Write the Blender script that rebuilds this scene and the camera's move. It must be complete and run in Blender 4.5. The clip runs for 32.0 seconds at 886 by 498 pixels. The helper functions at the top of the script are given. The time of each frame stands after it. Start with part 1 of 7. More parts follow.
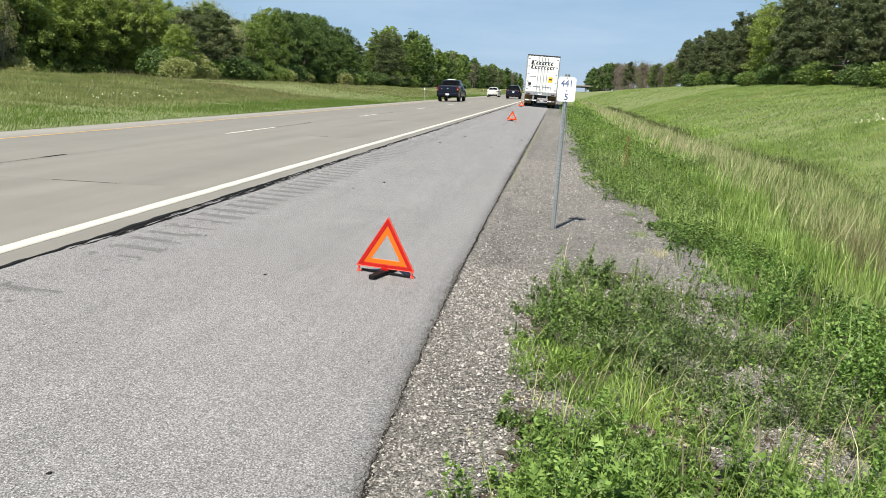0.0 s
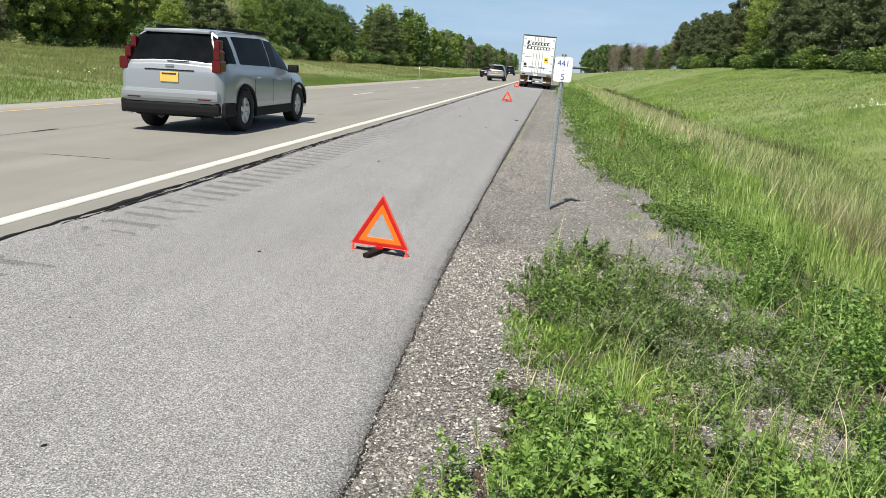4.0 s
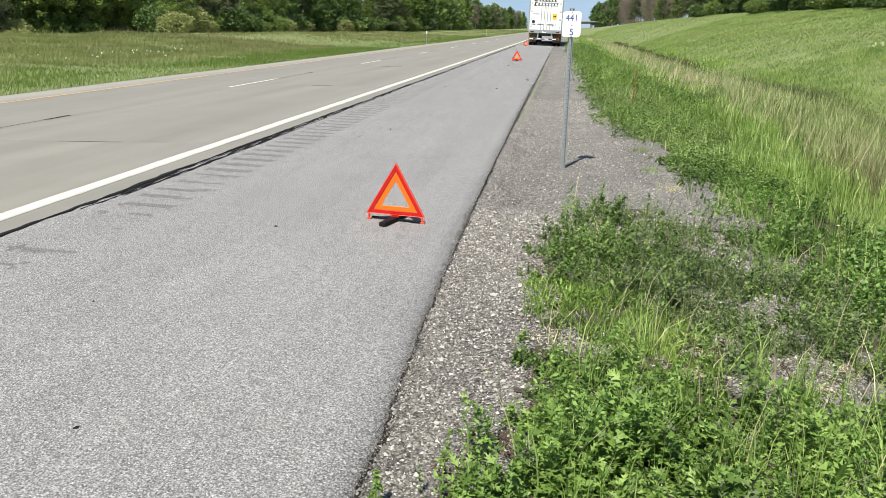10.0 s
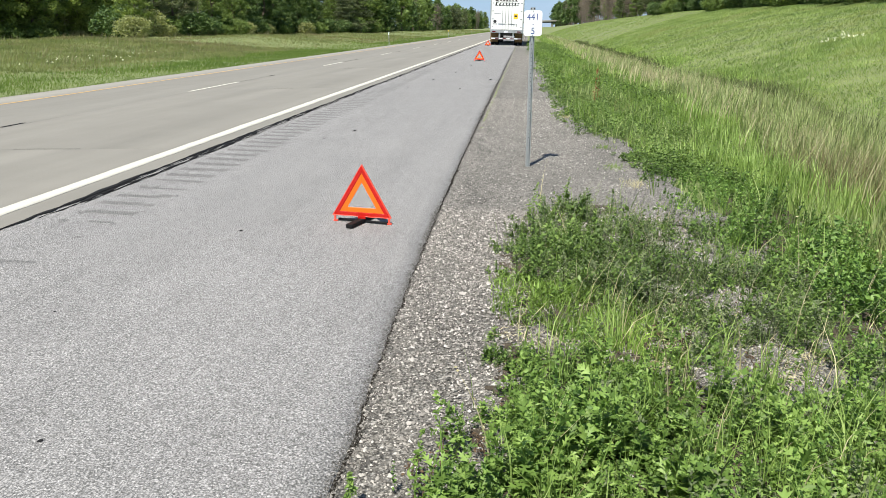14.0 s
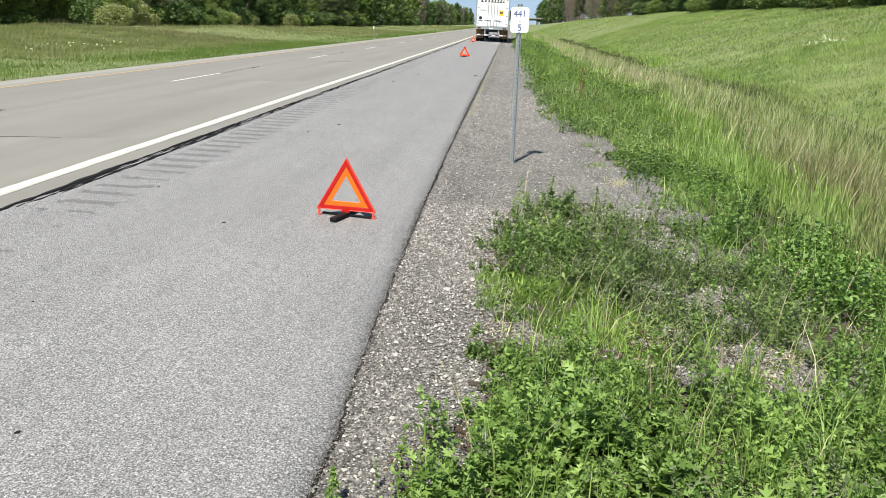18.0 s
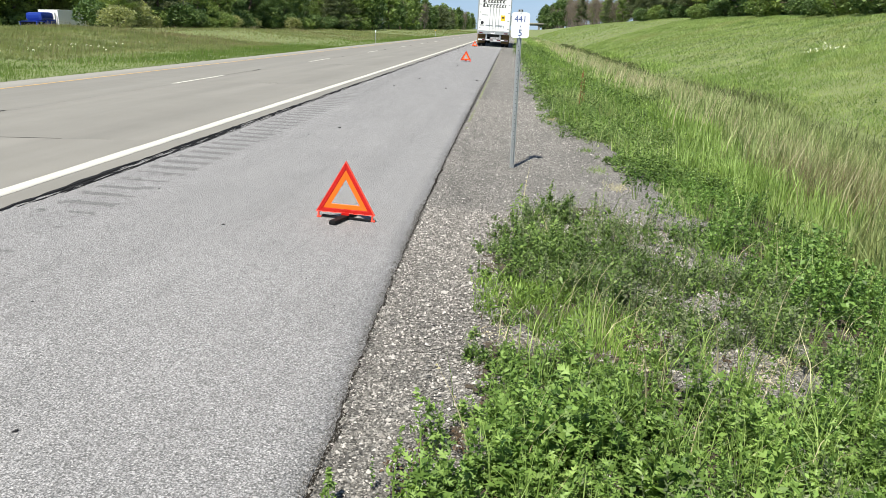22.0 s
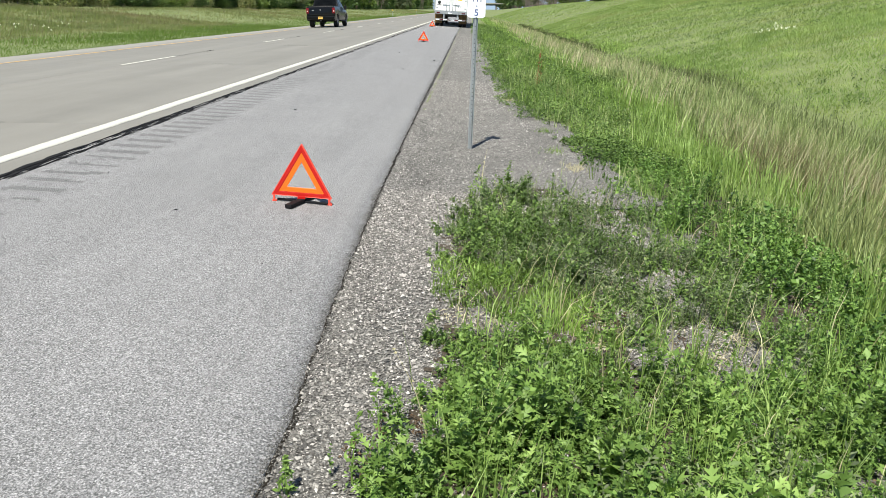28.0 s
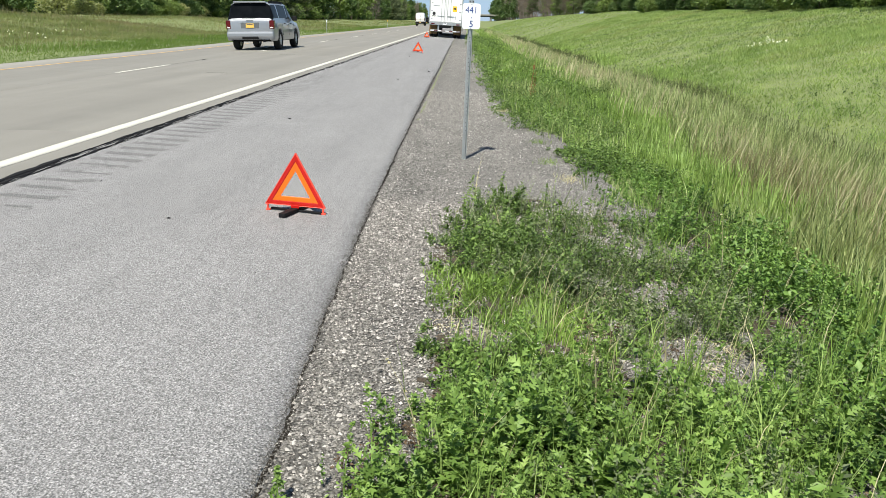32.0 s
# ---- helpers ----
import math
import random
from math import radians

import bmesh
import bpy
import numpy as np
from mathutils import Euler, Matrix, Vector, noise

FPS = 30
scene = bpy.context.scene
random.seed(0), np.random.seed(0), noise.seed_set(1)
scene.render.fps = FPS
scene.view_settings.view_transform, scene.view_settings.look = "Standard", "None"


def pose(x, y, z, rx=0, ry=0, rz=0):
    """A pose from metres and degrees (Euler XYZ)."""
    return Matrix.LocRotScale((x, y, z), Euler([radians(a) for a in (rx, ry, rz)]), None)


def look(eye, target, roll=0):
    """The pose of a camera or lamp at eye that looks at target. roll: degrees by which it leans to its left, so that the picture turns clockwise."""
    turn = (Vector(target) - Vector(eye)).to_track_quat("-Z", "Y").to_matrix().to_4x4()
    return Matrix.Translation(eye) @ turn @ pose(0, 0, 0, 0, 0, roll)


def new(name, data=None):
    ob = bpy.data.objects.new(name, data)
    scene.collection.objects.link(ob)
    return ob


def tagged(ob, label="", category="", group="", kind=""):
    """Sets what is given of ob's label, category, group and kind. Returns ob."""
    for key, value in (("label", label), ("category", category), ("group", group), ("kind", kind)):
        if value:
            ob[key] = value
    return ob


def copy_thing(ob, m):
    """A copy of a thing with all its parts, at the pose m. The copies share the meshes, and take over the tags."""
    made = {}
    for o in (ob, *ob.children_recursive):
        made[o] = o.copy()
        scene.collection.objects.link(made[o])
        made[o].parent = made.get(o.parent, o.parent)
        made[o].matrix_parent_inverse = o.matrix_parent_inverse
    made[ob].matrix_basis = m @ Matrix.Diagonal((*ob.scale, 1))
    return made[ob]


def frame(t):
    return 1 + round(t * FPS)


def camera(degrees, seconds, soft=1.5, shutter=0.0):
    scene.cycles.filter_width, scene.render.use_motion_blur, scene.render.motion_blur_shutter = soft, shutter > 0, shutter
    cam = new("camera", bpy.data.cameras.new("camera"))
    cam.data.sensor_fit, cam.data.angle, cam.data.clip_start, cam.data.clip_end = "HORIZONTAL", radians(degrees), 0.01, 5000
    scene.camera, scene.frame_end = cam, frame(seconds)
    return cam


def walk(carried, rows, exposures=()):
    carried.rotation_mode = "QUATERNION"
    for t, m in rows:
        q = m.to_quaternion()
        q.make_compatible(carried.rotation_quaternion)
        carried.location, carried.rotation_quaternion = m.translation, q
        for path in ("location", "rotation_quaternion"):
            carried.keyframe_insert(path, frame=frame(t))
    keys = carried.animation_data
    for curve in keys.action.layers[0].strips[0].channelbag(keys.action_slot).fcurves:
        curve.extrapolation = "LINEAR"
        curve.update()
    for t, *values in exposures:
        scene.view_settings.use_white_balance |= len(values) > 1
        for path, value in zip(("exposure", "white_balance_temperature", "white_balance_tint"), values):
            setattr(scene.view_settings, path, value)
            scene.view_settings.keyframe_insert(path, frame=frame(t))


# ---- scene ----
from math import sin, cos, tan, pi

cam = camera(61.42, 32.0, 0.3)
PATH = [
    (0.0, 0.000, 0.000, 1.303, 8.63, -12.33, -2.22),
    (0.5, -0.000, -0.002, 1.302, 8.84, -12.50, -2.08),
    (1.0, -0.002, -0.005, 1.301, 9.09, -12.60, -2.20),
    (1.5, -0.006, -0.009, 1.298, 9.17, -12.66, -2.22),
    (2.0, -0.007, -0.009, 1.297, 8.98, -12.80, -2.13),
    (2.5, -0.007, -0.005, 1.296, 8.47, -13.04, -2.40),
    (4.5, -0.012, -0.005, 1.291, 8.47, -13.95, -3.15),
    (5.0, -0.014, -0.008, 1.290, 9.09, -14.03, -3.18),
    (5.5, -0.016, -0.012, 1.288, 9.73, -14.28, -3.24),
    (6.0, -0.015, -0.013, 1.286, 9.98, -14.61, -3.03),
    (6.5, -0.009, -0.012, 1.285, 9.87, -14.93, -2.89),
    (7.0, -0.001, -0.007, 1.285, 9.36, -15.13, -2.64),
    (7.5, 0.006, -0.002, 1.286, 8.85, -15.34, -2.36),
    (8.0, 0.007, -0.000, 1.286, 8.65, -15.64, -1.77),
    (8.5, 0.005, 0.001, 1.284, 8.80, -16.09, -1.31),
    (9.0, 0.001, 0.005, 1.281, 9.03, -16.48, -0.84),
    (9.5, -0.001, 0.010, 1.281, 9.00, -16.58, -0.20),
    (10.0, -0.001, 0.012, 1.284, 8.80, -16.46, 0.41),
    (10.5, -0.001, 0.012, 1.289, 8.47, -16.13, 1.12),
    (11.0, -0.000, 0.012, 1.292, 8.06, -16.08, 1.74),
    (11.5, 0.001, 0.014, 1.291, 7.37, -16.22, 2.20),
    (12.0, 0.004, 0.017, 1.287, 6.63, -16.54, 2.20),
    (12.5, 0.004, 0.017, 1.283, 5.98, -16.79, 2.06),
    (13.0, 0.003, 0.013, 1.281, 5.70, -16.77, 1.78),
    (13.5, 0.001, 0.010, 1.280, 5.80, -16.64, 1.40),
    (15.5, -0.012, 0.010, 1.281, 5.98, -16.05, 0.51),
    (16.0, -0.012, 0.010, 1.281, 5.58, -16.12, 0.36),
    (16.5, -0.011, 0.009, 1.281, 5.27, -16.24, 0.24),
    (17.0, -0.012, 0.010, 1.279, 5.09, -16.48, 0.05),
    (17.5, -0.015, 0.013, 1.277, 5.00, -16.66, -0.13),
    (18.0, -0.019, 0.016, 1.275, 4.91, -16.78, -0.15),
    (18.5, -0.020, 0.017, 1.276, 4.74, -16.79, -0.15),
    (19.0, -0.018, 0.013, 1.279, 4.54, -16.59, -0.12),
    (19.5, -0.016, 0.007, 1.281, 4.39, -16.41, -0.20),
    (20.0, -0.015, 0.004, 1.280, 4.38, -16.20, -0.24),
    (20.5, -0.014, 0.002, 1.279, 4.43, -16.13, -0.35),
    (21.0, -0.012, 0.000, 1.278, 4.56, -16.16, -0.50),
    (21.5, -0.010, -0.001, 1.277, 4.78, -16.33, -0.41),
    (22.0, -0.008, -0.001, 1.277, 5.04, -16.47, -0.59),
    (22.5, -0.007, -0.000, 1.277, 5.14, -16.62, -0.48),
    (23.0, -0.006, 0.002, 1.277, 5.10, -16.78, -0.22),
    (23.5, -0.005, 0.005, 1.277, 4.88, -16.97, -0.25),
    (24.0, -0.005, 0.008, 1.276, 4.35, -17.04, -0.24),
    (24.5, -0.005, 0.009, 1.275, 3.74, -17.04, -0.44),
    (26.5, -0.006, 0.005, 1.267, 2.97, -17.13, -0.53),
    (27.0, -0.006, 0.010, 1.268, 2.92, -17.48, -0.54),
    (27.5, -0.002, 0.018, 1.270, 2.52, -17.77, -0.61),
    (28.0, 0.007, 0.024, 1.275, 1.92, -17.85, -0.68),
    (28.5, 0.015, 0.029, 1.279, 1.35, -17.78, -0.59),
    (29.0, 0.021, 0.032, 1.281, 0.94, -17.49, -0.37),
    (29.5, 0.023, 0.033, 1.281, 0.73, -17.29, -0.28),
    (30.0, 0.021, 0.033, 1.280, 0.59, -17.09, -0.44),
    (30.5, 0.017, 0.031, 1.279, 0.58, -17.03, -0.58),
    (31.0, 0.012, 0.029, 1.277, 0.76, -17.01, -0.74),
    (31.5, 0.006, 0.026, 1.276, 1.09, -17.04, -0.95),
    (32.0, 0.004, 0.024, 1.275, 1.52, -17.07, -1.17),
]
walk(cam, [(t, pose(x, y, z, 90 + pitch, roll, yaw)) for t, x, y, z, yaw, pitch, roll in PATH],
     [(0.0, 0.57, 6540, 8), (8.0, 0.58, 6490, 8), (13.0, 0.61, 6400, 8), (22.0, 0.62, 6390, 8), (28.0, 0.60, 6290, 7), (32.0, 0.58, 6390, 7)])

# ---- light ----
SUN_FROM = Vector((-0.27, -0.96, 1.70)).normalized()
sun = new("sun", bpy.data.lights.new("sun", "SUN"))
sun.data.energy, sun.data.angle, sun.data.color = 5.0, radians(0.55), (1.0, 0.935, 0.80)
sun.matrix_world = look(SUN_FROM * 60, (0, 0, 0))
world = bpy.data.worlds.new("sky")
scene.world = world
world.use_nodes = True
nt = world.node_tree
sky = nt.nodes.new("ShaderNodeTexSky")
sky.sky_type, sky.sun_disc = "NISHITA", False
sky.sun_elevation = math.asin(SUN_FROM.z)
sky.sun_rotation = math.atan2(SUN_FROM.x, SUN_FROM.y)
sky.air_density, sky.dust_density, sky.ozone_density = 1.0, 0.0, 2.0
haze = nt.nodes.new("ShaderNodeMix")
haze.data_type = "RGBA"
haze.inputs[7].default_value = (4.3, 6.5, 9.6, 1)
# the haze lies low over the horizon; overhead the sky is clear
way = nt.nodes.new("ShaderNodeTexCoord")
height = nt.nodes.new("ShaderNodeSeparateXYZ")
nt.links.new(way.outputs["Generated"], height.inputs[0])
thin = nt.nodes.new("ShaderNodeMapRange")
thin.inputs["From Min"].default_value, thin.inputs["From Max"].default_value = 0.05, 0.55
thin.inputs["To Min"].default_value, thin.inputs["To Max"].default_value = 0.8, 0.0
nt.links.new(height.outputs["Z"], thin.inputs["Value"])
nt.links.new(thin.outputs[0], haze.inputs[0])
nt.links.new(sky.outputs[0], haze.inputs[6])
# faint high cloud in long wisps
spread_out = nt.nodes.new("ShaderNodeMapping")
spread_out.inputs["Scale"].default_value = (2.2, 2.2, 13.0)
nt.links.new(way.outputs["Generated"], spread_out.inputs["Vector"])
wisp = nt.nodes.new("ShaderNodeTexNoise")
wisp.inputs["Scale"].default_value, wisp.inputs["Detail"].default_value, wisp.inputs["Roughness"].default_value = 1.6, 6.0, 0.6
nt.links.new(spread_out.outputs[0], wisp.inputs["Vector"])
veil = nt.nodes.new("ShaderNodeMapRange")
veil.inputs["From Min"].default_value, veil.inputs["From Max"].default_value = 0.44, 0.74
veil.inputs["To Min"].default_value, veil.inputs["To Max"].default_value = 0.0, 0.30
nt.links.new(wisp.outputs["Fac"], veil.inputs["Value"])
cloud = nt.nodes.new("ShaderNodeMix")
cloud.data_type = "RGBA"
cloud.inputs[7].default_value = (8.2, 9.6, 11.6, 1)
nt.links.new(veil.outputs[0], cloud.inputs[0])
nt.links.new(haze.outputs[2], cloud.inputs[6])
nt.links.new(cloud.outputs[2], nt.nodes["Background"].inputs[0])
nt.nodes["Background"].inputs[1].default_value = 0.058


# ---- materials ----
class Nodes:
    """A small helper to write node materials."""

    def __init__(self, name):
        self.m = bpy.data.materials.new(name)
        self.m.use_nodes = True
        self.t = self.m.node_tree
        self.b = self.t.nodes["Principled BSDF"]
        self.out = self.t.nodes["Material Output"]
        self.co = self.t.nodes.new("ShaderNodeTexCoord").outputs["Object"]

    def node(self, kind, **values):
        n = self.t.nodes.new(kind)
        for k, v in values.items():
            n.inputs[k].default_value = v
        return n

    def link(self, a, b):
        self.t.links.new(a, b)

    def scaled(self, sx, sy, sz):
        n = self.node("ShaderNodeMapping")
        n.inputs["Scale"].default_value = (sx, sy, sz)
        self.link(self.co, n.inputs["Vector"])
        return n.outputs[0]

    def noise(self, scale, detail=4.0, rough=0.6, vec=None):
        n = self.node("ShaderNodeTexNoise", Scale=scale, Detail=detail, Roughness=rough)
        self.link(vec or self.co, n.inputs["Vector"])
        return n.outputs["Fac"]

    def voronoi(self, scale, out="Distance", vec=None):
        n = self.node("ShaderNodeTexVoronoi", Scale=scale)
        self.link(vec or self.co, n.inputs["Vector"])
        return n.outputs[out]

    def ramp(self, fac, *stops):
        n = self.t.nodes.new("ShaderNodeValToRGB")
        e = n.color_ramp.elements
        while len(e) < len(stops):
            e.new(0.5)
        for i, (p, c) in enumerate(stops):
            e[i].position = p
            e[i].color = (*c, 1) if not isinstance(c, (int, float)) else (c, c, c, 1)
        self.link(fac, n.inputs[0])
        return n.outputs[0]

    def mix(self, fac, a, b, how="MIX"):
        n = self.t.nodes.new("ShaderNodeMix")
        n.data_type, n.blend_type = "RGBA", how
        for s, v in ((n.inputs[0], fac), (n.inputs[6], a), (n.inputs[7], b)):
            if isinstance(v, (int, float)):
                s.default_value = v if s == n.inputs[0] else (v, v, v, 1)
            elif isinstance(v, tuple):
                s.default_value = (*v, 1)
            else:
                self.link(v, s)
        return n.outputs[2]

    def bump(self, height, strength, distance):
        n = self.node("ShaderNodeBump", Strength=strength, Distance=distance)
        self.link(height, n.inputs["Height"])
        self.link(n.outputs[0], self.b.inputs["Normal"])

    def done(self, colour=None, rough=None, metal=None):
        for v, s in ((colour, "Base Color"), (rough, "Roughness"), (metal, "Metallic")):
            if v is None:
                continue
            if isinstance(v, (int, float)):
                self.b.inputs[s].default_value = v
            elif isinstance(v, tuple):
                self.b.inputs[s].default_value = (*v, 1)
            else:
                self.link(v, self.b.inputs[s])
        return self.m


def plain(name, colour, rough=0.5, metal=0.0, vary=0.12, grain=40.0, relief=0.0, shine=0.5):
    """Paint, plastic, rubber or metal with a little grain and dirt."""
    k = Nodes(name)
    f = k.mix(0.5, k.noise(grain), k.noise(grain * 0.11))
    k.b.inputs["Specular IOR Level"].default_value = shine
    lo, hi = tuple(c * (1 - vary) for c in colour), tuple(min(1, c * (1 + vary)) for c in colour)
    if relief:
        k.bump(k.noise(grain * 3), relief, 0.002)
    return k.done(k.ramp(f, (0.3, lo), (0.7, hi)), k.ramp(f, (0.3, max(0.02, rough - 0.06)), (0.7, min(1, rough + 0.08))), metal)


def car_paint(name, colour, metal=0.0, dust=0.07, coat=0.6):
    k = Nodes(name)
    dirt = k.mix(0.5, k.noise(2.5), k.noise(35))
    k.b.inputs["Coat Weight"].default_value = coat
    k.b.inputs["Specular IOR Level"].default_value = 0.5 if metal else 0.12
    k.b.inputs["Coat Roughness"].default_value = 0.06
    return k.done(k.mix(k.ramp(dirt, (0.45, 0.0), (0.8, dust)), colour, (0.16, 0.145, 0.12)), 0.38, metal)


FRESH = 1.6


def leafy(name, dark, mid, light, scale=1.2, through_leaf=0.28, gloss=0.55, patch=None, patchy=0.45):
    """Leaves and blades: hue varies from leaf to leaf and from patch to patch, with light coming through."""
    k = Nodes(name)
    dark, mid, light = [tuple(FRESH * c for c in col) for col in (dark, mid, light)]
    geo = k.t.nodes.new("ShaderNodeNewGeometry")
    each = geo.outputs["Random Per Island"]
    f = k.mix(patchy, each, k.ramp(k.noise(scale, 3), (0.3, 0.0), (0.7, 1.0)))
    col = k.ramp(f, (0.1, dark), (0.5, mid), (0.9, light))
    if patch:
        col = k.mix(k.ramp(k.noise(patch[1], 3), (0.52, 0.0), (0.68, 0.8)), col, patch[0])
    k.done(col, gloss)
    k.b.inputs["Specular IOR Level"].default_value = 0.35
    tr = k.t.nodes.new("ShaderNodeBsdfTranslucent")
    k.link(k.mix(1.0, col, (1.0, 1.0, 0.55), "MULTIPLY"), tr.inputs["Color"])
    ms = k.t.nodes.new("ShaderNodeMixShader")
    ms.inputs[0].default_value = through_leaf
    k.link(k.b.outputs[0], ms.inputs[1])
    k.link(tr.outputs[0], ms.inputs[2])
    k.link(ms.outputs[0], k.out.inputs["Surface"])
    return k.m


def asphalt_material(name="weathered_asphalt", tone_by=1.0):
    k = Nodes(name)
    grit = k.voronoi(150.0, "Color")
    small = k.voronoi(240.0, "Color")
    fine = k.noise(330.0, 2)
    wear = k.noise(0.9, 5)
    streak = k.noise(1.0, 4, 0.6, k.scaled(3.0, 0.18, 1.0))
    stone = k.ramp(grit, (0.12, (0.04, 0.04, 0.042)), (0.5, (0.178, 0.174, 0.183)), (0.88, (0.55, 0.535, 0.555)))
    chip = k.ramp(small, (0.15, (0.018, 0.018, 0.018)), (0.5, (0.178, 0.174, 0.183)), (0.85, (0.60, 0.585, 0.605)))
    base = k.mix(0.5, stone, chip)
    # pits between the chips, their shade painted in as a darker colour
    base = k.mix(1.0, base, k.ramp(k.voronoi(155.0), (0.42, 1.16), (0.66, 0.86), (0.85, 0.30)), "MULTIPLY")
    base = k.mix(0.25, base, k.ramp(fine, (0.3, 0.10), (0.7, 0.36)))
    tone = k.mix(0.5, wear, streak)
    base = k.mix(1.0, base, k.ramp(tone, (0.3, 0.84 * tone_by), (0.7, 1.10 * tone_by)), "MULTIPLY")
    k.bump(k.voronoi(95.0), 0.7, 0.006)
    return k.done(base, 0.86)


def concrete_material(name, low, high, tint):
    k = Nodes(name)
    f = k.mix(0.5, k.noise(55, 5), k.noise(1.1, 5))
    lanes = k.noise(1.0, 4, 0.55, k.scaled(1.1, 0.05, 1.0))
    col = k.ramp(f, (0.3, tuple(low * c for c in tint)), (0.7, tuple(high * c for c in tint)))
    col = k.mix(1.0, col, k.ramp(lanes, (0.32, 0.84), (0.68, 1.08)), "MULTIPLY")
    k.bump(k.noise(160, 3, 0.7, k.scaled(0.35, 3.0, 1.0)), 0.2, 0.003)
    return k.done(col, 0.8)


def worn_paint(name, colour, under):
    k = Nodes(name)
    wear = k.mix(0.5, k.noise(70, 4), k.noise(3.0, 4))
    k.bump(k.noise(200), 0.2, 0.002)
    return k.done(k.mix(k.ramp(wear, (0.54, 0.0), (0.68, 0.75)), colour, under), 0.7)


def soil_material(name, a, b, c, scale):
    k = Nodes(name)
    f = k.mix(0.5, k.noise(scale, 6), k.noise(scale * 14, 4))
    k.bump(k.noise(scale * 22, 4), 0.6, 0.02)
    return k.done(k.ramp(f, (0.32, a), (0.5, b), (0.68, c)), 0.95)


def grit_material(name="gravel_fines", tone=1.0):
    k = Nodes(name)
    a, b = k.voronoi(75.0, "Color"), k.voronoi(150.0, "Color")
    col = k.mix(0.5, k.ramp(a, (0.1, (0.05, 0.044, 0.04)), (0.5, (0.140, 0.132, 0.124)), (0.9, (0.60, 0.575, 0.545))), k.ramp(b, (0.1, (0.05, 0.044, 0.04)), (0.5, (0.145, 0.137, 0.129)), (0.9, (0.54, 0.52, 0.49))))
    col = k.mix(1.0, col, k.ramp(k.noise(1.6, 5), (0.3, 0.8 * tone), (0.7, 1.15 * tone)), "MULTIPLY")
    # the gaps between grains get their shade from the colour
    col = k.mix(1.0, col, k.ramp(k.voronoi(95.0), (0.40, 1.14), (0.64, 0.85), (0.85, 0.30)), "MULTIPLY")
    k.bump(k.voronoi(75.0), 0.9, 0.012)
    return k.done(col, 0.93)


def stone_material(name="crushed_stone", tone=1.0):
    k = Nodes(name)
    geo = k.t.nodes.new("ShaderNodeNewGeometry")
    col = k.ramp(geo.outputs["Random Per Island"], (0.0, (0.04, 0.036, 0.034)), (0.35, (0.135, 0.124, 0.114)), (0.75, (0.33, 0.308, 0.29)), (1.0, (0.62, 0.585, 0.56)))
    col = k.mix(0.2, col, k.ramp(k.noise(120), (0.3, 0.08), (0.7, 0.34)))
    return k.done(k.mix(1.0, col, tone, "MULTIPLY"), 0.9)


def glass_material():
    k = Nodes("tinted_glass")
    k.b.inputs["IOR"].default_value = 1.09
    return k.done(k.ramp(k.noise(3), (0.3, (0.004, 0.005, 0.006)), (0.7, (0.009, 0.010, 0.012))), 0.05)


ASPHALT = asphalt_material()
CONCRETE = concrete_material("worn_concrete", 0.195, 0.24, (1.0, 0.953, 0.872))
CONCRETE_PALE = concrete_material("pale_concrete", 0.245, 0.305, (1.0, 0.953, 0.865))
# darker asphalt for the grooves: dirt together with shade put into the colour
GROOVE = asphalt_material("dirty_shaded_groove_asphalt", 0.66)
WHITE_LINE = worn_paint("white_road_paint", (0.60, 0.585, 0.53), (0.34, 0.32, 0.28))
YELLOW_LINE = worn_paint("yellow_road_paint", (0.62, 0.40, 0.155), (0.40, 0.35, 0.27))
TAR = plain("black_tar", (0.017, 0.017, 0.019), 0.95, 0, 0.4, 25, 0.4, 0.08)
CRACK = plain("dark_joint_filler", (0.05, 0.048, 0.045), 0.9, 0, 0.3)
OLD_TAR = plain("faded_joint_filler", (0.135, 0.128, 0.116), 0.9, 0, 0.4, 8)
CREVICE = plain("shaded_crevice", (0.022, 0.019, 0.016), 0.95, 0, 0.4, 60, 0.5, 0.1)
SOIL = soil_material("grassy_soil", (0.11, 0.137, 0.048), (0.16, 0.195, 0.072), (0.21, 0.24, 0.098), 0.9)
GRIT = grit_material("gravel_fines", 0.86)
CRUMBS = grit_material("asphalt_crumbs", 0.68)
STONE = stone_material()
CRUMB_STONE = stone_material("asphalt_crumb_stone", 0.32)
GLASS = glass_material()
RUBBER = plain("tyre_rubber", (0.012, 0.012, 0.012), 0.85, 0, 0.2, 60, 0.3)
ALLOY = plain("alloy_wheel", (0.60, 0.61, 0.62), 0.35, 0.35, 0.1)
BLACK_PLASTIC = plain("black_plastic", (0.009, 0.009, 0.010), 0.7, 0, 0.2, 80, 0.2, 0.2)
GREY_RIM = plain("grey_steel_wheel", (0.16, 0.17, 0.18), 0.5, 0.5)
CHROME = plain("chrome", (0.72, 0.72, 0.72), 0.15, 1.0, 0.05)
TAIL_RED = plain("red_lamp_lens", (0.085, 0.003, 0.006), 0.14, 0, 0.1)
BRIGHT_RED = plain("bright_red_lens", (0.17, 0.008, 0.012), 0.14, 0, 0.1)
LAMP_WHITE = plain("clear_lamp_lens", (0.75, 0.73, 0.70), 0.15, 0, 0.08)
PLATE = plain("yellow_plate", (0.72, 0.46, 0.10), 0.45, 0, 0.06)
PLATE_INK = plain("plate_ink", (0.03, 0.04, 0.10), 0.5)
PLATE_WHITE = plain("white_plate", (0.74, 0.76, 0.80), 0.45, 0, 0.06)
SILVER = car_paint("silver_car_paint", (0.335, 0.35, 0.385), 0.55)
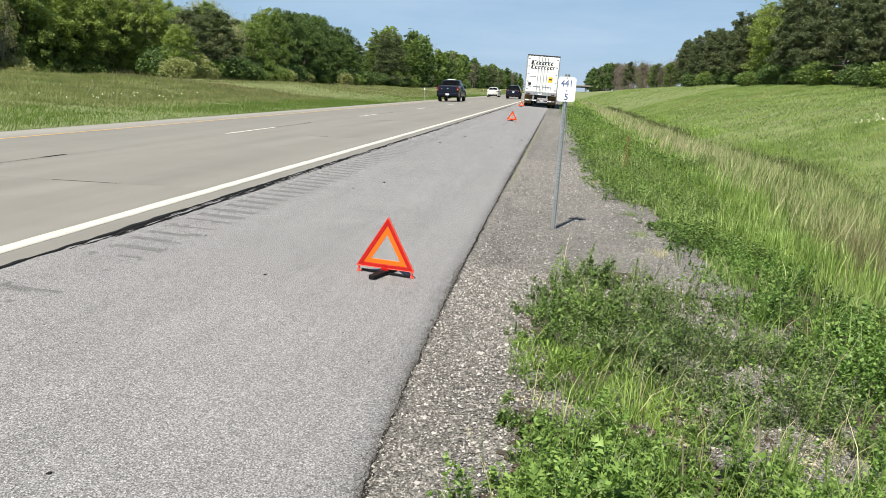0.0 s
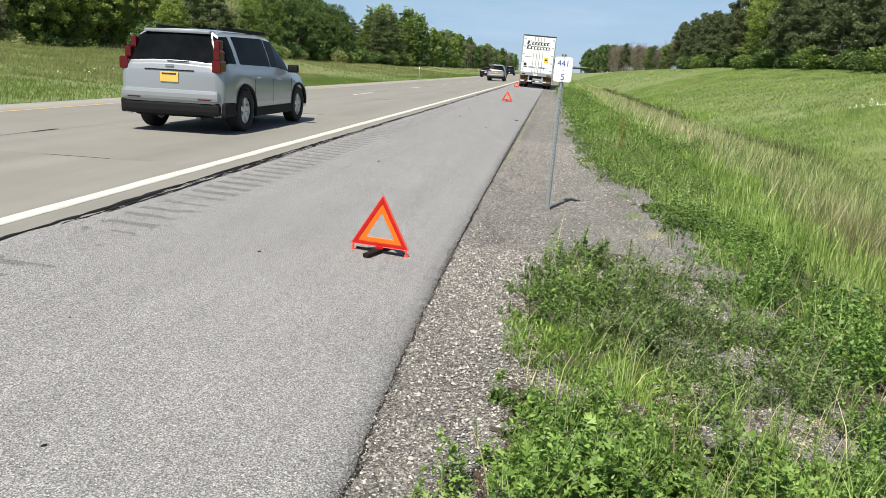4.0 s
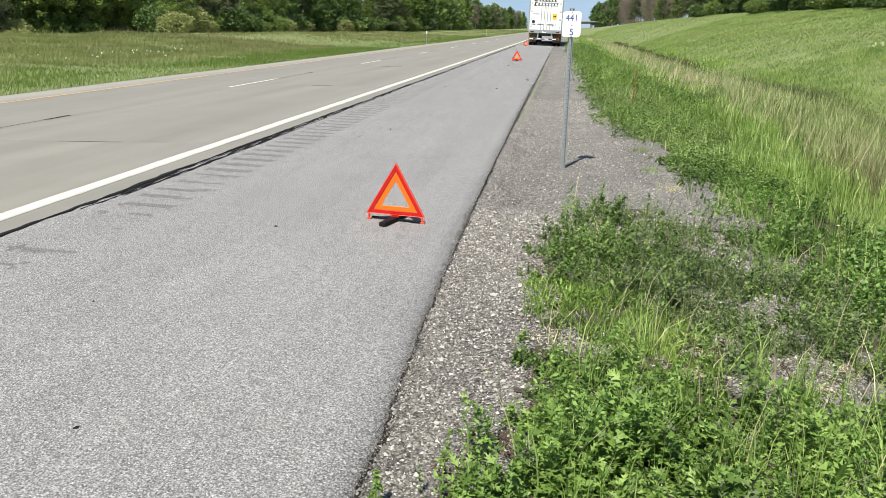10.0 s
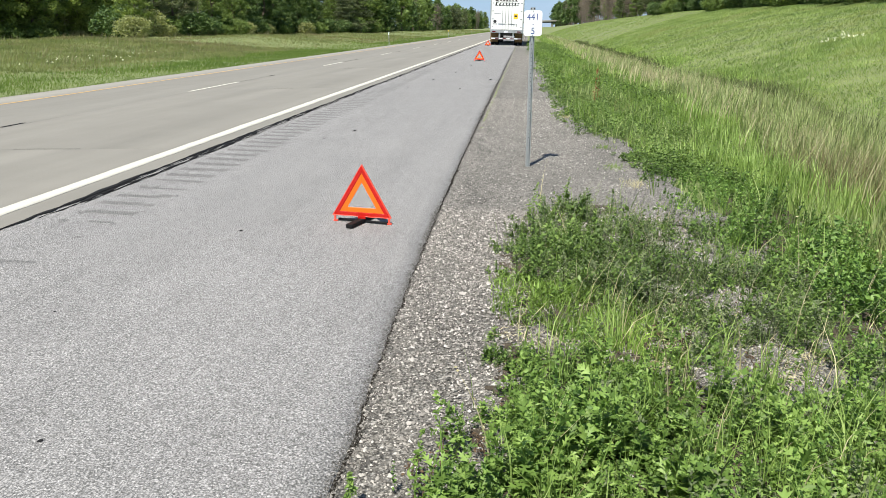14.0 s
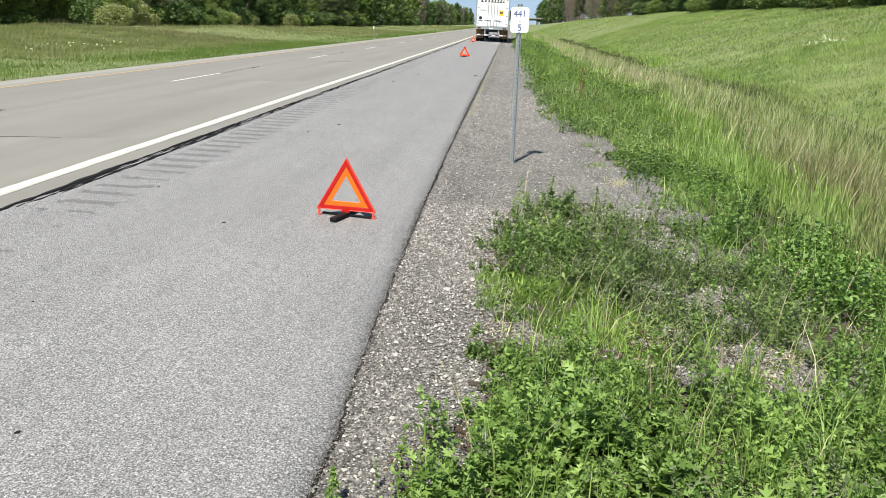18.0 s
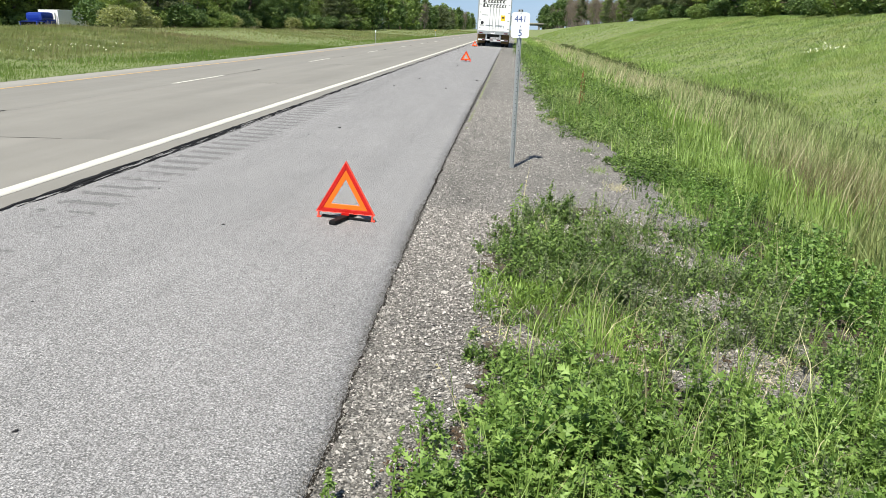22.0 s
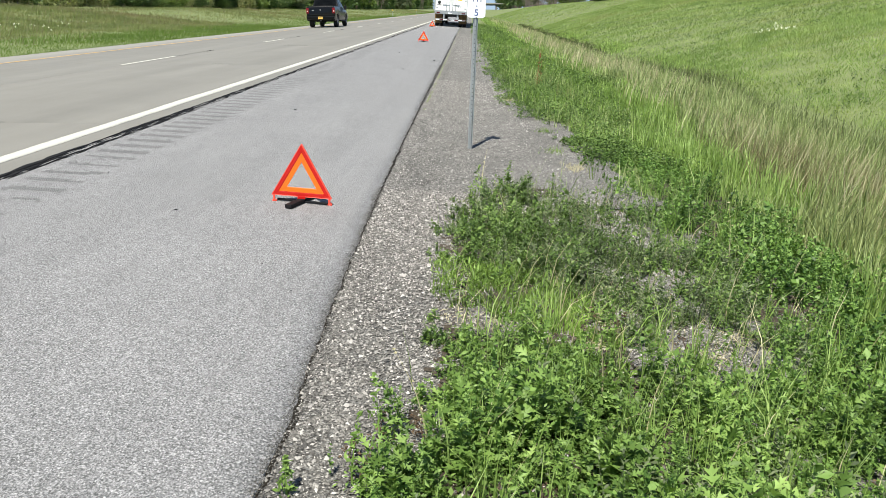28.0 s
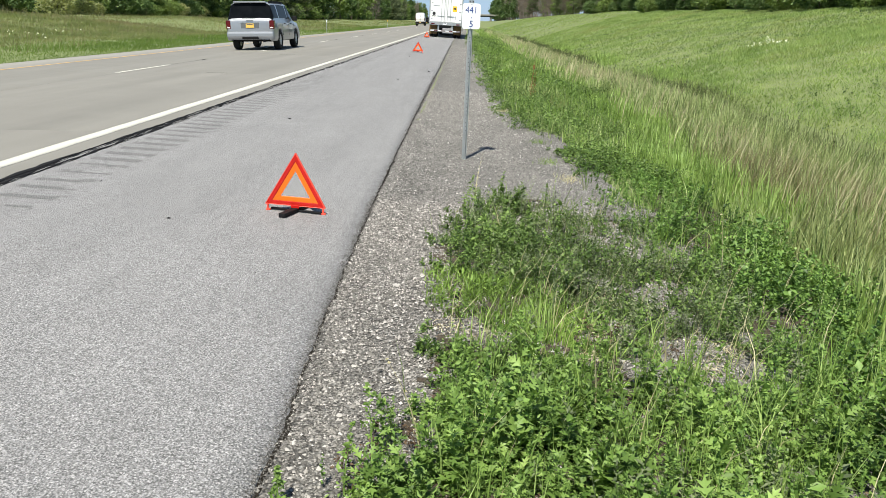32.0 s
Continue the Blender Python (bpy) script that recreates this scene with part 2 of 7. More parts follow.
GREY_SILVER = car_paint("grey_silver_car_paint", (0.33, 0.35, 0.38), 0.45)
BLACK_PAINT = car_paint("black_car_paint", (0.003, 0.003, 0.004), 0.0, 0.004, 0.4)
NAVY = car_paint("dark_blue_car_paint", (0.006, 0.009, 0.022), 0.0, 0.01, 0.4)
TRUCK_BLUE = car_paint("blue_truck_paint", (0.015, 0.04, 0.28), 0.0, 0.03)
WHITE_PAINT = car_paint("white_car_paint", (0.62, 0.62, 0.61))
TRAILER_WHITE = plain("white_trailer_panel", (0.80, 0.81, 0.82), 0.42, 0, 0.05, 3.0)
STEEL = plain("galvanised_steel", (0.42, 0.44, 0.45), 0.5, 0.75, 0.2, 50, 0.2)
DARK_STEEL = plain("dark_steel", (0.045, 0.045, 0.047), 0.65, 0.3, 0.3)
RUSTY = plain("grimy_brown_steel", (0.16, 0.095, 0.035), 0.8, 0.1, 0.35, 20)
SIGN_WHITE = plain("white_sign_sheeting", (0.80, 0.82, 0.85), 0.4, 0, 0.04, 20)
SIGN_BLUE = plain("blue_sign_ink", (0.045, 0.075, 0.26), 0.45, 0, 0.1)
INK = plain("black_lettering", (0.02, 0.02, 0.022), 0.5)
PLACARD = plain("yellow_placard", (0.80, 0.52, 0.03), 0.5, 0, 0.08)
REFLEX_RED = plain("red_reflex_plastic", (0.48, 0.010, 0.006), 0.22, 0, 0.12, 160, 0.25)
RIM_RED = plain("bright_red_plastic", (0.95, 0.085, 0.05), 0.4, 0, 0.08)
FLUOR_ORANGE = plain("fluorescent_orange_plastic", (1.0, 0.155, 0.006), 0.4, 0, 0.05)
BARK = plain("tree_bark", (0.11, 0.085, 0.062), 0.95, 0, 0.35, 6, 0.6)
RED_TWIG = plain("reddish_twigs", (0.165, 0.135, 0.118), 0.95, 0, 0.3, 5)
TWIG = plain("grey_twigs", (0.30, 0.27, 0.24), 0.95, 0, 0.25, 5)

LEAF_MID = leafy("broad_leaves", (0.052, 0.084, 0.025), (0.110, 0.160, 0.046), (0.200, 0.258, 0.084), 0.35, 0.42)
LEAF_LIGHT = leafy("fresh_leaves", (0.078, 0.115, 0.028), (0.150, 0.200, 0.052), (0.245, 0.298, 0.094), 0.35, 0.45)
LEAF_DARK = leafy("dark_leaves", (0.024, 0.046, 0.015), (0.055, 0.094, 0.028), (0.128, 0.178, 0.060), 0.35, 0.32)
LEAF_GREY = leafy("grey_green_leaves", (0.135, 0.152, 0.070), (0.225, 0.243, 0.118), (0.330, 0.342, 0.190), 0.35, 0.5)
LEAF_REDDISH = leafy("budding_leaves", (0.080, 0.064, 0.052), (0.132, 0.110, 0.088), (0.190, 0.165, 0.130), 0.35, 0.35)
LEAF_LARCH = leafy("larch_needles", (0.075, 0.108, 0.028), (0.145, 0.190, 0.054), (0.235, 0.280, 0.098), 0.4, 0.4)
NEEDLES = leafy("pine_needles", (0.032, 0.043, 0.022), (0.070, 0.089, 0.043), (0.140, 0.160, 0.080), 0.4, 0.3)
CLOVER = leafy("clover_leaves", (0.0240, 0.0510, 0.0098), (0.0750, 0.1380, 0.0275), (0.1800, 0.2750, 0.0720), 1.6, 0.25, 0.5)
MEDICK = leafy("medick_leaves", (0.0215, 0.0395, 0.0088), (0.0650, 0.1090, 0.0240), (0.1700, 0.2450, 0.0700), 1.6, 0.22, 0.5)
WEED = leafy("weed_leaves", (0.0420, 0.0770, 0.0155), (0.1160, 0.1870, 0.0430), (0.2320, 0.3280, 0.0940), 1.4, 0.32, 0.5)
FEATHERY = leafy("feathery_leaves", (0.0330, 0.0440, 0.0210), (0.0850, 0.1080, 0.0520), (0.1900, 0.2200, 0.1250), 1.5, 0.2, 0.6)
LITTER = leafy("dead_leaf_litter", (0.026, 0.016, 0.010), (0.065, 0.042, 0.026), (0.14, 0.105, 0.07), 3.0, 0.05, 0.9)
HUMUS = soil_material("dark_weedy_soil", (0.030, 0.022, 0.015), (0.062, 0.048, 0.034), (0.11, 0.09, 0.068), 6.0)
LIME = leafy("bright_grass", (0.036, 0.062, 0.011), (0.108, 0.175, 0.033), (0.225, 0.325, 0.080), 1.6, 0.28, 0.45)
TALL = leafy("tall_grass", (0.0390, 0.0630, 0.0165), (0.1640, 0.2110, 0.0750), (0.4130, 0.4600, 0.2300), 3.5, 0.25, 0.45, ((0.31, 0.305, 0.15), 0.4), 0.4)
BANK = leafy("bank_grass", (0.165, 0.230, 0.084), (0.232, 0.305, 0.121), (0.315, 0.380, 0.172), 0.45, 0.6, 0.6, ((0.42, 0.46, 0.215), 0.16), 0.86)
MEDIAN = leafy("median_grass", (0.088, 0.112, 0.044), (0.145, 0.168, 0.070), (0.205, 0.222, 0.107), 0.45, 0.5, 0.6, ((0.255, 0.20, 0.125), 0.11), 0.80)
VERGE_GREEN = leafy("mown_edge_grass", (0.080, 0.126, 0.031), (0.108, 0.161, 0.041), (0.135, 0.188, 0.054), 0.3, 0.55, 0.6, None, 0.75)
FRESH_GRASS = leafy("fresh_tall_grass", (0.0568, 0.0914, 0.0198), (0.1841, 0.2674, 0.0689), (0.4122, 0.5214, 0.208), 3.0, 0.4)
FLOWERING = leafy("flowering_grass", (0.07, 0.065, 0.03), (0.15, 0.135, 0.07), (0.25, 0.225, 0.135), 2.0, 0.25)
SEED_HAZE = leafy("pale_seed_heads", (0.20, 0.19, 0.105), (0.31, 0.29, 0.175), (0.42, 0.39, 0.26), 1.2, 0.3)
DITCH_SHADE = leafy("ditch_shade_grass", (0.030, 0.040, 0.0145), (0.060, 0.074, 0.027), (0.098, 0.115, 0.047), 0.8, 0.25)
STRAW = leafy("dry_stalks", (0.22, 0.19, 0.11), (0.33, 0.3, 0.19), (0.46, 0.42, 0.29), 2.0, 0.2)
DOCK = leafy("rusty_seed_heads", (0.10, 0.035, 0.018), (0.16, 0.06, 0.028), (0.22, 0.10, 0.05), 4.0, 0.15)
PETAL = leafy("white_petals", (0.62, 0.62, 0.52), (0.75, 0.75, 0.66), (0.85, 0.85, 0.78), 2.0, 0.3)


# ---- mesh helpers ----
def part(name, bm, material, parent=None, label=""):
    me = bpy.data.meshes.new(name)
    bm.to_mesh(me)
    bm.free()
    me.materials.append(material)
    ob = new(name, me)
    ob.parent = parent
    return tagged(ob, label)


def thing(name, label, category, at=None, group="", kind=""):
    ob = new(name)
    ob.empty_display_size = 0.1
    if at is not None:
        ob.matrix_basis = at
    return tagged(ob, label, category, group, kind)


def smooth(ob, angle=40):
    me = ob.data
    me.polygons.foreach_set("use_smooth", [True] * len(me.polygons))
    me.set_sharp_from_angle(angle=radians(angle))
    return ob


def tri_mesh(name, v, t, material, soft=False):
    """A mesh from an array of places and an array of triangles or quads."""
    v, t = np.asarray(v, np.float32), np.asarray(t, np.int32)
    k = t.shape[1]
    me = bpy.data.meshes.new(name)
    me.vertices.add(len(v))
    me.vertices.foreach_set("co", v.ravel())
    me.loops.add(t.size)
    me.loops.foreach_set("vertex_index", t.ravel())
    me.polygons.add(len(t))
    me.polygons.foreach_set("loop_start", np.arange(0, t.size, k, dtype=np.int32))
    if soft:
        me.polygons.foreach_set("use_smooth", np.ones(len(t), bool))
    me.update(calc_edges=True)
    me.materials.append(material)
    return me


def box(bm, x0, x1, y0, y1, z0, z1, bevel=0.0, m=None):
    made = bmesh.ops.create_cube(bm, size=1)["verts"]
    bmesh.ops.scale(bm, vec=(x1 - x0, y1 - y0, z1 - z0), verts=made)
    bmesh.ops.translate(bm, vec=((x0 + x1) / 2, (y0 + y1) / 2, (z0 + z1) / 2), verts=made)
    if bevel:
        edges = list({e for v in made for e in v.link_edges})
        made = bmesh.ops.bevel(bm, geom=edges, offset=bevel, segments=2, profile=0.6, affect="EDGES")["verts"]
        made = list({v for v in made})
    if m is not None:
        bmesh.ops.transform(bm, matrix=m, verts=made)
    return bm


def block(x0, x1, y0, y1, z0, z1, bevel=0.0, m=None):
    return box(bmesh.new(), x0, x1, y0, y1, z0, z1, bevel, m)


def tube(bm, a, b, ra, rb=None, n=8):
    a, b = Vector(a), Vector(b)
    rb = ra if rb is None else rb
    q = (b - a).to_track_quat("Z", "Y").to_matrix().to_4x4()
    made = bmesh.ops.create_cone(bm, cap_ends=True, segments=n, radius1=ra, radius2=rb, depth=(b - a).length)["verts"]
    bmesh.ops.transform(bm, matrix=Matrix.Translation((a + b) / 2) @ q, verts=made)
    return bm


def rod(a, b, r, rb=None, n=8):
    return tube(bmesh.new(), a, b, r, rb, n)


def lathe(profile, n=28, closed=False):
    """Turns (radius, x) pairs round the x axis; closed: a ring, with a hole."""
    bm = bmesh.new()
    rings = [[bm.verts.new((x, r * cos(2 * pi * i / n), r * sin(2 * pi * i / n))) for i in range(n)] for r, x in profile]
    for a, b in zip(rings, rings[1:] + rings[:1] if closed else rings[1:]):
        for i in range(n):
            bm.faces.new((a[i], a[(i + 1) % n], b[(i + 1) % n], b[i]))
    if not closed:
        for ring, turn in ((rings[0], 1), (rings[-1], -1)):
            bm.faces.new(ring[::-turn])
    bmesh.ops.recalc_face_normals(bm, faces=bm.faces)
    return bm


def prism(points, y0, y1):
    """Extrudes a polygon of (x, z) from y0 to y1."""
    bm = bmesh.new()
    a = [bm.verts.new((x, y0, z)) for x, z in points]
    b = [bm.verts.new((x, y1, z)) for x, z in points]
    bm.faces.new(a)
    bm.faces.new(b[::-1])
    for i in range(len(a)):
        j = (i + 1) % len(a)
        bm.faces.new((a[j], a[i], b[i], b[j]))
    bmesh.ops.recalc_face_normals(bm, faces=bm.faces)
    return bm


RNG = np.random.default_rng(7)


def value_noise(x, y, cell, seed=0):
    """Smooth noise from 0 to 1 over the plan."""
    x, y = np.asarray(x, float) / cell, np.asarray(y, float) / cell
    xi, yi = np.floor(x).astype(np.int64), np.floor(y).astype(np.int64)
    fx, fy = x - xi, y - yi
    fx, fy = fx * fx * (3 - 2 * fx), fy * fy * (3 - 2 * fy)

    def h(a, b):
        n = (a * 374761393 + b * 668265263 + seed * 982451653) & 0xFFFFFFFF
        n = ((n ^ (n >> 13)) * 1274126177) & 0xFFFFFFFF
        return ((n ^ (n >> 16)) & 0xFFFF) / 65535.0

    return (h(xi, yi) * (1 - fx) + h(xi + 1, yi) * fx) * (1 - fy) + (h(xi, yi + 1) * (1 - fx) + h(xi + 1, yi + 1) * fx) * fy


# ---- the lie of the land ----
X_JOINT, X_EDGE, X_FOG, X_DASH, X_YELLOW, X_LEFT = -3.62, -0.66, -3.965, -7.72, -11.08, -12.70
FALL, CROWN, LEFT_FALL = 0.043, -7.66, 0.025


def road_z(x):
    """The driving lane is level; the passing lane falls away from the crown between them."""
    return -LEFT_FALL * np.clip(CROWN - np.asarray(x, float), 0, 5.2)


def shoulder_z(x):
    return -FALL * (np.asarray(x, float) - X_JOINT)


def land_z(x, y):
    """Height of the ground. The road runs along y; the ditch and the bank lie to the right of it, the median to the left."""
    x, y = np.asarray(x, float), np.asarray(y, float)
    bank = np.interp(y, [-200, 60, 130, 210, 400, 600, 1000], [2.6, 2.6, 3.2, 3.1, 2.2, 1.4, 0.6])
    right = np.interp(x, [X_EDGE, 1.3, 6.0, 7.0, 8.2], [-0.15, -0.235, -1.20, -1.75, -1.62])
    t = np.clip((x - 8.2) / (26 - 8.2), 0, 1)
    rise = -1.62 + (bank + 1.62) * (1.25 * t - 0.25 * t * t * t)
    right = np.where(x > 8.2, rise, right)
    left = np.interp(x, [-400, -110, -76, -68, -51.5, -41, -36, -27, -17, X_LEFT], [1.5, 0.8, -0.6, -1.12, -1.12, 0.45, 0.62, 0.25, -0.18, -0.17])
    left = left + np.interp(x, [-52, -41, -36, -22], [0, 0.5, 0.5, 0]) * np.interp(y, [40, 90, 200], [1, 0.55, 0.2])
    ends = np.clip((y - 45) / 25, 0, 1) * np.clip((92 - y) / 7, 0, 1)
    left = left + 0.6 * np.exp(-((x + 25.5) / 6.0) ** 2) * ends * ends * (3 - 2 * ends)
    mid = np.where(x > X_JOINT, shoulder_z(x), road_z(x)) - 0.06
    z = np.where(x > X_EDGE, right, np.where(x < X_LEFT, left, mid))
    rough = np.where(x > 1.3, np.clip((x - 1.3) / 4, 0, 1), np.where(x < -13, np.clip((-13 - x) / 6, 0, 1), 0))
    return z + rough * ((value_noise(x, y, 6.0, 3) - 0.5) * np.where(x > 7, 0.16, 0.35) + (value_noise(x, y, 1.7, 4) - 0.5) * 0.10)


def make_ground():
    xs = np.concatenate([[-2500, -1200, -500, -200, -110, -90], np.arange(-80, -13, 1.5), [-12.6, X_LEFT - 0.02, X_LEFT + 0.1, -8, X_JOINT - 0.2, -2, X_EDGE - 0.02, X_EDGE + 0.02],
                         np.arange(-0.4, 9, 0.35), np.arange(9.5, 34, 1.5), [40, 60, 110, 300, 800, 2500]])
    ys = np.concatenate([[-2500, -1200, -500, -200, -80, -30, -10], np.arange(-4, 30, 0.6), np.arange(31, 120, 2.5), np.arange(125, 700, 15), [760, 900, 1200, 1800, 3000]])
    X, Y = np.meshgrid(xs, ys)
    v = np.stack([X, Y, land_z(X, Y)], -1).reshape(-1, 3)
    i = np.arange(len(ys) - 1)[:, None] * len(xs) + np.arange(len(xs) - 1)[None]
    q = np.stack([i, i + 1, i + 1 + len(xs), i + len(xs)], -1).reshape(-1, 4)
    tagged(new("ground", tri_mesh("ground", v, q, SOIL, True)), "green grassy ground with a ditch and a bank", "ground", kind="structure")


make_ground()


# ---- road ----
def strip(name, x0, x1, y0, y1, z0, z1, material, parent, label=""):
    bm = block(x0, x1, y0, y1, z0, z1)
    for v in bm.verts:
        v.co.z += float(road_z(v.co.x))
    return part(name, bm, material, parent, label)


def ragged_band(name, xc, half, ys, z, material, parent, wave, seed, thick=0.003):
    """A thin painted or tarred band with uneven edges."""
    n = len(ys)
    a = xc - half + (value_noise(ys, ys * 0, wave[0], seed) - 0.5) * wave[1] + (value_noise(ys, ys * 0, wave[0] * 6, seed + 1) - 0.5) * wave[1]
    b = xc + half + (value_noise(ys, ys * 0, wave[0], seed + 2) - 0.5) * wave[1] + (value_noise(ys, ys * 0, wave[0] * 6, seed + 3) - 0.5) * wave[1]
    zz = z if callable(z) else (lambda x: np.full(n, z))
    v = np.concatenate([np.stack([a, ys, zz(a) - thick], -1), np.stack([a, ys, zz(a)], -1), np.stack([b, ys, zz(b)], -1), np.stack([b, ys, zz(b) - thick], -1)])
    i = np.arange(n - 1)
    q = np.concatenate([np.stack([k * n + i, (k + 1) * n + i, (k + 1) * n + i + 1, k * n + i + 1], -1) for k in range(3)])
    ob = new(name, tri_mesh(name, v, q[:, ::-1], material))
    ob.parent = parent
    return ob


Y_BACK, Y_FAR = -1300, 1500
tagged(part("opposite_road", block(-66.5, -53.5, Y_BACK, Y_FAR, -1.6, -1.03), CONCRETE), "pale concrete carriageway beyond the median", "road", kind="structure")
road = tagged(part("road", prism([(X_LEFT, -0.45), (X_JOINT, -0.3), (X_JOINT, -0.012), (CROWN, -0.012), (X_LEFT, float(road_z(X_LEFT)) - 0.012)], Y_BACK, Y_FAR), CRACK), "worn pale concrete highway carriageway with two lanes", "road", kind="structure")
COLUMNS = ((X_LEFT, X_YELLOW - 0.12, CONCRETE_PALE), (X_YELLOW - 0.112, X_DASH + 0.06, CONCRETE), (X_DASH + 0.066, X_JOINT, CONCRETE))
SLAB = 9.25


def make_slabs():
    for x0, x1, material in COLUMNS:
        me = None
        for k in range(-2, 18):
            y = 8.3 + SLAB * k
            if me is None:
                first = strip("slab", x0, x1, 0.003, SLAB - 0.003, -0.02, 0.0, material, road)
                me = first.data
                first.location = (0, y, 0)
            else:
                ob = new("slab", me)
                ob.parent, ob.location = road, (0, y, 0)
        strip("slab", x0, x1, 8.3 + SLAB * 18, Y_FAR, -0.02, 0.0, material, road)
        strip("slab", x0, x1, Y_BACK, 8.3 - 2 * SLAB, -0.02, 0.0, material, road)


near = np.arange(-6, 90, 0.12)
far = np.arange(90, 900, 8.0)
ragged_band("fog_line", X_FOG, 0.086, np.concatenate([[-1200, -200], near, far]), 0.004, WHITE_LINE, road, (0.25, 0.012), 11)
ragged_band("yellow_line", X_YELLOW, 0.05, np.concatenate([[-1200, -200], near, far]), lambda x: road_z(x) + 0.004, YELLOW_LINE, road, (0.25, 0.012), 15)
for k in range(-3, 45):
    y = 16.95 + 12.19 * k
    strip("lane_dash", X_DASH - 0.055, X_DASH + 0.055, y, y + 3.05, 0.001, 0.004, WHITE_LINE, road)
    if -2 < k < 8:
        strip("joint_stain", X_DASH - 0.021, X_DASH - 0.014, y + 3.3, y + 5.65, 0.001, 0.004, OLD_TAR, road)
        strip("joint_stain", X_DASH - 0.055, X_DASH + 0.02, y + 5.65, y + 6.2, 0.001, 0.004, TAR, road)
for k, (a, b) in enumerate(((-6.05, -5.2), (-5.9, -5.4), (-6.4, -5.6), (-9.6, -8.9))):
    strip("slab_crack", a, b, 8.285 + SLAB * k, 8.297 + SLAB * k, 0.001, 0.004, CRACK, road)


def edge_x(y):
    """The wandering outer edge of the asphalt."""
    return np.interp(y, [1.5, 2.4, 3.4, 5.3, 7, 12, 40], [-0.615, -0.615, -0.65, -0.685, -0.70, -0.715, -0.72]) + (value_noise(y, y * 0, 0.05, 21) - 0.5) * 0.014 + (value_noise(y, y * 0, 0.3, 22) - 0.5) * 0.008


def make_shoulder():
    """The asphalt shoulder with its milled rumble strip and ragged outer edge."""
    fine = np.arange(0.0, 60, 0.305 / 6)
    ys = np.concatenate([[Y_BACK, -300, -60, -10, -2], fine, np.arange(76, 160, 2.0), np.arange(170, Y_FAR + 1, 35)])
    us = np.array([0, 0.10, 0.19, 0.22, 0.25, 0.30, 0.35, 0.40, 0.45, 0.50, 0.55, 0.59, 0.62, 0.65, 0.68, 0.78, 1.2, 1.8, 2.4, 2.8])
    edge = edge_x(ys)
    X = np.concatenate([np.tile(X_JOINT + us, (len(ys), 1)), edge[:, None], edge[:, None] + 0.012], 1)
    Y = np.tile(ys[:, None], (1, X.shape[1]))
    Z = shoulder_z(X)
    phase = ((ys + 0.02) / 0.305) % 1.0
    groove = np.sqrt(np.clip(np.sin(pi * np.clip((phase - 0.1) / 0.62, 0, 1)), 0, 1)) * (ys < 60) * (ys > 0)
    inside = np.array([0, 0, 0, 0.5] + [1] * 10 + [0.5] + [0] * 7)
    wear = 0.6 + 0.4 * value_noise(ys, ys * 0, 2.0, 25)
    Z -= 0.009 * (groove * wear * np.interp(ys, [3, 5, 9], [0.25, 0.5, 1.0]))[:, None] * inside[None]
    Z[:, -1] -= 0.035
    n = X.shape[1]
    v = np.stack([X, Y, Z], -1).reshape(-1, 3)
    i = np.arange(len(ys) - 1)[:, None] * n + np.arange(n - 1)[None]
    q = np.stack([i, i + 1, i + 1 + n, i + n], -1).reshape(-1, 4)
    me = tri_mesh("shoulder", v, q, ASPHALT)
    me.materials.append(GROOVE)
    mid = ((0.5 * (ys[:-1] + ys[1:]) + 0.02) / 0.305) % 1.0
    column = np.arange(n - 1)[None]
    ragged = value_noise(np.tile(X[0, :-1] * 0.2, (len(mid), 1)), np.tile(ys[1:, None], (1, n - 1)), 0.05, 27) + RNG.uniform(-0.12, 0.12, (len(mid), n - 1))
    # the dark faces cover each groove's near half: dirt plus its painted shade
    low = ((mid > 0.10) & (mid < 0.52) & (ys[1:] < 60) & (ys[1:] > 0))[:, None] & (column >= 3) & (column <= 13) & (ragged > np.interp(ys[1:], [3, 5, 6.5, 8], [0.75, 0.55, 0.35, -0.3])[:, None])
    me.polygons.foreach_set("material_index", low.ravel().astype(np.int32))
    return tagged(new("shoulder", me), "grey weathered asphalt shoulder with a milled rumble strip", "road shoulder", kind="structure")


shoulder = make_shoulder()


def edge_crack():
    # a flat dark strip paints the shade in the crack beside the asphalt
    ys = np.arange(1.0, 45, 0.018)
    e = edge_x(ys)
    w = 0.003 + 0.008 * value_noise(ys, ys * 0, 0.035, 51) + 0.017 * value_noise(ys, ys * 0, 0.17, 53) ** 2 * (0.3 + value_noise(ys, ys * 0, 0.9, 52))
    a, b = e + 0.006, e + 0.008 + w
    z = shoulder_z(e) - 0.008
    v = np.concatenate([np.stack([a, ys, z], -1), np.stack([b, ys, z - 0.004], -1)])
    i, n = np.arange(len(ys) - 1), len(ys)
    q = np.stack([i, n + i, n + i + 1, i + 1], -1)
    ob = new("edge_crack", tri_mesh("edge_crack", v, q, CREVICE))
    ob.parent = shoulder


edge_crack()
ragged_band("tar_joint", X_JOINT + 0.02, 0.019, np.concatenate([[-200], np.arange(-4, 90, 0.06), np.arange(92, 400, 4.0)]), lambda x: np.full(len(x), 0.006), TAR, shoulder, (0.13, 0.034), 31)
ragged_band("tar_joint", X_JOINT + 0.08, 0.010, np.arange(5, 60, 0.05), lambda x: shoulder_z(x) + 0.004, TAR, shoulder, (0.17, 0.045), 36)


for k, (dx, half) in enumerate(((0.052, 0.005), (0.105, 0.004), (0.128, 0.004))):
    ragged_band("tar_joint", X_JOINT + dx, half, np.arange(5.5, 14 - 2 * k, 0.05), lambda x: shoulder_z(x) + 0.0045, TAR, shoulder, (0.11, 0.016), 60 + 5 * k)


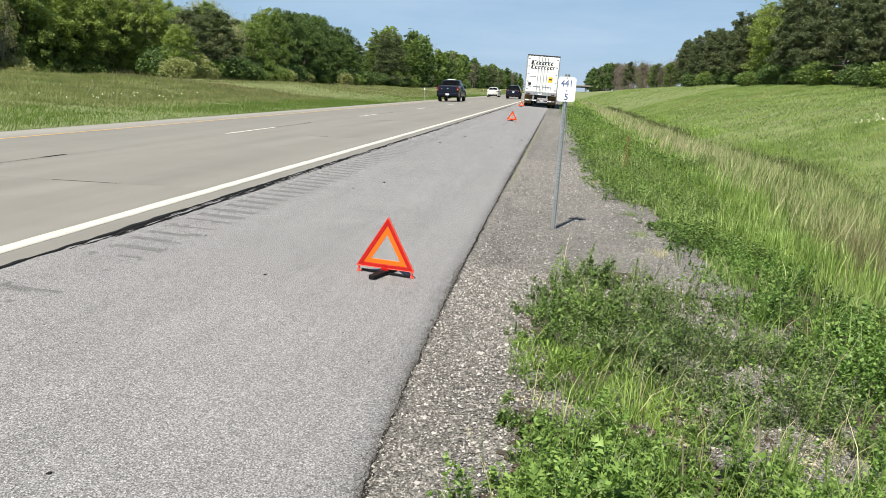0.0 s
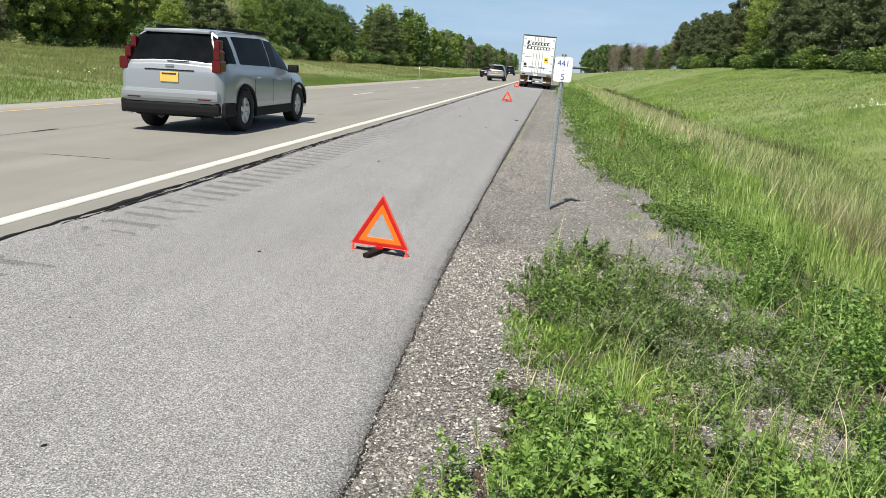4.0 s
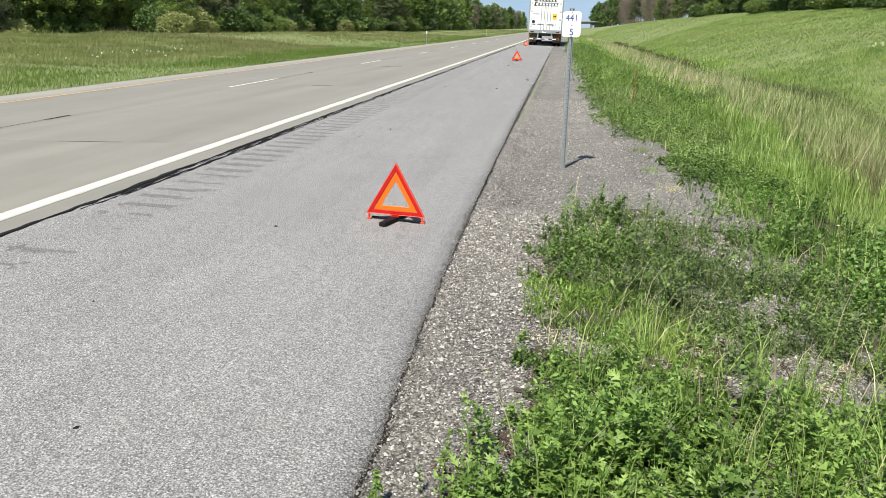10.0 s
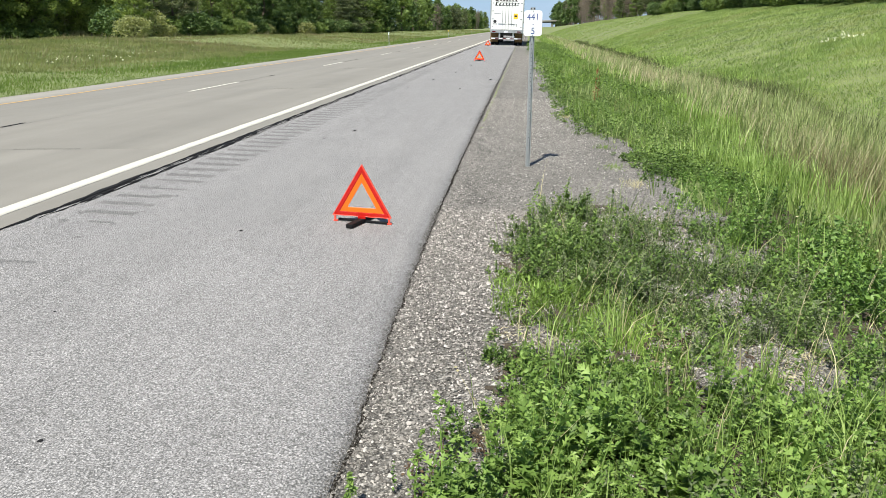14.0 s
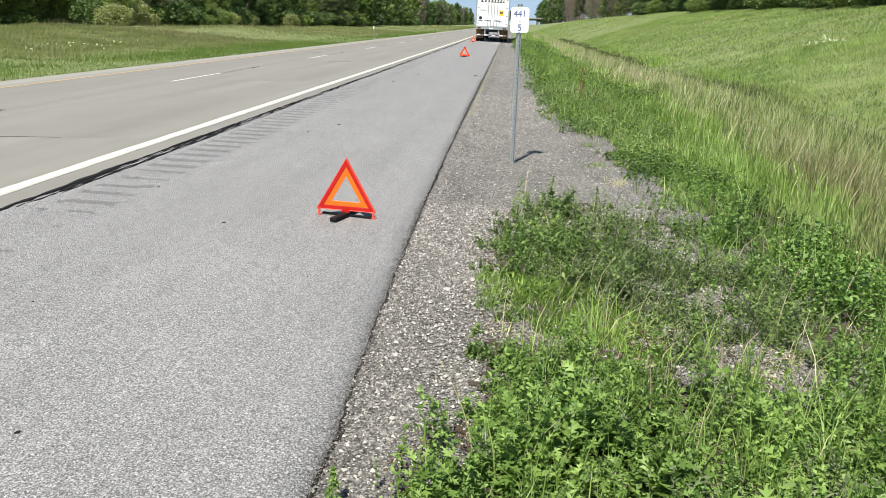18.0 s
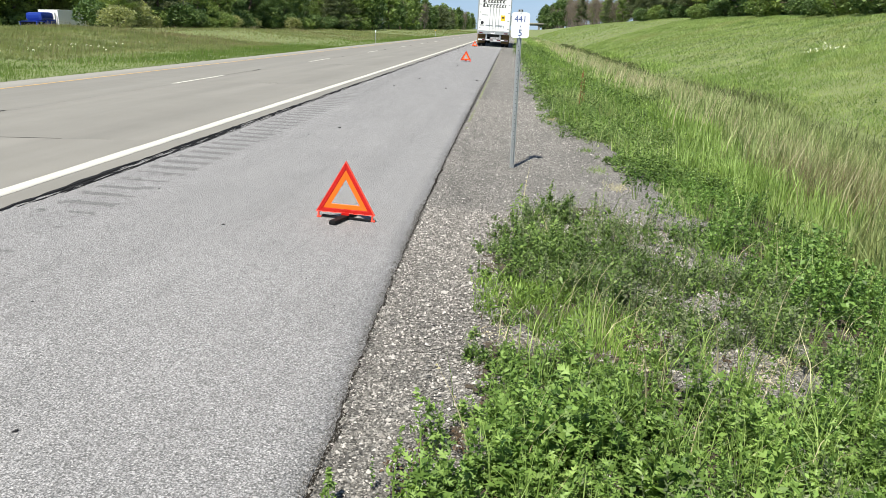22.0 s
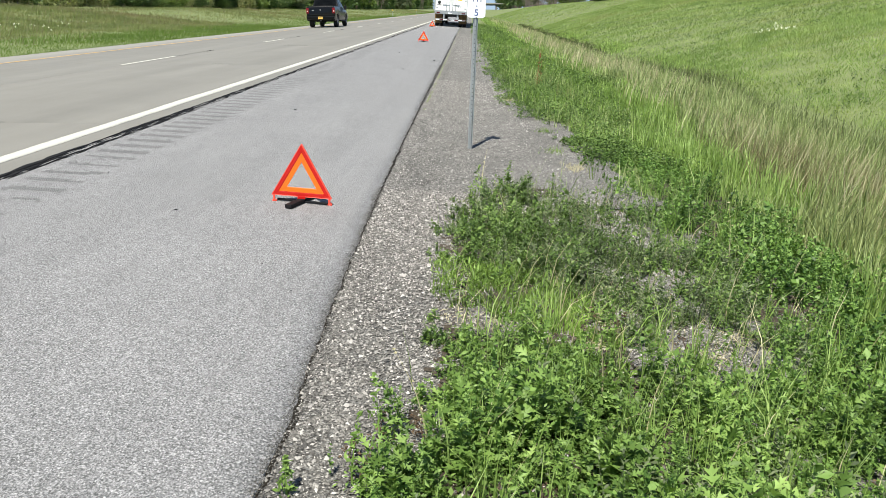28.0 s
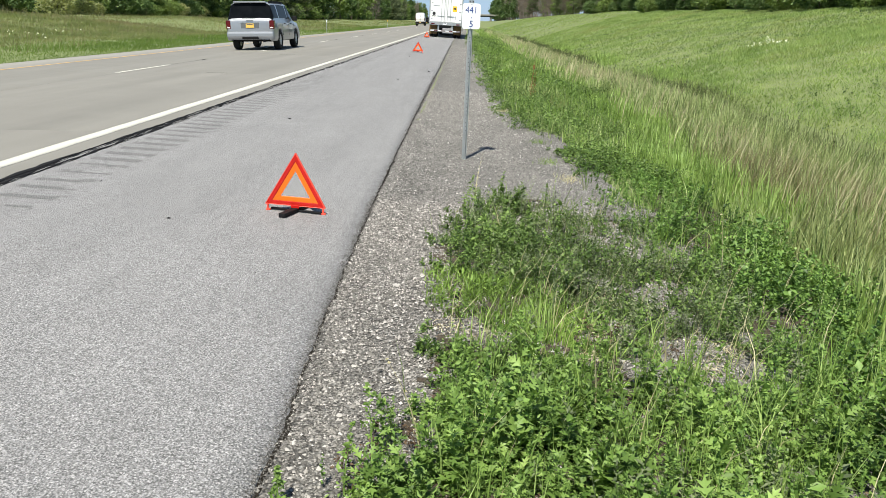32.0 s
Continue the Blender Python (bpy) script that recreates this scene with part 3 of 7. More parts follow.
# ---- gravel ----
def gravel_reach(y):
    return np.interp(y, [0, 9.3, 10.5, 12.2, 13.5, 20, 40, 100, 400], [1.3, 1.25, 1.0, 0.66, 0.75, 0.5, 0.35, 0.05, -0.2])


def make_gravel():
    ys = np.concatenate([[-200, -20, -5], np.arange(-2, 22, 0.15), np.arange(22.5, 60, 1.0), np.arange(62, 420, 8.0)])
    us = np.linspace(0, 1, 32)
    reach = gravel_reach(ys) + np.interp(ys, [5, 7], [0.8, 0.35]) + (value_noise(ys, ys * 0, 0.4, 41) - 0.5) * 0.22
    X = X_EDGE - 0.06 + us[None] * (reach - X_EDGE + 0.06)[:, None]
    Y = np.tile(ys[:, None], (1, len(us)))
    Z = land_z(X, Y) + np.where(X > 0.9, 0.011, 0.006) + (value_noise(X, Y, 0.12, 42) - 0.5) * 0.012
    Z[:, 0] = land_z(X_EDGE + 0.03, 0.0) + 0.004
    Z[:, -1] -= 0.02
    v = np.stack([X, Y, Z], -1).reshape(-1, 3)
    n = len(us)
    i = np.arange(len(ys) - 1)[:, None] * n + np.arange(n - 1)[None]
    q = np.stack([i, i + 1, i + 1 + n, i + n], -1).reshape(-1, 4)
    tagged(new("gravel_verge", tri_mesh("gravel_verge", v, q, GRIT, True)), "grey gravel verge along the asphalt edge", "gravel", kind="structure")


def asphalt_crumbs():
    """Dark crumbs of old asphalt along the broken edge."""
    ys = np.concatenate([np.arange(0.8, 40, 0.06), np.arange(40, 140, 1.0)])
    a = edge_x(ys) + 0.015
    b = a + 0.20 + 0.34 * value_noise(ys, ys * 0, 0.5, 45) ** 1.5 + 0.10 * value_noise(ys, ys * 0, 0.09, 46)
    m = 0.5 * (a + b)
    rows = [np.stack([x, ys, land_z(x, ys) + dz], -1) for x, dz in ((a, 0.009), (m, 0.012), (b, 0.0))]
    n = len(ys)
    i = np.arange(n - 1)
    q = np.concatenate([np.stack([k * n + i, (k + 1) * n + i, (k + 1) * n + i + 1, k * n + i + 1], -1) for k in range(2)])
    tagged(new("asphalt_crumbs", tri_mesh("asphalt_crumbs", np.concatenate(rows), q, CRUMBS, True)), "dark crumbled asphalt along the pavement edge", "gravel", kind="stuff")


def pebbles(name, xs, ys, zs, size, material, label, r):
    """Small angular stones, each with its own shape and turn."""
    n = len(xs)
    base = np.array([[1, 0, -0.2], [-1, 0, -0.2], [0, 1, -0.2], [0, -1, -0.2], [0, 0, 0.75]])
    v = base[None] * (1 + r.uniform(-0.45, 0.45, (n, 5, 1))) * size[:, None, None] * np.stack([np.ones(n), r.uniform(0.6, 1, n), r.uniform(0.6, 1.0, n)], -1)[:, None]
    v = v + r.normal(0, 0.12, v.shape) * size[:, None, None]
    a = r.uniform(0, 2 * pi, n)
    c, s = np.cos(a)[:, None], np.sin(a)[:, None]
    v = np.stack([v[..., 0] * c - v[..., 1] * s, v[..., 0] * s + v[..., 1] * c, v[..., 2]], -1)
    v += np.stack([xs, ys, zs], -1)[:, None]
    f = np.array([[0, 2, 4], [2, 1, 4], [1, 3, 4], [3, 0, 4]])
    t = (np.arange(n)[:, None, None] * 5 + f[None]).reshape(-1, 3)
    tagged(new(name, tri_mesh(name, v.reshape(-1, 3), t, material)), label, "gravel", kind="stuff")


def make_stones():
    r = np.random.default_rng(5)
    ys = np.concatenate([r.uniform(1.3, 6, 62000), r.uniform(4, 16, 28000), r.uniform(13, 45, 9000)])
    xs = edge_x(ys) + 0.006 + r.uniform(0, 1, len(ys)) * (gravel_reach(ys) - X_EDGE)
    size = np.minimum(np.exp(r.normal(np.log(0.0047), 0.40, len(ys))), 0.013) * np.interp(ys, [1, 10, 30], [1, 1.2, 1.7])
    pebbles("gravel_stones", xs, ys, land_z(xs, ys) + 0.011 + size * 0.3, size, STONE, "loose grey crushed stones on the verge", r)
    # dark crumbs broken off along the edge of the asphalt
    ys = np.concatenate([r.uniform(1.3, 6, 5200), r.uniform(5, 20, 4200)])
    off = r.normal(0.004, 0.016, len(ys))
    xs = edge_x(ys) + off
    size = r.uniform(0.0015, 0.0042, len(ys)) * np.interp(ys, [4, 20], [1, 1.7])
    zs = np.where(off < 0.006, shoulder_z(xs) + size * 0.3, shoulder_z(edge_x(ys)) - 0.010 + size)
    pebbles("edge_crumbs", xs, ys, zs, size, CRUMB_STONE, "dark crumbs along the cracked asphalt edge", r)


make_gravel()
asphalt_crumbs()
make_stones()


# ---- grass and weeds ----
def blades(name, x, y, h, w, material, label, category, r, lean=0.35, kind="stuff", wind=(0.25, 0.05), z=None, simple=False):
    n = len(x)
    z = land_z(x, y) if z is None else z
    a = r.uniform(0, 2 * pi, n)
    d = np.stack([np.cos(a), np.sin(a)], -1) * (np.abs(r.normal(0, lean, n)) * h)[:, None] + np.array(wind) * h[:, None]
    b = r.uniform(0, pi, n)
    s = np.stack([np.cos(b), np.sin(b)], -1) * (w / 2)[:, None]
    p = np.stack([x, y], -1)

    def row(xy, zz):
        return np.concatenate([xy, zz[:, None]], -1)

    if simple:
        v = np.stack([row(p - s, z - 0.01), row(p + s, z - 0.01), row(p + d, z + h)], 1)
        return tagged(new(name, tri_mesh(name, v.reshape(-1, 3), np.arange(n * 3).reshape(-1, 3), material)), label, category, kind=kind)
    v = np.stack([row(p - s, z - 0.01), row(p + s, z - 0.01), row(p + d * 0.3 - s * 0.85, z + h * 0.55), row(p + d * 0.3 + s * 0.85, z + h * 0.55), row(p + d, z + h)], 1)
    f = np.array([[0, 1, 3], [0, 3, 2], [2, 3, 4]])
    t = (np.arange(n)[:, None, None] * 5 + f[None]).reshape(-1, 3)
    return tagged(new(name, tri_mesh(name, v.reshape(-1, 3), t, material)), label, category, kind=kind)


def leaf_array(c, length, width, r, up=0.6):
    """Diamond leaves, folded a little, at the places c."""
    n = len(c)
    a, e = r.uniform(0, 2 * pi, n), r.normal(0, 1 - up, n)
    d = np.stack([np.cos(a) * np.cos(e), np.sin(a) * np.cos(e), np.sin(e)], -1)
    q = r.normal(0, 1, (n, 3)) * (1 - up) + np.array([0, 0, 1.0]) * up
    s = np.cross(d, q)
    s /= np.linalg.norm(s, axis=1, keepdims=True) + 1e-9
    nn = np.cross(s, d)
    L, W = (length / 2)[:, None], (width / 2)[:, None]
    v = np.stack([c - d * L, c + s * W + nn * W * 0.3 + d * L * 0.15, c + d * L, c - s * W + nn * W * 0.3 + d * L * 0.15], 1)
    return v.reshape(-1, 3), (np.arange(n)[:, None, None] * 4 + np.array([[0, 1, 2], [0, 2, 3]])[None]).reshape(-1, 3)


def tufts(x, y, per, spread, r):
    """Splits each root into a tuft of blades; gives their places and the root of each."""
    k = np.repeat(np.arange(len(x)), per)
    sp = spread if np.isscalar(spread) else spread[k]
    return x[k] + r.normal(0, 1, len(k)) * sp, y[k] + r.normal(0, 1, len(k)) * sp, k


def spray_array(c, length, width, r, up=0.5):
    """Two single leaflets beside each of the places c."""
    c, L, W = np.repeat(c, 2, 0), np.repeat(length, 2)[:, None], np.repeat(width, 2)[:, None]
    n = len(c)
    c = c + r.normal(0, 0.4, (n, 3)) * L
    a, e = r.uniform(0, 2 * pi, n), r.normal(0, 1 - up, n)
    d = np.stack([np.cos(a) * np.cos(e), np.sin(a) * np.cos(e), np.sin(e)], -1)
    q = r.normal(0, 1, (n, 3)) * (1 - up) + np.array([0, 0, 1.0]) * up
    s = np.cross(d, q)
    s /= np.linalg.norm(s, axis=1, keepdims=True) + 1e-9
    v = np.stack([c - d * L * 0.4 + s * W * 0.5, c - d * L * 0.3 - s * W * 0.5, c + d * L * 0.6], 1)
    return v.reshape(-1, 3), np.arange(n * 3).reshape(-1, 3)


def keep(x, y, ok):
    return x[ok], y[ok]


LOBED = ((0, 0), (0.20, 0.12), (0.44, 0.36), (0.42, 0.10), (0.76, 0.28), (0.68, 0.08), (1.0, 0), (0.68, -0.08), (0.76, -0.28), (0.42, -0.10), (0.44, -0.36), (0.20, -0.12))
NARROW = ((0, 0), (0.45, 0.17), (1.0, 0), (0.45, -0.17))
BLADE = ((0, 0), (0.5, 0.075), (1.0, 0), (0.5, -0.075))
OVAL = ((0, 0), (0.5, 0.33), (1.0, 0), (0.5, -0.33))


def outlined_leaves(base, way, length, shape, r, cup=0.25):
    """Leaves of one outline that start at base and point along way, cupped and drooping a little."""
    n, k = len(base), len(shape)
    side = np.cross(way, np.array([0, 0, 1.0]) + r.normal(0, 0.35, (n, 3)))
    side /= np.linalg.norm(side, axis=1, keepdims=True) + 1e-9
    up = np.cross(side, way)
    u = np.array([p[0] for p in shape] + ([0.42] if k > 4 else []))
    w = np.array([p[1] for p in shape] + ([0.0] if k > 4 else []))
    z = cup * np.abs(w) - 0.45 * cup * u * u
    L = length[:, None, None]
    v = base[:, None] + L * (way[:, None] * u[None, :, None] + side[:, None] * w[None, :, None] + up[:, None] * z[None, :, None])
    if k > 4:
        f = np.array([[i, (i + 1) % k, k] for i in range(k)])
    else:
        f = np.array([[0, 1, 2], [0, 2, 3]])
    return v.reshape(-1, 3), (np.arange(n)[:, None, None] * len(u) + f[None]).reshape(-1, 3)


def herb_bed(name, x, y, high, leaf, count, shape, material, label, r, low=0.12, bush=0.25, stem=0.0022, tip=0.5):
    """Leafy plants: each has a leaning stem with leaves set round it in a spiral."""
    n = len(x)
    a = r.uniform(0, 2 * pi, n)
    bow = np.abs(r.normal(0, bush, n)) * high
    bx, by = np.cos(a) * bow, np.sin(a) * bow
    ground = land_z(x, y)
    k = np.repeat(np.arange(n), count)
    i = np.tile(np.arange(count), n)
    f = np.clip(low + (1 - low) * (i + r.uniform(0, 1, len(k))) / count, 0, 1)
    base = np.stack([x[k] + bx[k] * f * f, y[k] + by[k] * f * f, ground[k] + high[k] * f + 0.006], -1)
    turn = i * 2.4 + a[k] + r.normal(0, 0.35, len(k))
    rise = np.clip(r.normal(0.15 + 0.75 * f * f, 0.35), -0.7, 1.45)
    way = np.stack([np.cos(turn) * np.cos(rise), np.sin(turn) * np.cos(rise), np.sin(rise)], -1)
    length = leaf * np.minimum(np.exp(r.normal(0, 0.3, n)) * (1 + 0.6 * (r.uniform(0, 1, n) < 0.06)), 1.7)[k] * (1.15 - tip * f) * np.exp(r.normal(0, 0.22, len(k))) * np.clip(high[k] / 0.16, 0.55, 1.25)
    v, t = outlined_leaves(base, way, length, shape, r)
    s = np.stack([np.sin(a), -np.cos(a)], -1) * stem
    foot, top = np.stack([x, y, ground - 0.01], -1), np.stack([x + bx, y + by, ground + high], -1)
    half = np.stack([x + bx * 0.25, y + by * 0.25, ground + high * 0.5], -1)
    side = np.concatenate([s, np.zeros((n, 1))], -1)
    sv = np.stack([foot - side, foot + side, half + side * 0.8, half - side * 0.8, top], 1).reshape(-1, 3)
    st = (np.arange(n)[:, None, None] * 5 + np.array([[0, 1, 2], [0, 2, 3], [3, 2, 4]])[None]).reshape(-1, 3) + len(v)
    return tagged(new(name, tri_mesh(name, np.concatenate([v, sv]), np.concatenate([t, st]), material)), label, "weeds", kind="stuff")


def weed_bed(name, x, y, high, leaf, count, material, label, r, spread=0.5):
    """Low broad-leaved plants: leaves spread over a dome round each root."""
    n = len(x)
    k = np.repeat(np.arange(n), count)
    a, u = r.uniform(0, 2 * pi, len(k)), np.sqrt(r.uniform(0, 1, len(k)))
    hz = high[k] * r.uniform(0.15, 1.0, len(k)) * (1 - 0.45 * u * u)
    rad = high[k] * spread * u
    px, py = x[k] + np.cos(a) * rad, y[k] + np.sin(a) * rad
    c = np.stack([px, py, land_z(px, py) + hz + 0.008], -1)
    size = leaf * np.exp(r.normal(0, 0.22, len(k)))
    v, t = leaf_array(c, size, size * r.uniform(0.45, 0.75, len(k)), r, 0.62)
    return tagged(new(name, tri_mesh(name, v, t, material)), label, "weeds", kind="stuff")


BARE = ((1.2, 3.27, 0.22), (1.34, 3.33, 0.13), (1.14, 3.12, 0.09), (0.04, 3.40, 0.16), (0.17, 3.30, 0.12), (0.69, 3.33, 0.09), (0.60, 3.13, 0.06), (0.82, 3.88, 0.08), (0.65, 4.1, 0.06), (1.13, 3.90, 0.09), (1.02, 3.67, 0.06), (0.97, 5.08, 0.17), (1.15, 5.95, 0.20), (1.12, 2.74, 0.07), (0.62, 4.4, 0.08), (-0.12, 2.28, 0.10), (1.5, 2.2, 0.10))


def bare(x, y):
    d = np.zeros(len(x), bool)
    for bx, by, br in BARE:
        d |= ((x - bx) ** 2 + (y - by) ** 2) < (br * (0.7 + 0.6 * value_noise(x, y, 0.15, 77))) ** 2
    return d


def squat(x, y):
    """Plants stay low on the near side of the largest bare patches."""
    f = np.ones(len(x))
    for bx, by, br in BARE[:6]:
        d = np.hypot((x - bx * (by - 0.3) / by) / (br * 1.1), (y - by + br * 0.8 + 0.12) / (br + 0.16))
        f = np.minimum(f, np.interp(d, [0.75, 1.35], [0.32, 1.0]))
    return f


def island_left(y):
    return np.interp(y, [1.3, 1.9, 2.1, 2.35, 2.7, 3.1, 3.3, 3.5, 3.7, 4.3, 4.95, 5.6, 6.0, 6.5], [-0.35, -0.33, -0.28, -0.19, -0.17, -0.17, -0.14, -0.12, -0.12, -0.17, -0.16, -0.04, 0.06, 0.4])


def fade(x, y, edge, soft, r):
    """Keeps the plants beyond an edge, thinning out towards it."""
    return (x - edge) / soft > r.uniform(0, 1, len(x)) ** 1.5 + (value_noise(x, y, 0.13, 59) - 0.5) * 1.2


def weedy_soil():
    """Dark crumbly soil and dead leaves under the weeds, with the gravel showing where they are thin."""
    r = np.random.default_rng(17)
    c = 0.035
    gx, gy = np.meshgrid(np.arange(-0.5, 3.4, c), np.arange(1.2, 9.0, c), indexing="ij")
    wob = (value_noise(gx, gy, 0.16, 47) - 0.5) * 0.34 + (value_noise(gx, gy, 0.05, 48) - 0.5) * 0.16
    near = (gx > island_left(gy) + 0.12 + wob) & ((gx < 1.0) | (gx > 1.72 + 1.5 * wob)) & (gy < 7.5 + 2 * wob) & (gy > 1.55 + wob) & (gx < 0.62 * gy + 0.75 + wob)
    thin = (gx > 0.55 + wob) & (gx < 1.4 + wob) & (gy > 2.7) & (value_noise(gx, gy, 0.22, 49) > 0.55)
    strip_of_gravel = (gy > 6.2 + wob) & (gx < np.interp(gy, [6, 9], [1.3, 1.2]) + wob)
    ok = near & ~(bare(gx.ravel(), gy.ravel()).reshape(gx.shape)) & ~thin & ~strip_of_gravel
    ok = (ok & (r.uniform(0, 1, ok.shape) < np.where(gx > 1.4, 0.85, 0.92)))[:-1, :-1]
    v = np.stack([gx, gy, land_z(gx, gy) + 0.0145 + 0.01 * (value_noise(gx, gy, 0.06, 50) - 0.5)], -1).reshape(-1, 3)
    n = gx.shape[1]
    at = np.arange(gx.shape[0] - 1)[:, None] * n + np.arange(n - 1)[None]
    q = np.stack([at, at + n, at + n + 1, at + 1], -1)[ok]
    tagged(new("weedy_soil", tri_mesh("weedy_soil", v, q, HUMUS, True)), "dark crumbly soil under the verge weeds", "soil", kind="stuff")
    x, y = r.uniform(-0.35, 2.2, 20000), r.uniform(1.4, 6.4, 20000)
    ok = (x > island_left(y) - 0.02) & (value_noise(x, y, 0.2, 53) > np.where(bare(x, y), 0.30, 0.50)) & (x < 0.85 * y + 0.9)
    x, y = keep(x, y, ok)
    size = r.uniform(0.006, 0.020, len(x))
    v, t = leaf_array(np.stack([x, y, land_z(x, y) + 0.017 + r.uniform(0, 0.012, len(x))], -1), size, size * r.uniform(0.25, 0.6, len(x)), r, 0.78)
    tagged(new("leaf_litter", tri_mesh("leaf_litter", v, t, LITTER)), "brown dead leaves and crumbs under the weeds", "leaf litter", kind="stuff")
    # pale straw lying on the bare patches
    k = np.repeat(np.arange(8), 130)
    spot = np.array(BARE[:8])[k]
    x, y = spot[:, 0] + r.normal(0, 0.55, len(k)) * spot[:, 2], spot[:, 1] + r.normal(0, 0.55, len(k)) * spot[:, 2]
    size = r.uniform(0.015, 0.06, len(x))
    v, t = leaf_array(np.stack([x, y, land_z(x, y) + 0.026 + r.uniform(0, 0.012, len(x))], -1), size, r.uniform(0.0015, 0.0035, len(x)), r, 0.85)
    tagged(new("straw_crumbs", tri_mesh("straw_crumbs", v, t, STRAW)), "dry straw lying on the bare gravel", "straw", kind="stuff")


def verge_weeds():
    r = np.random.default_rng(11)
    weedy_soil()
    # lush lobed weeds nearest the camera
    x, y = r.uniform(-0.45, 3.4, 6200), r.uniform(1.2, 3.4, 6200)
    ok = fade(x, y, island_left(y) - 0.03, 0.22, r) & ~bare(x, y) & (x < 0.85 * y + 0.9) & (value_noise(x, y, 0.22, 61) > 0.24) & (y < np.interp(x, [-0.2, 0.1, 0.6, 1.2, 3], [3.42, 3.30, 2.85, 3.0, 3.2]) + 0.4 * (value_noise(x, y, 0.2, 58) - 0.4))
    x, y = keep(x, y, ok)
    h = (0.05 + 0.24 * value_noise(x, y, 0.24, 62) ** 1.3) * r.uniform(0.45, 1.5, len(x)) * np.interp(x - island_left(y), [0, 0.3], [0.45, 1]) * squat(x, y)
    pick = r.uniform(0, 1, len(x)) + 0.9 * (value_noise(x, y, 0.4, 57) - 0.5)
    a, b, c = pick < 0.62, (pick >= 0.62) & (pick < 0.86), pick >= 0.86
    herb_bed("leafy_weeds", x[a], y[a], h[a], 0.041, 18, LOBED, WEED, "lush green weeds with lobed leaves on the gravel verge", r)
    herb_bed("small_leaved_weeds", x[b], y[b], h[b] * 1.1, 0.020, 26, OVAL, CLOVER, "dark small-leaved weeds on the gravel verge", r, bush=0.4)
    herb_bed("feathery_weeds", x[c], y[c], h[c] * 1.15, 0.026, 24, NARROW, FEATHERY, "grey-green feathery weeds on the gravel verge", r)
    # a low layer of leaves that closes the ground between them
    x, y = r.uniform(-0.3, 3.4, 5200), r.uniform(1.2, 3.3, 5200)
    ok = fade(x, y, island_left(y) + 0.02, 0.25, r) & ~bare(x, y) & (x < 0.85 * y + 0.9) & (y < np.interp(x, [-0.2, 0.1, 0.6, 1.2, 3], [3.2, 3.1, 2.75, 2.9, 3.2]))
    x, y = keep(x, y, ok)
    herb_bed("low_weeds", x, y, r.uniform(0.03, 0.09, len(x)), 0.045, 8, OVAL, MEDICK, "low green leaves covering the soil under the weeds", r, 0.1, 0.6)
    # clover island
    x, y = r.uniform(-0.25, 1.35, 4300), r.uniform(3.55, 6.7, 4300)
    edge = 1.06 - 0.3 * np.clip(y - 5.6, 0, 1)
    ok = fade(x, y, island_left(y) - 0.03, 0.2, r) & fade(-x, y, -edge - 0.12, 0.6, r) & ~bare(x, y) & (value_noise(x, y, 0.16, 63) > np.interp(x, [0.4, 1.0], [0.22, 0.46])) & (y < 6.05 + 0.6 * value_noise(x, y, 0.25, 56)) & (y > np.interp(x, [-0.2, 0.5, 0.7, 1.2], [4.2, 4.0, 3.5, 3.3]) + 0.4 * (value_noise(x, y, 0.2, 54) - 0.4))
    x, y = keep(x, y, ok)
    h = (0.04 + 0.22 * value_noise(x, y, 0.22, 64) ** 1.3) * np.interp(x - island_left(y), [0, 0.3], [0.5, 1]) * np.interp(x, [0.5, 1.0], [1, 0.6]) * r.uniform(0.5, 1.5, len(x))
    grey = r.uniform(0, 1, len(x)) < np.interp(x, [0.35, 0.8], [0.06, 0.6])
    herb_bed("clover_patch", x[~grey], y[~grey], h[~grey], 0.021, 30, OVAL, MEDICK, "dark green small-leaved clover patch growing through gravel", r, 0.05, 0.45)
    herb_bed("feathery_patch", x[grey], y[grey], h[grey] * 1.1, 0.022, 28, NARROW, FEATHERY, "thin grey-green feathery weeds growing through gravel", r, 0.05, 0.35)
    # thin weeds between
    x, y = np.concatenate([r.uniform(0.1, 1.75, 4400), r.uniform(0.55, 1.6, 1500)]), np.concatenate([r.uniform(2.75, 5.8, 4400), r.uniform(3.2, 4.6, 1500)])
    ok = (~bare(x, y) | (r.uniform(0, 1, len(x)) < 0.15)) & (x > island_left(y) + 0.15) & (value_noise(x, y, 0.17, 65) > 0.38) & ((x > 0.62) | (x + y > 4.3) | (r.uniform(0, 1, len(x)) < 0.2))
    x, y = keep(x, y, ok)
    grey = r.uniform(0, 1, len(x)) < 0.5
    h = (0.03 + 0.17 * r.uniform(0, 1, len(x)) ** 2) * squat(x, y)
    herb_bed("sparse_weeds", x[~grey], y[~grey], h[~grey], 0.020, 18, OVAL, MEDICK, "sparse low weeds over bare gravel", r, 0.05, 0.6)
    herb_bed("sparse_feathery_weeds", x[grey], y[grey], h[grey], 0.022, 20, NARROW, FEATHERY, "sparse grey-green weeds over bare gravel", r, 0.05, 0.5)
    # clover band between gravel and tall grass
    y = np.concatenate([r.uniform(2.2, 9, 6200), r.uniform(8, 20, 5200)])
    x = r.uniform(0.2, 3.6, len(y))
    left = np.interp(y, [2, 5.8, 7.8, 9.3, 10.5, 12.2, 13.5, 20], [1.25, 1.25, 1.15, 1.18, 0.94, 0.6, 0.66, 0.45])
    right = np.interp(y, [2, 5, 7, 13, 24], [2.7, 2.5, 2.6, 3.2, 3.6]) + (value_noise(x, y, 0.9, 67) - 0.5) * 0.9
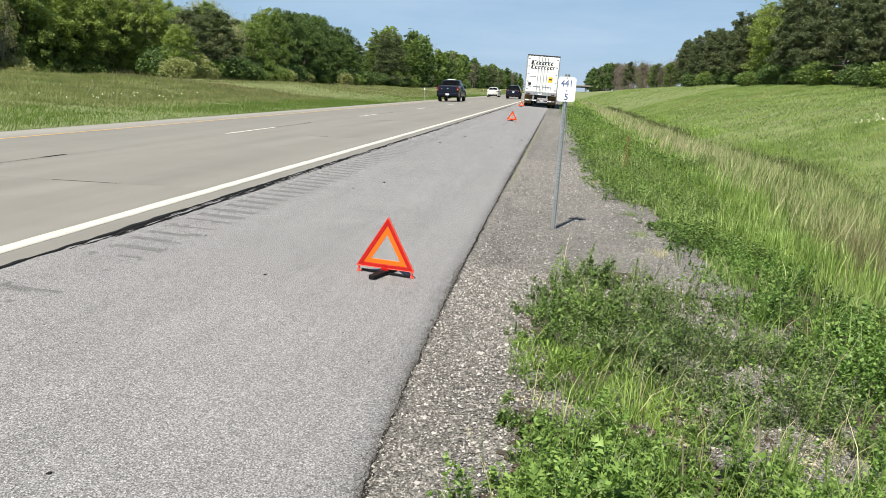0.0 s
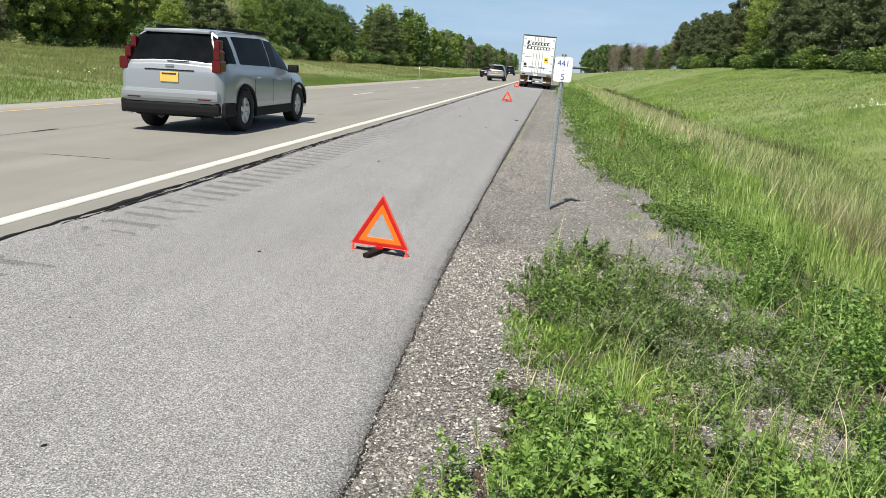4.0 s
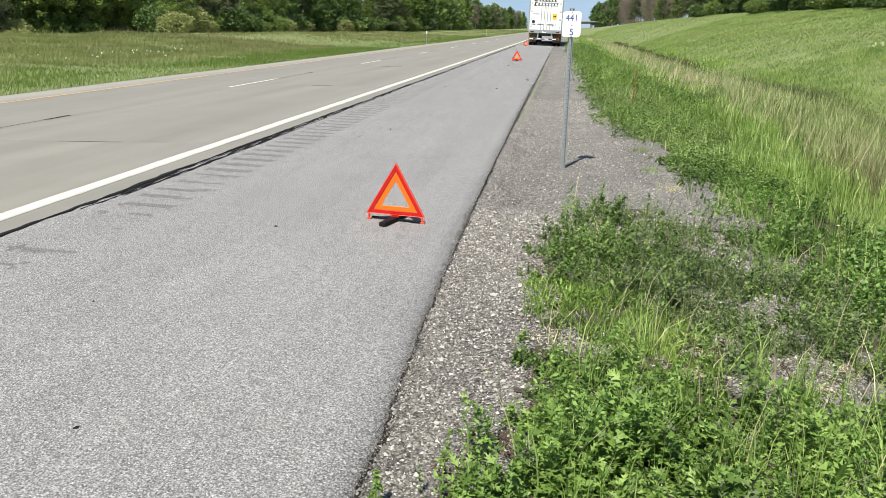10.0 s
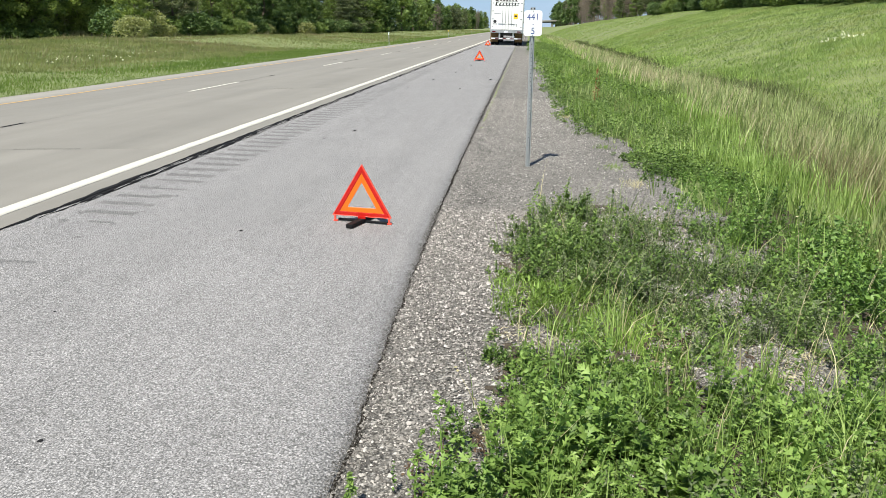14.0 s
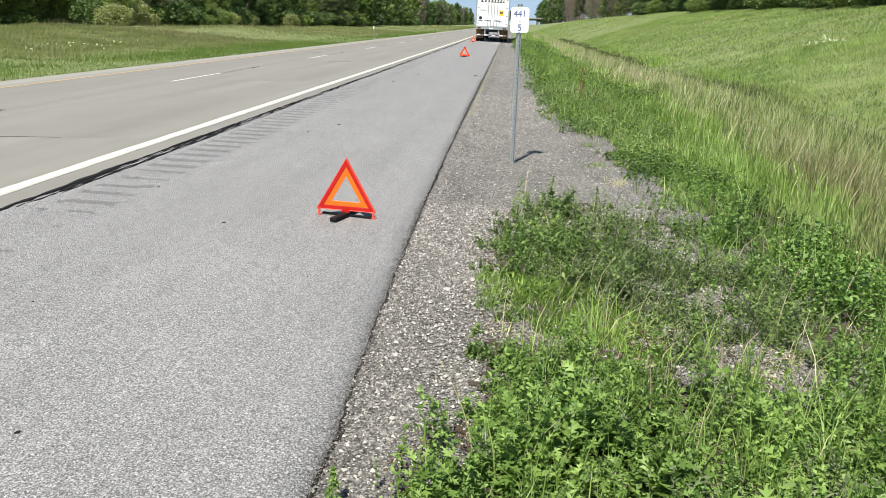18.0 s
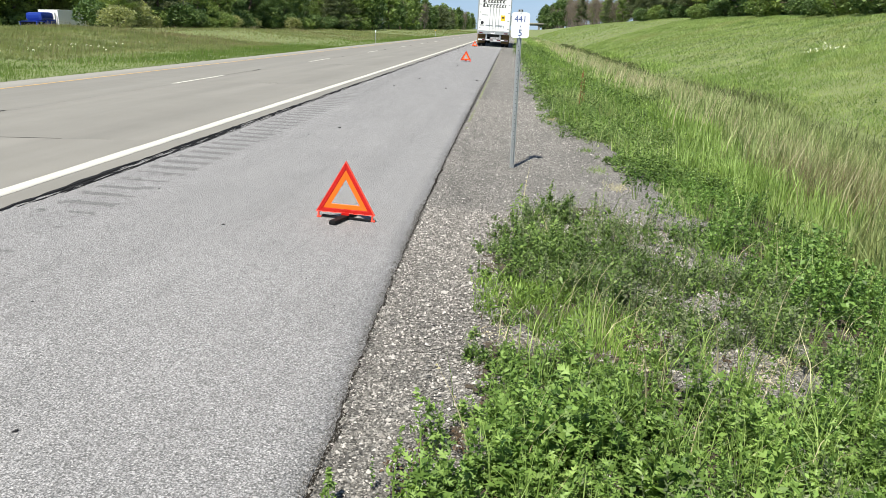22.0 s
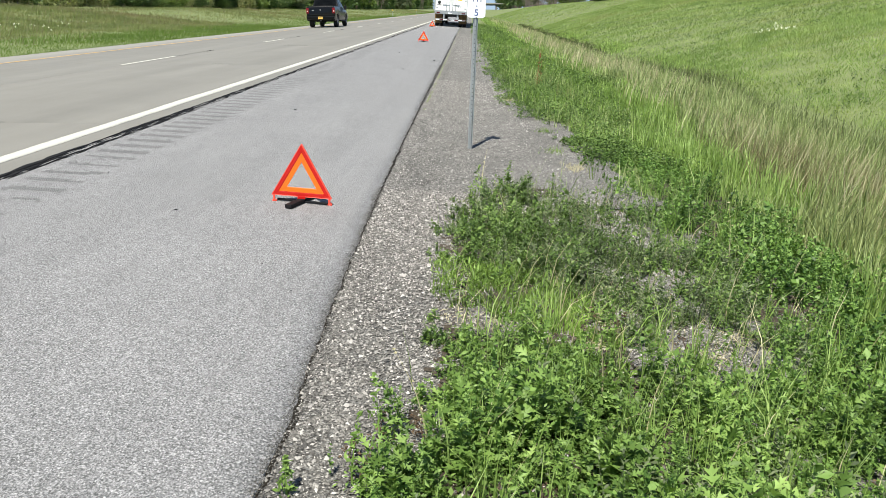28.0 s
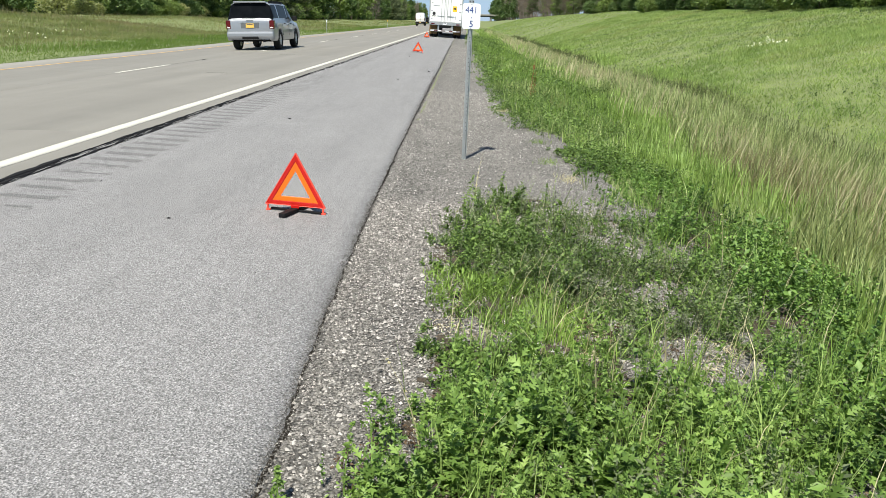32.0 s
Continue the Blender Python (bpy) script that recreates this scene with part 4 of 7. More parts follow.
    ok = fade(x, y, left - 0.08, 0.35, r) & (x < right) & (x < 0.85 * y + 0.9) & ~bare(x, y) & (value_noise(x, y, 0.3, 66) > 0.22)
    x, y = keep(x, y, ok)
    h = (0.06 + 0.26 * value_noise(x, y, 0.35, 68) ** 1.3) * np.interp(x - np.interp(y, [2, 9.3, 12.2, 20], [1.25, 1.18, 0.6, 0.45]), [0, 0.5], [0.35, 1.0]) * r.uniform(0.5, 1.4, len(x))
    big = y > 8
    herb_bed("clover_band", x[~big], y[~big], h[~big], 0.025, 28, OVAL, CLOVER, "green clover and leafy weeds beside the gravel", r, 0.08, 0.4)
    weed_bed("clover_band_beyond", x[big], y[big], h[big] * 1.1, 0.03, 22, MEDICK, "green clover along the verge", r, 0.8)
    y = r.uniform(18, 75, 5200)
    x = r.uniform(0.0, 3.8, len(y))
    ok = fade(x, y, gravel_reach(y), 0.3, r)
    x, y = keep(x, y, ok)
    weed_bed("verge_weeds", x, y, 0.12 + 0.3 * value_noise(x, y, 1.2, 69), 0.06, 14, MEDICK, "green weeds along the edge of the verge", r, 0.8)
    # bright short grass on the island
    x, y = r.uniform(-0.2, 0.75, 11000), r.uniform(2.75, 4.45, 11000)
    ragged = 0.3 * (value_noise(x, y, 0.25, 70) - 0.5)
    ok = fade(x, y, island_left(y) - 0.01, 0.15, r) & ~bare(x, y) & (x + y > 3.42 + ragged) & (x + y < 4.42 + ragged) & (x < 0.66 + ragged) & (y < 4.3 + ragged) & (value_noise(x, y, 0.16, 71) > 0.28)
    x, y = keep(x, y, ok)
    blades("bright_grass", x, y, r.uniform(0.03, 0.095, len(x)) * np.interp(x - island_left(y), [0, 0.2], [0.55, 1]), r.uniform(0.003, 0.008, len(x)), LIME, "bright yellow-green grass tuft on the verge", "grass", r, 0.6, wind=(0.05, 0))
    # broad plantain and dandelion leaves in the lime grass
    x, y = r.uniform(-0.15, 0.72, 760), r.uniform(2.8, 4.3, 760)
    ok = fade(x, y, island_left(y), 0.15, r) & ~bare(x, y) & (x + y > 3.45) & (x + y < 4.5) & (value_noise(x, y, 0.22, 78) > np.interp(x, [0.1, 0.4], [0.5, 0.3]))
    x, y = keep(x, y, ok)
    herb_bed("broad_leaved_rosettes", x, y, r.uniform(0.02, 0.06, len(x)), 0.075, 8, BLADE, LIME, "bright green rosettes of broad leaves on the verge", r, 0.0, 0.2, 0.002, 0.3)
    x, y = r.uniform(-0.3, 3.2, 2600), r.uniform(1.3, 6.4, 2600)
    ok = fade(x, y, island_left(y), 0.3, r) & ~bare(x, y) & (x < 0.85 * y + 0.9) & (value_noise(x, y, 0.3, 72) > 0.42)
    x, y = keep(x, y, ok)
    blades("weedy_grass", x, y, r.uniform(0.06, 0.30, len(x)), r.uniform(0.002, 0.005, len(x)), LIME, "thin green grass among the weeds", "grass", r, 0.6)
    x, y = r.uniform(-0.2, 2.6, 650), r.uniform(1.4, 6.2, 650)
    ok = fade(x, y, island_left(y) + 0.05, 0.3, r) & (x < 0.85 * y + 0.9) & (value_noise(x, y, 0.5, 55) > 0.4)
    x, y = keep(x, y, ok)
    blades("straw_litter", x, y, r.uniform(0.06, 0.34, len(x)), r.uniform(0.002, 0.0045, len(x)), STRAW, "dry straw-coloured grass stems among the weeds", "grass", r, 0.5)
    x, y = r.uniform(-0.1, 2.4, 230), r.uniform(1.5, 3.4, 230)
    ok = fade(x, y, island_left(y) + 0.1, 0.2, r) & ~bare(x, y) & (x < 0.85 * y + 0.6) & (value_noise(x, y, 0.35, 74) > 0.45)
    x, y = keep(x, y, ok)
    x, y, k = tufts(x, y, 7, 0.02, r)
    blades("upright_grass", x, y, r.uniform(0.14, 0.34, len(x)), r.uniform(0.003, 0.006, len(x)), FRESH_GRASS, "upright green grass tufts among the weeds", "grass", r, 0.3, wind=(0.02, 0.0))
    # grass among the band
    y = r.uniform(3, 40, 4200)
    x = r.uniform(0.7, 4.2, len(y))
    ok = fade(x, y, np.interp(y, [2, 9.3, 10.5, 12.2, 20], [1.3, 1.25, 1.05, 0.75, 0.6]), 0.6, r) & (value_noise(x, y, 0.8, 73) > 0.42) & (x < 0.85 * y + 0.9)
    x, y = keep(x, y, ok)
    x, y, k = tufts(x, y, 6, 0.035, r)
    pale = value_noise(x, y, 1.6, 76) + r.uniform(-0.25, 0.25, len(x)) > 0.62
    for chosen, material, label in ((~pale, LIME, "fresh green grass along the verge"), (pale, TALL, "pale grass among the clover of the verge")):
        blades("verge_grass", x[chosen], y[chosen], r.uniform(0.12, 0.40, chosen.sum()), np.interp(y[chosen], [3, 40], [0.004, 0.018]) * r.uniform(0.7, 1.4, chosen.sum()), material, label, "grass", r, 0.35, wind=(0.05, 0))


def tall_grass():
    r = np.random.default_rng(12)
    y = np.concatenate([r.uniform(2.5, 9, 2700), r.uniform(8, 22, 5600), r.uniform(20, 60, 6500), r.uniform(55, 180, 3600)])
    x = r.uniform(1.9, 8.3, len(y))
    front = np.interp(y, [2, 5, 7, 13, 24, 60, 180], [2.4, 2.25, 2.3, 2.9, 3.4, 2.6, 2.0])
    ok = (x > front + (value_noise(x, y, 0.8, 81) - 0.5) * 0.9) & (x < 7.9 + (value_noise(x, y, 2.0, 82) - 0.5) * 0.8) & (x < 0.85 * y + 0.9)
    x, y = keep(x, y, ok)
    tall = (0.26 + 0.36 * value_noise(x, y, 1.2, 83)) * r.uniform(0.5, 1.35, len(x))
    x, y, k = tufts(x, y, 11, np.interp(y, [2, 20, 60, 180], [0.03, 0.06, 0.14, 0.35]), r)
    edge = x - np.interp(y, [2, 5, 7, 13, 24], [2.4, 2.25, 2.3, 2.9, 3.4])
    h = tall[k] * np.interp(edge, [0, 0.9, 2.5], [0.6, 1.05, 1.35]) * np.interp(x, [6.3, 7.5], [1.0, 0.62]) * r.uniform(0.55, 1.15, len(x))
    w = np.interp(y, [2, 9, 22, 60, 180], [0.009, 0.013, 0.02, 0.038, 0.09]) * r.uniform(0.6, 1.4, len(x))
    green = edge < np.interp(y, [6, 8, 15, 18], [0.3, 0.75, 0.75, 0.3]) + (value_noise(x, y, 1.0, 84) - 0.5) * 1.4
    blades("tall_green_grass", x[green], y[green], h[green], w[green] * 1.2, FRESH_GRASS, "bright green tall grass at the edge of the ditch", "grass", r, 0.24, wind=(0.0, -0.04))
    for stretch, coarse in ((~green & (y < 26), False), (~green & (y >= 26), True)):
        blades("tall_grass", x[stretch], y[stretch], h[stretch], w[stretch], TALL, "pale yellow-green tall grass sloping into a ditch", "grass", r, 0.24, wind=(0.0, -0.04), simple=coarse)
    y = np.concatenate([r.uniform(3, 22, 1700), r.uniform(20, 60, 1100), r.uniform(55, 130, 450)])
    x = r.uniform(3.0, 8.2, len(y))
    ok = (x < 0.85 * y + 0.9) & (value_noise(x, y, 1.3, 85) > 0.4)
    x, y = keep(x, y, ok)
    blades("grass_seed_heads", x, y, r.uniform(0.5, 0.9, len(x)), np.interp(y, [3, 20, 60, 130], [0.006, 0.014, 0.03, 0.06]), STRAW, "dry straw-coloured seed stalks in the tall grass", "grass", r, 0.12)
    # pale seed heads that hang like a haze over the middle of the tall grass
    y = np.concatenate([r.uniform(4, 14, 2200), r.uniform(12, 32, 3200), r.uniform(30, 70, 2200)])
    x = r.uniform(2.9, 7.4, len(y))
    ok = (x > np.interp(y, [4, 7, 13, 24], [3.3, 3.4, 3.8, 3.8]) + 0.6 * (value_noise(x, y, 0.9, 88) - 0.3)) & (x < 0.85 * y + 0.9) & (value_noise(x, y, 1.5, 89) > 0.36)
    x, y = keep(x, y, ok)
    ground = land_z(x, y) + r.uniform(0.22, 0.45, len(x))
    blades("seed_head_haze", x, y, r.uniform(0.15, 0.32, len(x)), np.interp(y, [4, 12, 30, 70], [0.006, 0.010, 0.020, 0.045]), SEED_HAZE, "pale drooping seed heads over the tall grass", "grass", r, 0.45, wind=(0.1, -0.1), z=ground)
    # a patch of brownish flowering grass
    x, y = r.normal(3.75, 0.45, 420), r.normal(8.5, 0.8, 420)
    x, y = keep(x, y, (x > 2.9) & (x < 0.85 * y + 0.9))
    x, y, k = tufts(x, y, 4, 0.04, r)
    blades("flowering_grass", x, y, r.uniform(0.35, 0.7, len(x)), r.uniform(0.005, 0.010, len(x)), FLOWERING, "brownish flowering grass among the tall grass", "grass", r, 0.3, wind=(0, -0.04))
    # dark blades along the foot of the bank, coloured as the ditch's shade
    y = np.concatenate([r.uniform(9, 40, 9000), r.uniform(38, 140, 7000)])
    x = 8.65 + r.normal(0, 0.36, len(y)) + (value_noise(y * 0, y, 6.0, 86) - 0.5) * 0.7
    blades("ditch_shade_grass", x, y, r.uniform(0.12, 0.34, len(x)) * np.interp(y, [9, 22, 40], [1.5, 1.5, 1.0]), np.interp(y, [9, 40, 140], [0.012, 0.035, 0.10]), DITCH_SHADE, "dark brownish grass standing in for the shade along the ditch", "grass", r, 0.4, wind=(0, 0), simple=True)


def bank_grass():
    r = np.random.default_rng(13)
    y = np.concatenate([r.uniform(6, 40, 125000), r.uniform(35, 110, 100000), r.uniform(100, 300, 34000)])
    x = r.uniform(8.4, 30, len(y))
    ok = (x < 0.8 * y + 2) & (x > 9.1 + (value_noise(x, y, 3.0, 92) - 0.5) * 0.8)
    x, y = keep(x, y, ok)
    h = (0.06 + 0.10 * value_noise(x, y, 1.6, 91)) * r.uniform(0.5, 1.4, len(x)) * np.interp(x, [9, 11], [1.4, 1.0])
    w = np.interp(np.hypot(x, y), [8, 20, 40, 110, 300], [0.014, 0.026, 0.046, 0.10, 0.24]) * r.uniform(0.6, 1.3, len(x))
    blades("bank_grass", x, y, h, w, BANK, "green meadow grass on the roadside bank", "grass", r, 0.9, wind=(-0.05, -0.15), simple=True)
    # lusher yellow-green stretches just above the ditch
    y = np.concatenate([r.uniform(8, 30, 9000), r.uniform(28, 80, 6000)])
    x = 9.1 + np.abs(r.normal(0, 0.8, len(y)))
    x, y = keep(x, y, value_noise(x * 0.5, y, 4.0, 94) > 0.55)
    blades("bank_foot_grass", x, y, r.uniform(0.15, 0.38, len(x)), np.interp(y, [8, 30, 80], [0.012, 0.03, 0.07]), FRESH_GRASS, "lush yellow-green grass at the foot of the bank", "grass", r, 0.5, wind=(-0.05, -0.1), simple=True)
    x, y = r.uniform(9.3, 25, 3600), r.uniform(9, 80, 3600)
    ok = (x < 0.8 * y + 2) & (value_noise(x, y, 3.0, 93) > 0.54)
    x, y = keep(x, y, ok)
    weed_bed("bank_weeds", x, y, r.uniform(0.08, 0.30, len(x)), 0.045, 18, LEAF_DARK, "dark green weeds dotted over the grassy bank", r, 0.6)


def median_grass():
    r = np.random.default_rng(14)
    y = np.concatenate([r.uniform(8, 60, 175000), r.uniform(50, 150, 80000), r.uniform(140, 420, 22000)])
    x = r.uniform(-44, X_LEFT - 0.12, len(y))
    ok = (x > -0.95 * y - 6)
    x, y = keep(x, y, ok)
    d = np.hypot(x, y)
    h = (0.06 + 0.16 * value_noise(x, y, 2.0, 95)) * r.uniform(0.4, 1.3, len(x)) * np.interp(-x, [12, 14, 19], [0.3, 0.75, 1.15])
    w = np.interp(d, [15, 40, 110, 400], [0.015, 0.028, 0.07, 0.24]) * r.uniform(0.6, 1.4, len(x))
    edge = x > -16.5 - 2.5 * value_noise(x, y, 5.0, 96)
    blades("median_edge_grass", x[edge], y[edge], h[edge], w[edge], VERGE_GREEN, "fresh green grass along the edge of the median", "grass", r, 0.7, simple=True)
    blades("median_grass", x[~edge], y[~edge], h[~edge], w[~edge], MEDIAN, "unmown green and brownish median grass", "grass", r, 0.9, simple=True)
    y = np.concatenate([r.uniform(12, 60, 9000), r.uniform(55, 140, 4000)])
    x = r.uniform(-44, -15.5, len(y))
    brown = np.exp(-((x + 26) / 5.0) ** 2 - ((y - 52) / 12.0) ** 2)
    x, y = keep(x, y, (x > -0.95 * y - 6) & (value_noise(x, y, 3.5, 97) + 0.4 * brown > 0.5))
    blades("median_seed_heads", x, y, r.uniform(0.25, 0.6, len(x)), np.interp(np.hypot(x, y), [20, 60, 140], [0.009, 0.024, 0.055]), FLOWERING, "brownish seed heads over the median grass", "grass", r, 0.2, simple=True)


def beyond_the_view():
    """The same weeds and grass going on beside and behind the camera, coarser."""
    r = np.random.default_rng(19)
    x, y = r.uniform(-0.45, 3.8, 4600), r.uniform(-8, 5, 4600)
    wedge = (x > 0.85 * y + 0.75) | (y < 1.3)
    left = np.where(y < 1.2, np.interp(y, [-9, -4, -1, 0.4, 1.3], [0.9, 0.5, 0.7, 0.3, -0.3]), -0.4)
    x, y = keep(x, y, wedge & fade(x, y, left, 0.4, r) & (value_noise(x, y, 0.35, 33) > 0.28))
    weed_bed("roadside_weeds", x, y, 0.06 + 0.22 * value_noise(x, y, 0.4, 34), 0.045, 16, CLOVER, "green leafy weeds along the gravel verge", r, 0.8)
    x, y = r.uniform(2.3, 9.2, 5200), r.uniform(-14, 11, 5200)
    wedge = (x > 0.85 * y + 0.75) | (y < 2.4)
    x, y = keep(x, y, wedge & (x > 2.5 + 0.9 * (value_noise(x, y, 0.8, 35) - 0.5)))
    x, y, k = tufts(x, y, 7, 0.06, r)
    h = r.uniform(0.2, 0.6, len(x)) * np.interp(x, [2.3, 3.5, 6.5, 8], [0.6, 1, 1, 0.6])
    blades("roadside_tall_grass", x, y, h, r.uniform(0.01, 0.02, len(x)), TALL, "pale yellow-green tall grass along the ditch", "grass", r, 0.24, wind=(0.0, -0.04), simple=True)
    x, y = r.uniform(8.6, 30, 26000), r.uniform(-14, 36, 26000)
    x, y = keep(x, y, (x > 0.8 * y + 1.8) | (y < 6))
    blades("roadside_bank_grass", x, y, r.uniform(0.06, 0.18, len(x)), r.uniform(0.03, 0.06, len(x)), BANK, "green meadow grass on the roadside bank", "grass", r, 0.9, wind=(-0.05, -0.15), simple=True)
    x, y = r.uniform(-44, X_LEFT - 0.15, 26000), r.uniform(-14, 40, 26000)
    x, y = keep(x, y, (x < -0.95 * y - 5.6) | (y < 8))
    blades("roadside_median_grass", x, y, r.uniform(0.05, 0.2, len(x)), r.uniform(0.03, 0.06, len(x)), MEDIAN, "unmown green median grass", "grass", r, 0.9, simple=True)


verge_weeds()
tall_grass()
bank_grass()
median_grass()
beyond_the_view()


def wildflower(x, y, high, n, size, seed, label):
    r = np.random.default_rng(seed)
    z = float(land_z(x, y))
    ob = thing("wildflower", label, "flower", pose(x, y, z), "wildflowers")
    bm = bmesh.new()
    heads = []
    for _ in range(n):
        a, u = r.uniform(0, 2 * pi), r.uniform(0, 0.3)
        top = Vector((cos(a) * u, sin(a) * u, high * r.uniform(0.75, 1.1)))
        tube(bm, (cos(a) * u * 0.3, sin(a) * u * 0.3, -0.02), top, 0.006, 0.004, 4)
        heads.append(np.array(top) + r.normal(0, size * 0.5, (5, 3)))
    part("stem", bm, WEED, ob)
    c = np.concatenate(heads)
    v, t = leaf_array(c, np.full(len(c), size), np.full(len(c), size * 0.9), r, 0.5)
    head = new("flower_head", tri_mesh("flower_head", v, t, PETAL))
    head.parent = ob
    tagged(head, kind="stuff")
    return ob


fr = np.random.default_rng(31)
for k in range(7):
    wildflower(14.4 + fr.normal(0, 0.45), 37.5 + fr.normal(0, 1.0), 0.40, 3, 0.06, 100 + k, "cluster of white wildflowers on the grassy bank")
for k in range(26):
    wildflower(-19.5 + fr.normal(0, 1.0), 31 + fr.uniform(-9, 9), 0.42, 1, 0.045, 140 + k, "small white wildflowers in the median grass")


# ---- trees ----
def trunk_mesh(r, high, limbs, spread, thick=0.16, start=0.25):
    bm = bmesh.new()
    p = Vector((0, 0, -0.3))
    tips, steps = [], 6
    for i in range(steps):
        f = i / steps
        q = Vector((r.normal(0, 0.12), r.normal(0, 0.12), high * 0.9 * (i + 1) / steps))
        tube(bm, p, q, thick * (1 - f) + 0.03, thick * (1 - f - 1 / steps) + 0.03, 6)
        p = q
    for k in range(limbs):
        a, z = 2 * pi * k * 0.382 + r.normal(0, 0.3), high * r.uniform(start, 0.85)
        reach = spread * r.uniform(0.5, 1.0) * (1.1 - 0.6 * z / high)
        m = Vector((cos(a) * reach * 0.5, sin(a) * reach * 0.5, z + reach * 0.25))
        e = Vector((cos(a) * reach, sin(a) * reach, z + reach * 0.55))
        tube(bm, (0, 0, z), m, 0.06, 0.04, 5)
        tube(bm, m, e, 0.04, 0.015, 5)
        tips += [m, e]
    return bm, tips


def broadleaf(seed, leaves, size, material, high=10.0, spread=3.2, base=0.12, point=0.0, label=""):
    """A tapered trunk with limbs and an uneven crown of many leaf sprays."""
    r = np.random.default_rng(seed)
    ob = thing("tree", label, "tree")
    bm, tips = trunk_mesh(r, high, 13, spread)
    part("trunk", bm, BARK, ob)
    centres = [np.array(t) for t in tips]
    while len(centres) < 105:
        z = r.uniform(base, 1.0)
        w = (np.sin(pi * min(1, (z - base) / (1 - base) * 0.85 + 0.12)) ** 0.7) * (1 - point * z)
        a, u = r.uniform(0, 2 * pi), np.sqrt(r.uniform(0.2, 1))
        centres.append(np.array([cos(a) * u * w * spread, sin(a) * u * w * spread, z * high]))
    centres = np.array(centres)
    rad = r.uniform(0.28, 0.80, len(centres))
    k = r.integers(0, len(centres), leaves)
    d = r.normal(0, 1, (leaves, 3))
    d /= np.linalg.norm(d, axis=1, keepdims=True)
    c = centres[k] + d * (rad[k] * r.uniform(0.45, 1.05, leaves))[:, None] * np.array([1, 1, 0.75])
    c[:, 2] = np.maximum(c[:, 2], 0.25)
    s = size * np.exp(r.normal(0, 0.3, leaves))
    v, t = spray_array(c, s * 1.05, s * r.uniform(0.5, 0.85, leaves), r, 0.45)
    crown = new("crown", tri_mesh("crown", v, t, material))
    crown.parent = ob
    return ob


def conifer(seed, leaves, size, high=10.0, spread=2.6, label="", material=NEEDLES, name="pine_tree"):
    r = np.random.default_rng(seed)
    ob = thing(name, label, "tree")
    bm = bmesh.new()
    tube(bm, (0, 0, -0.3), (0, 0, high * 0.97), 0.2, 0.03, 7)
    cs = []
    tiers = 13
    for i in range(tiers):
        z = high * (0.08 + 0.88 * i / tiers)
        reach = spread * (1 - 0.80 * (i / tiers) ** 1.2) * r.uniform(0.6, 1.2)
        for k in range(6):
            a = k * pi / 3 + i * 0.5 + r.normal(0, 0.2)
            L = reach * r.uniform(0.55, 1.1)
            e = np.array([cos(a) * L, sin(a) * L, z + L * r.uniform(-0.05, 0.22)])
            tube(bm, (0, 0, z), e, 0.035, 0.012, 4)
            n = max(6, int(leaves / (tiers * 6) * (L / spread) * 1.7))
            u = r.uniform(0.25, 1.08, n)[:, None]
            cs.append(np.array([0, 0, z]) * (1 - u) + e * u + r.normal(0, 1, (n, 3)) * np.array([0.19, 0.19, 0.06]))
    part("trunk", bm, BARK, ob)
    c = np.concatenate(cs)
    s = size * np.exp(r.normal(0, 0.25, len(c)))
    v, t = spray_array(c, s * 1.1, s * 0.34, r, 0.55)
    crown = new("crown", tri_mesh("crown", v, t, material))
    crown.parent = ob
    return ob


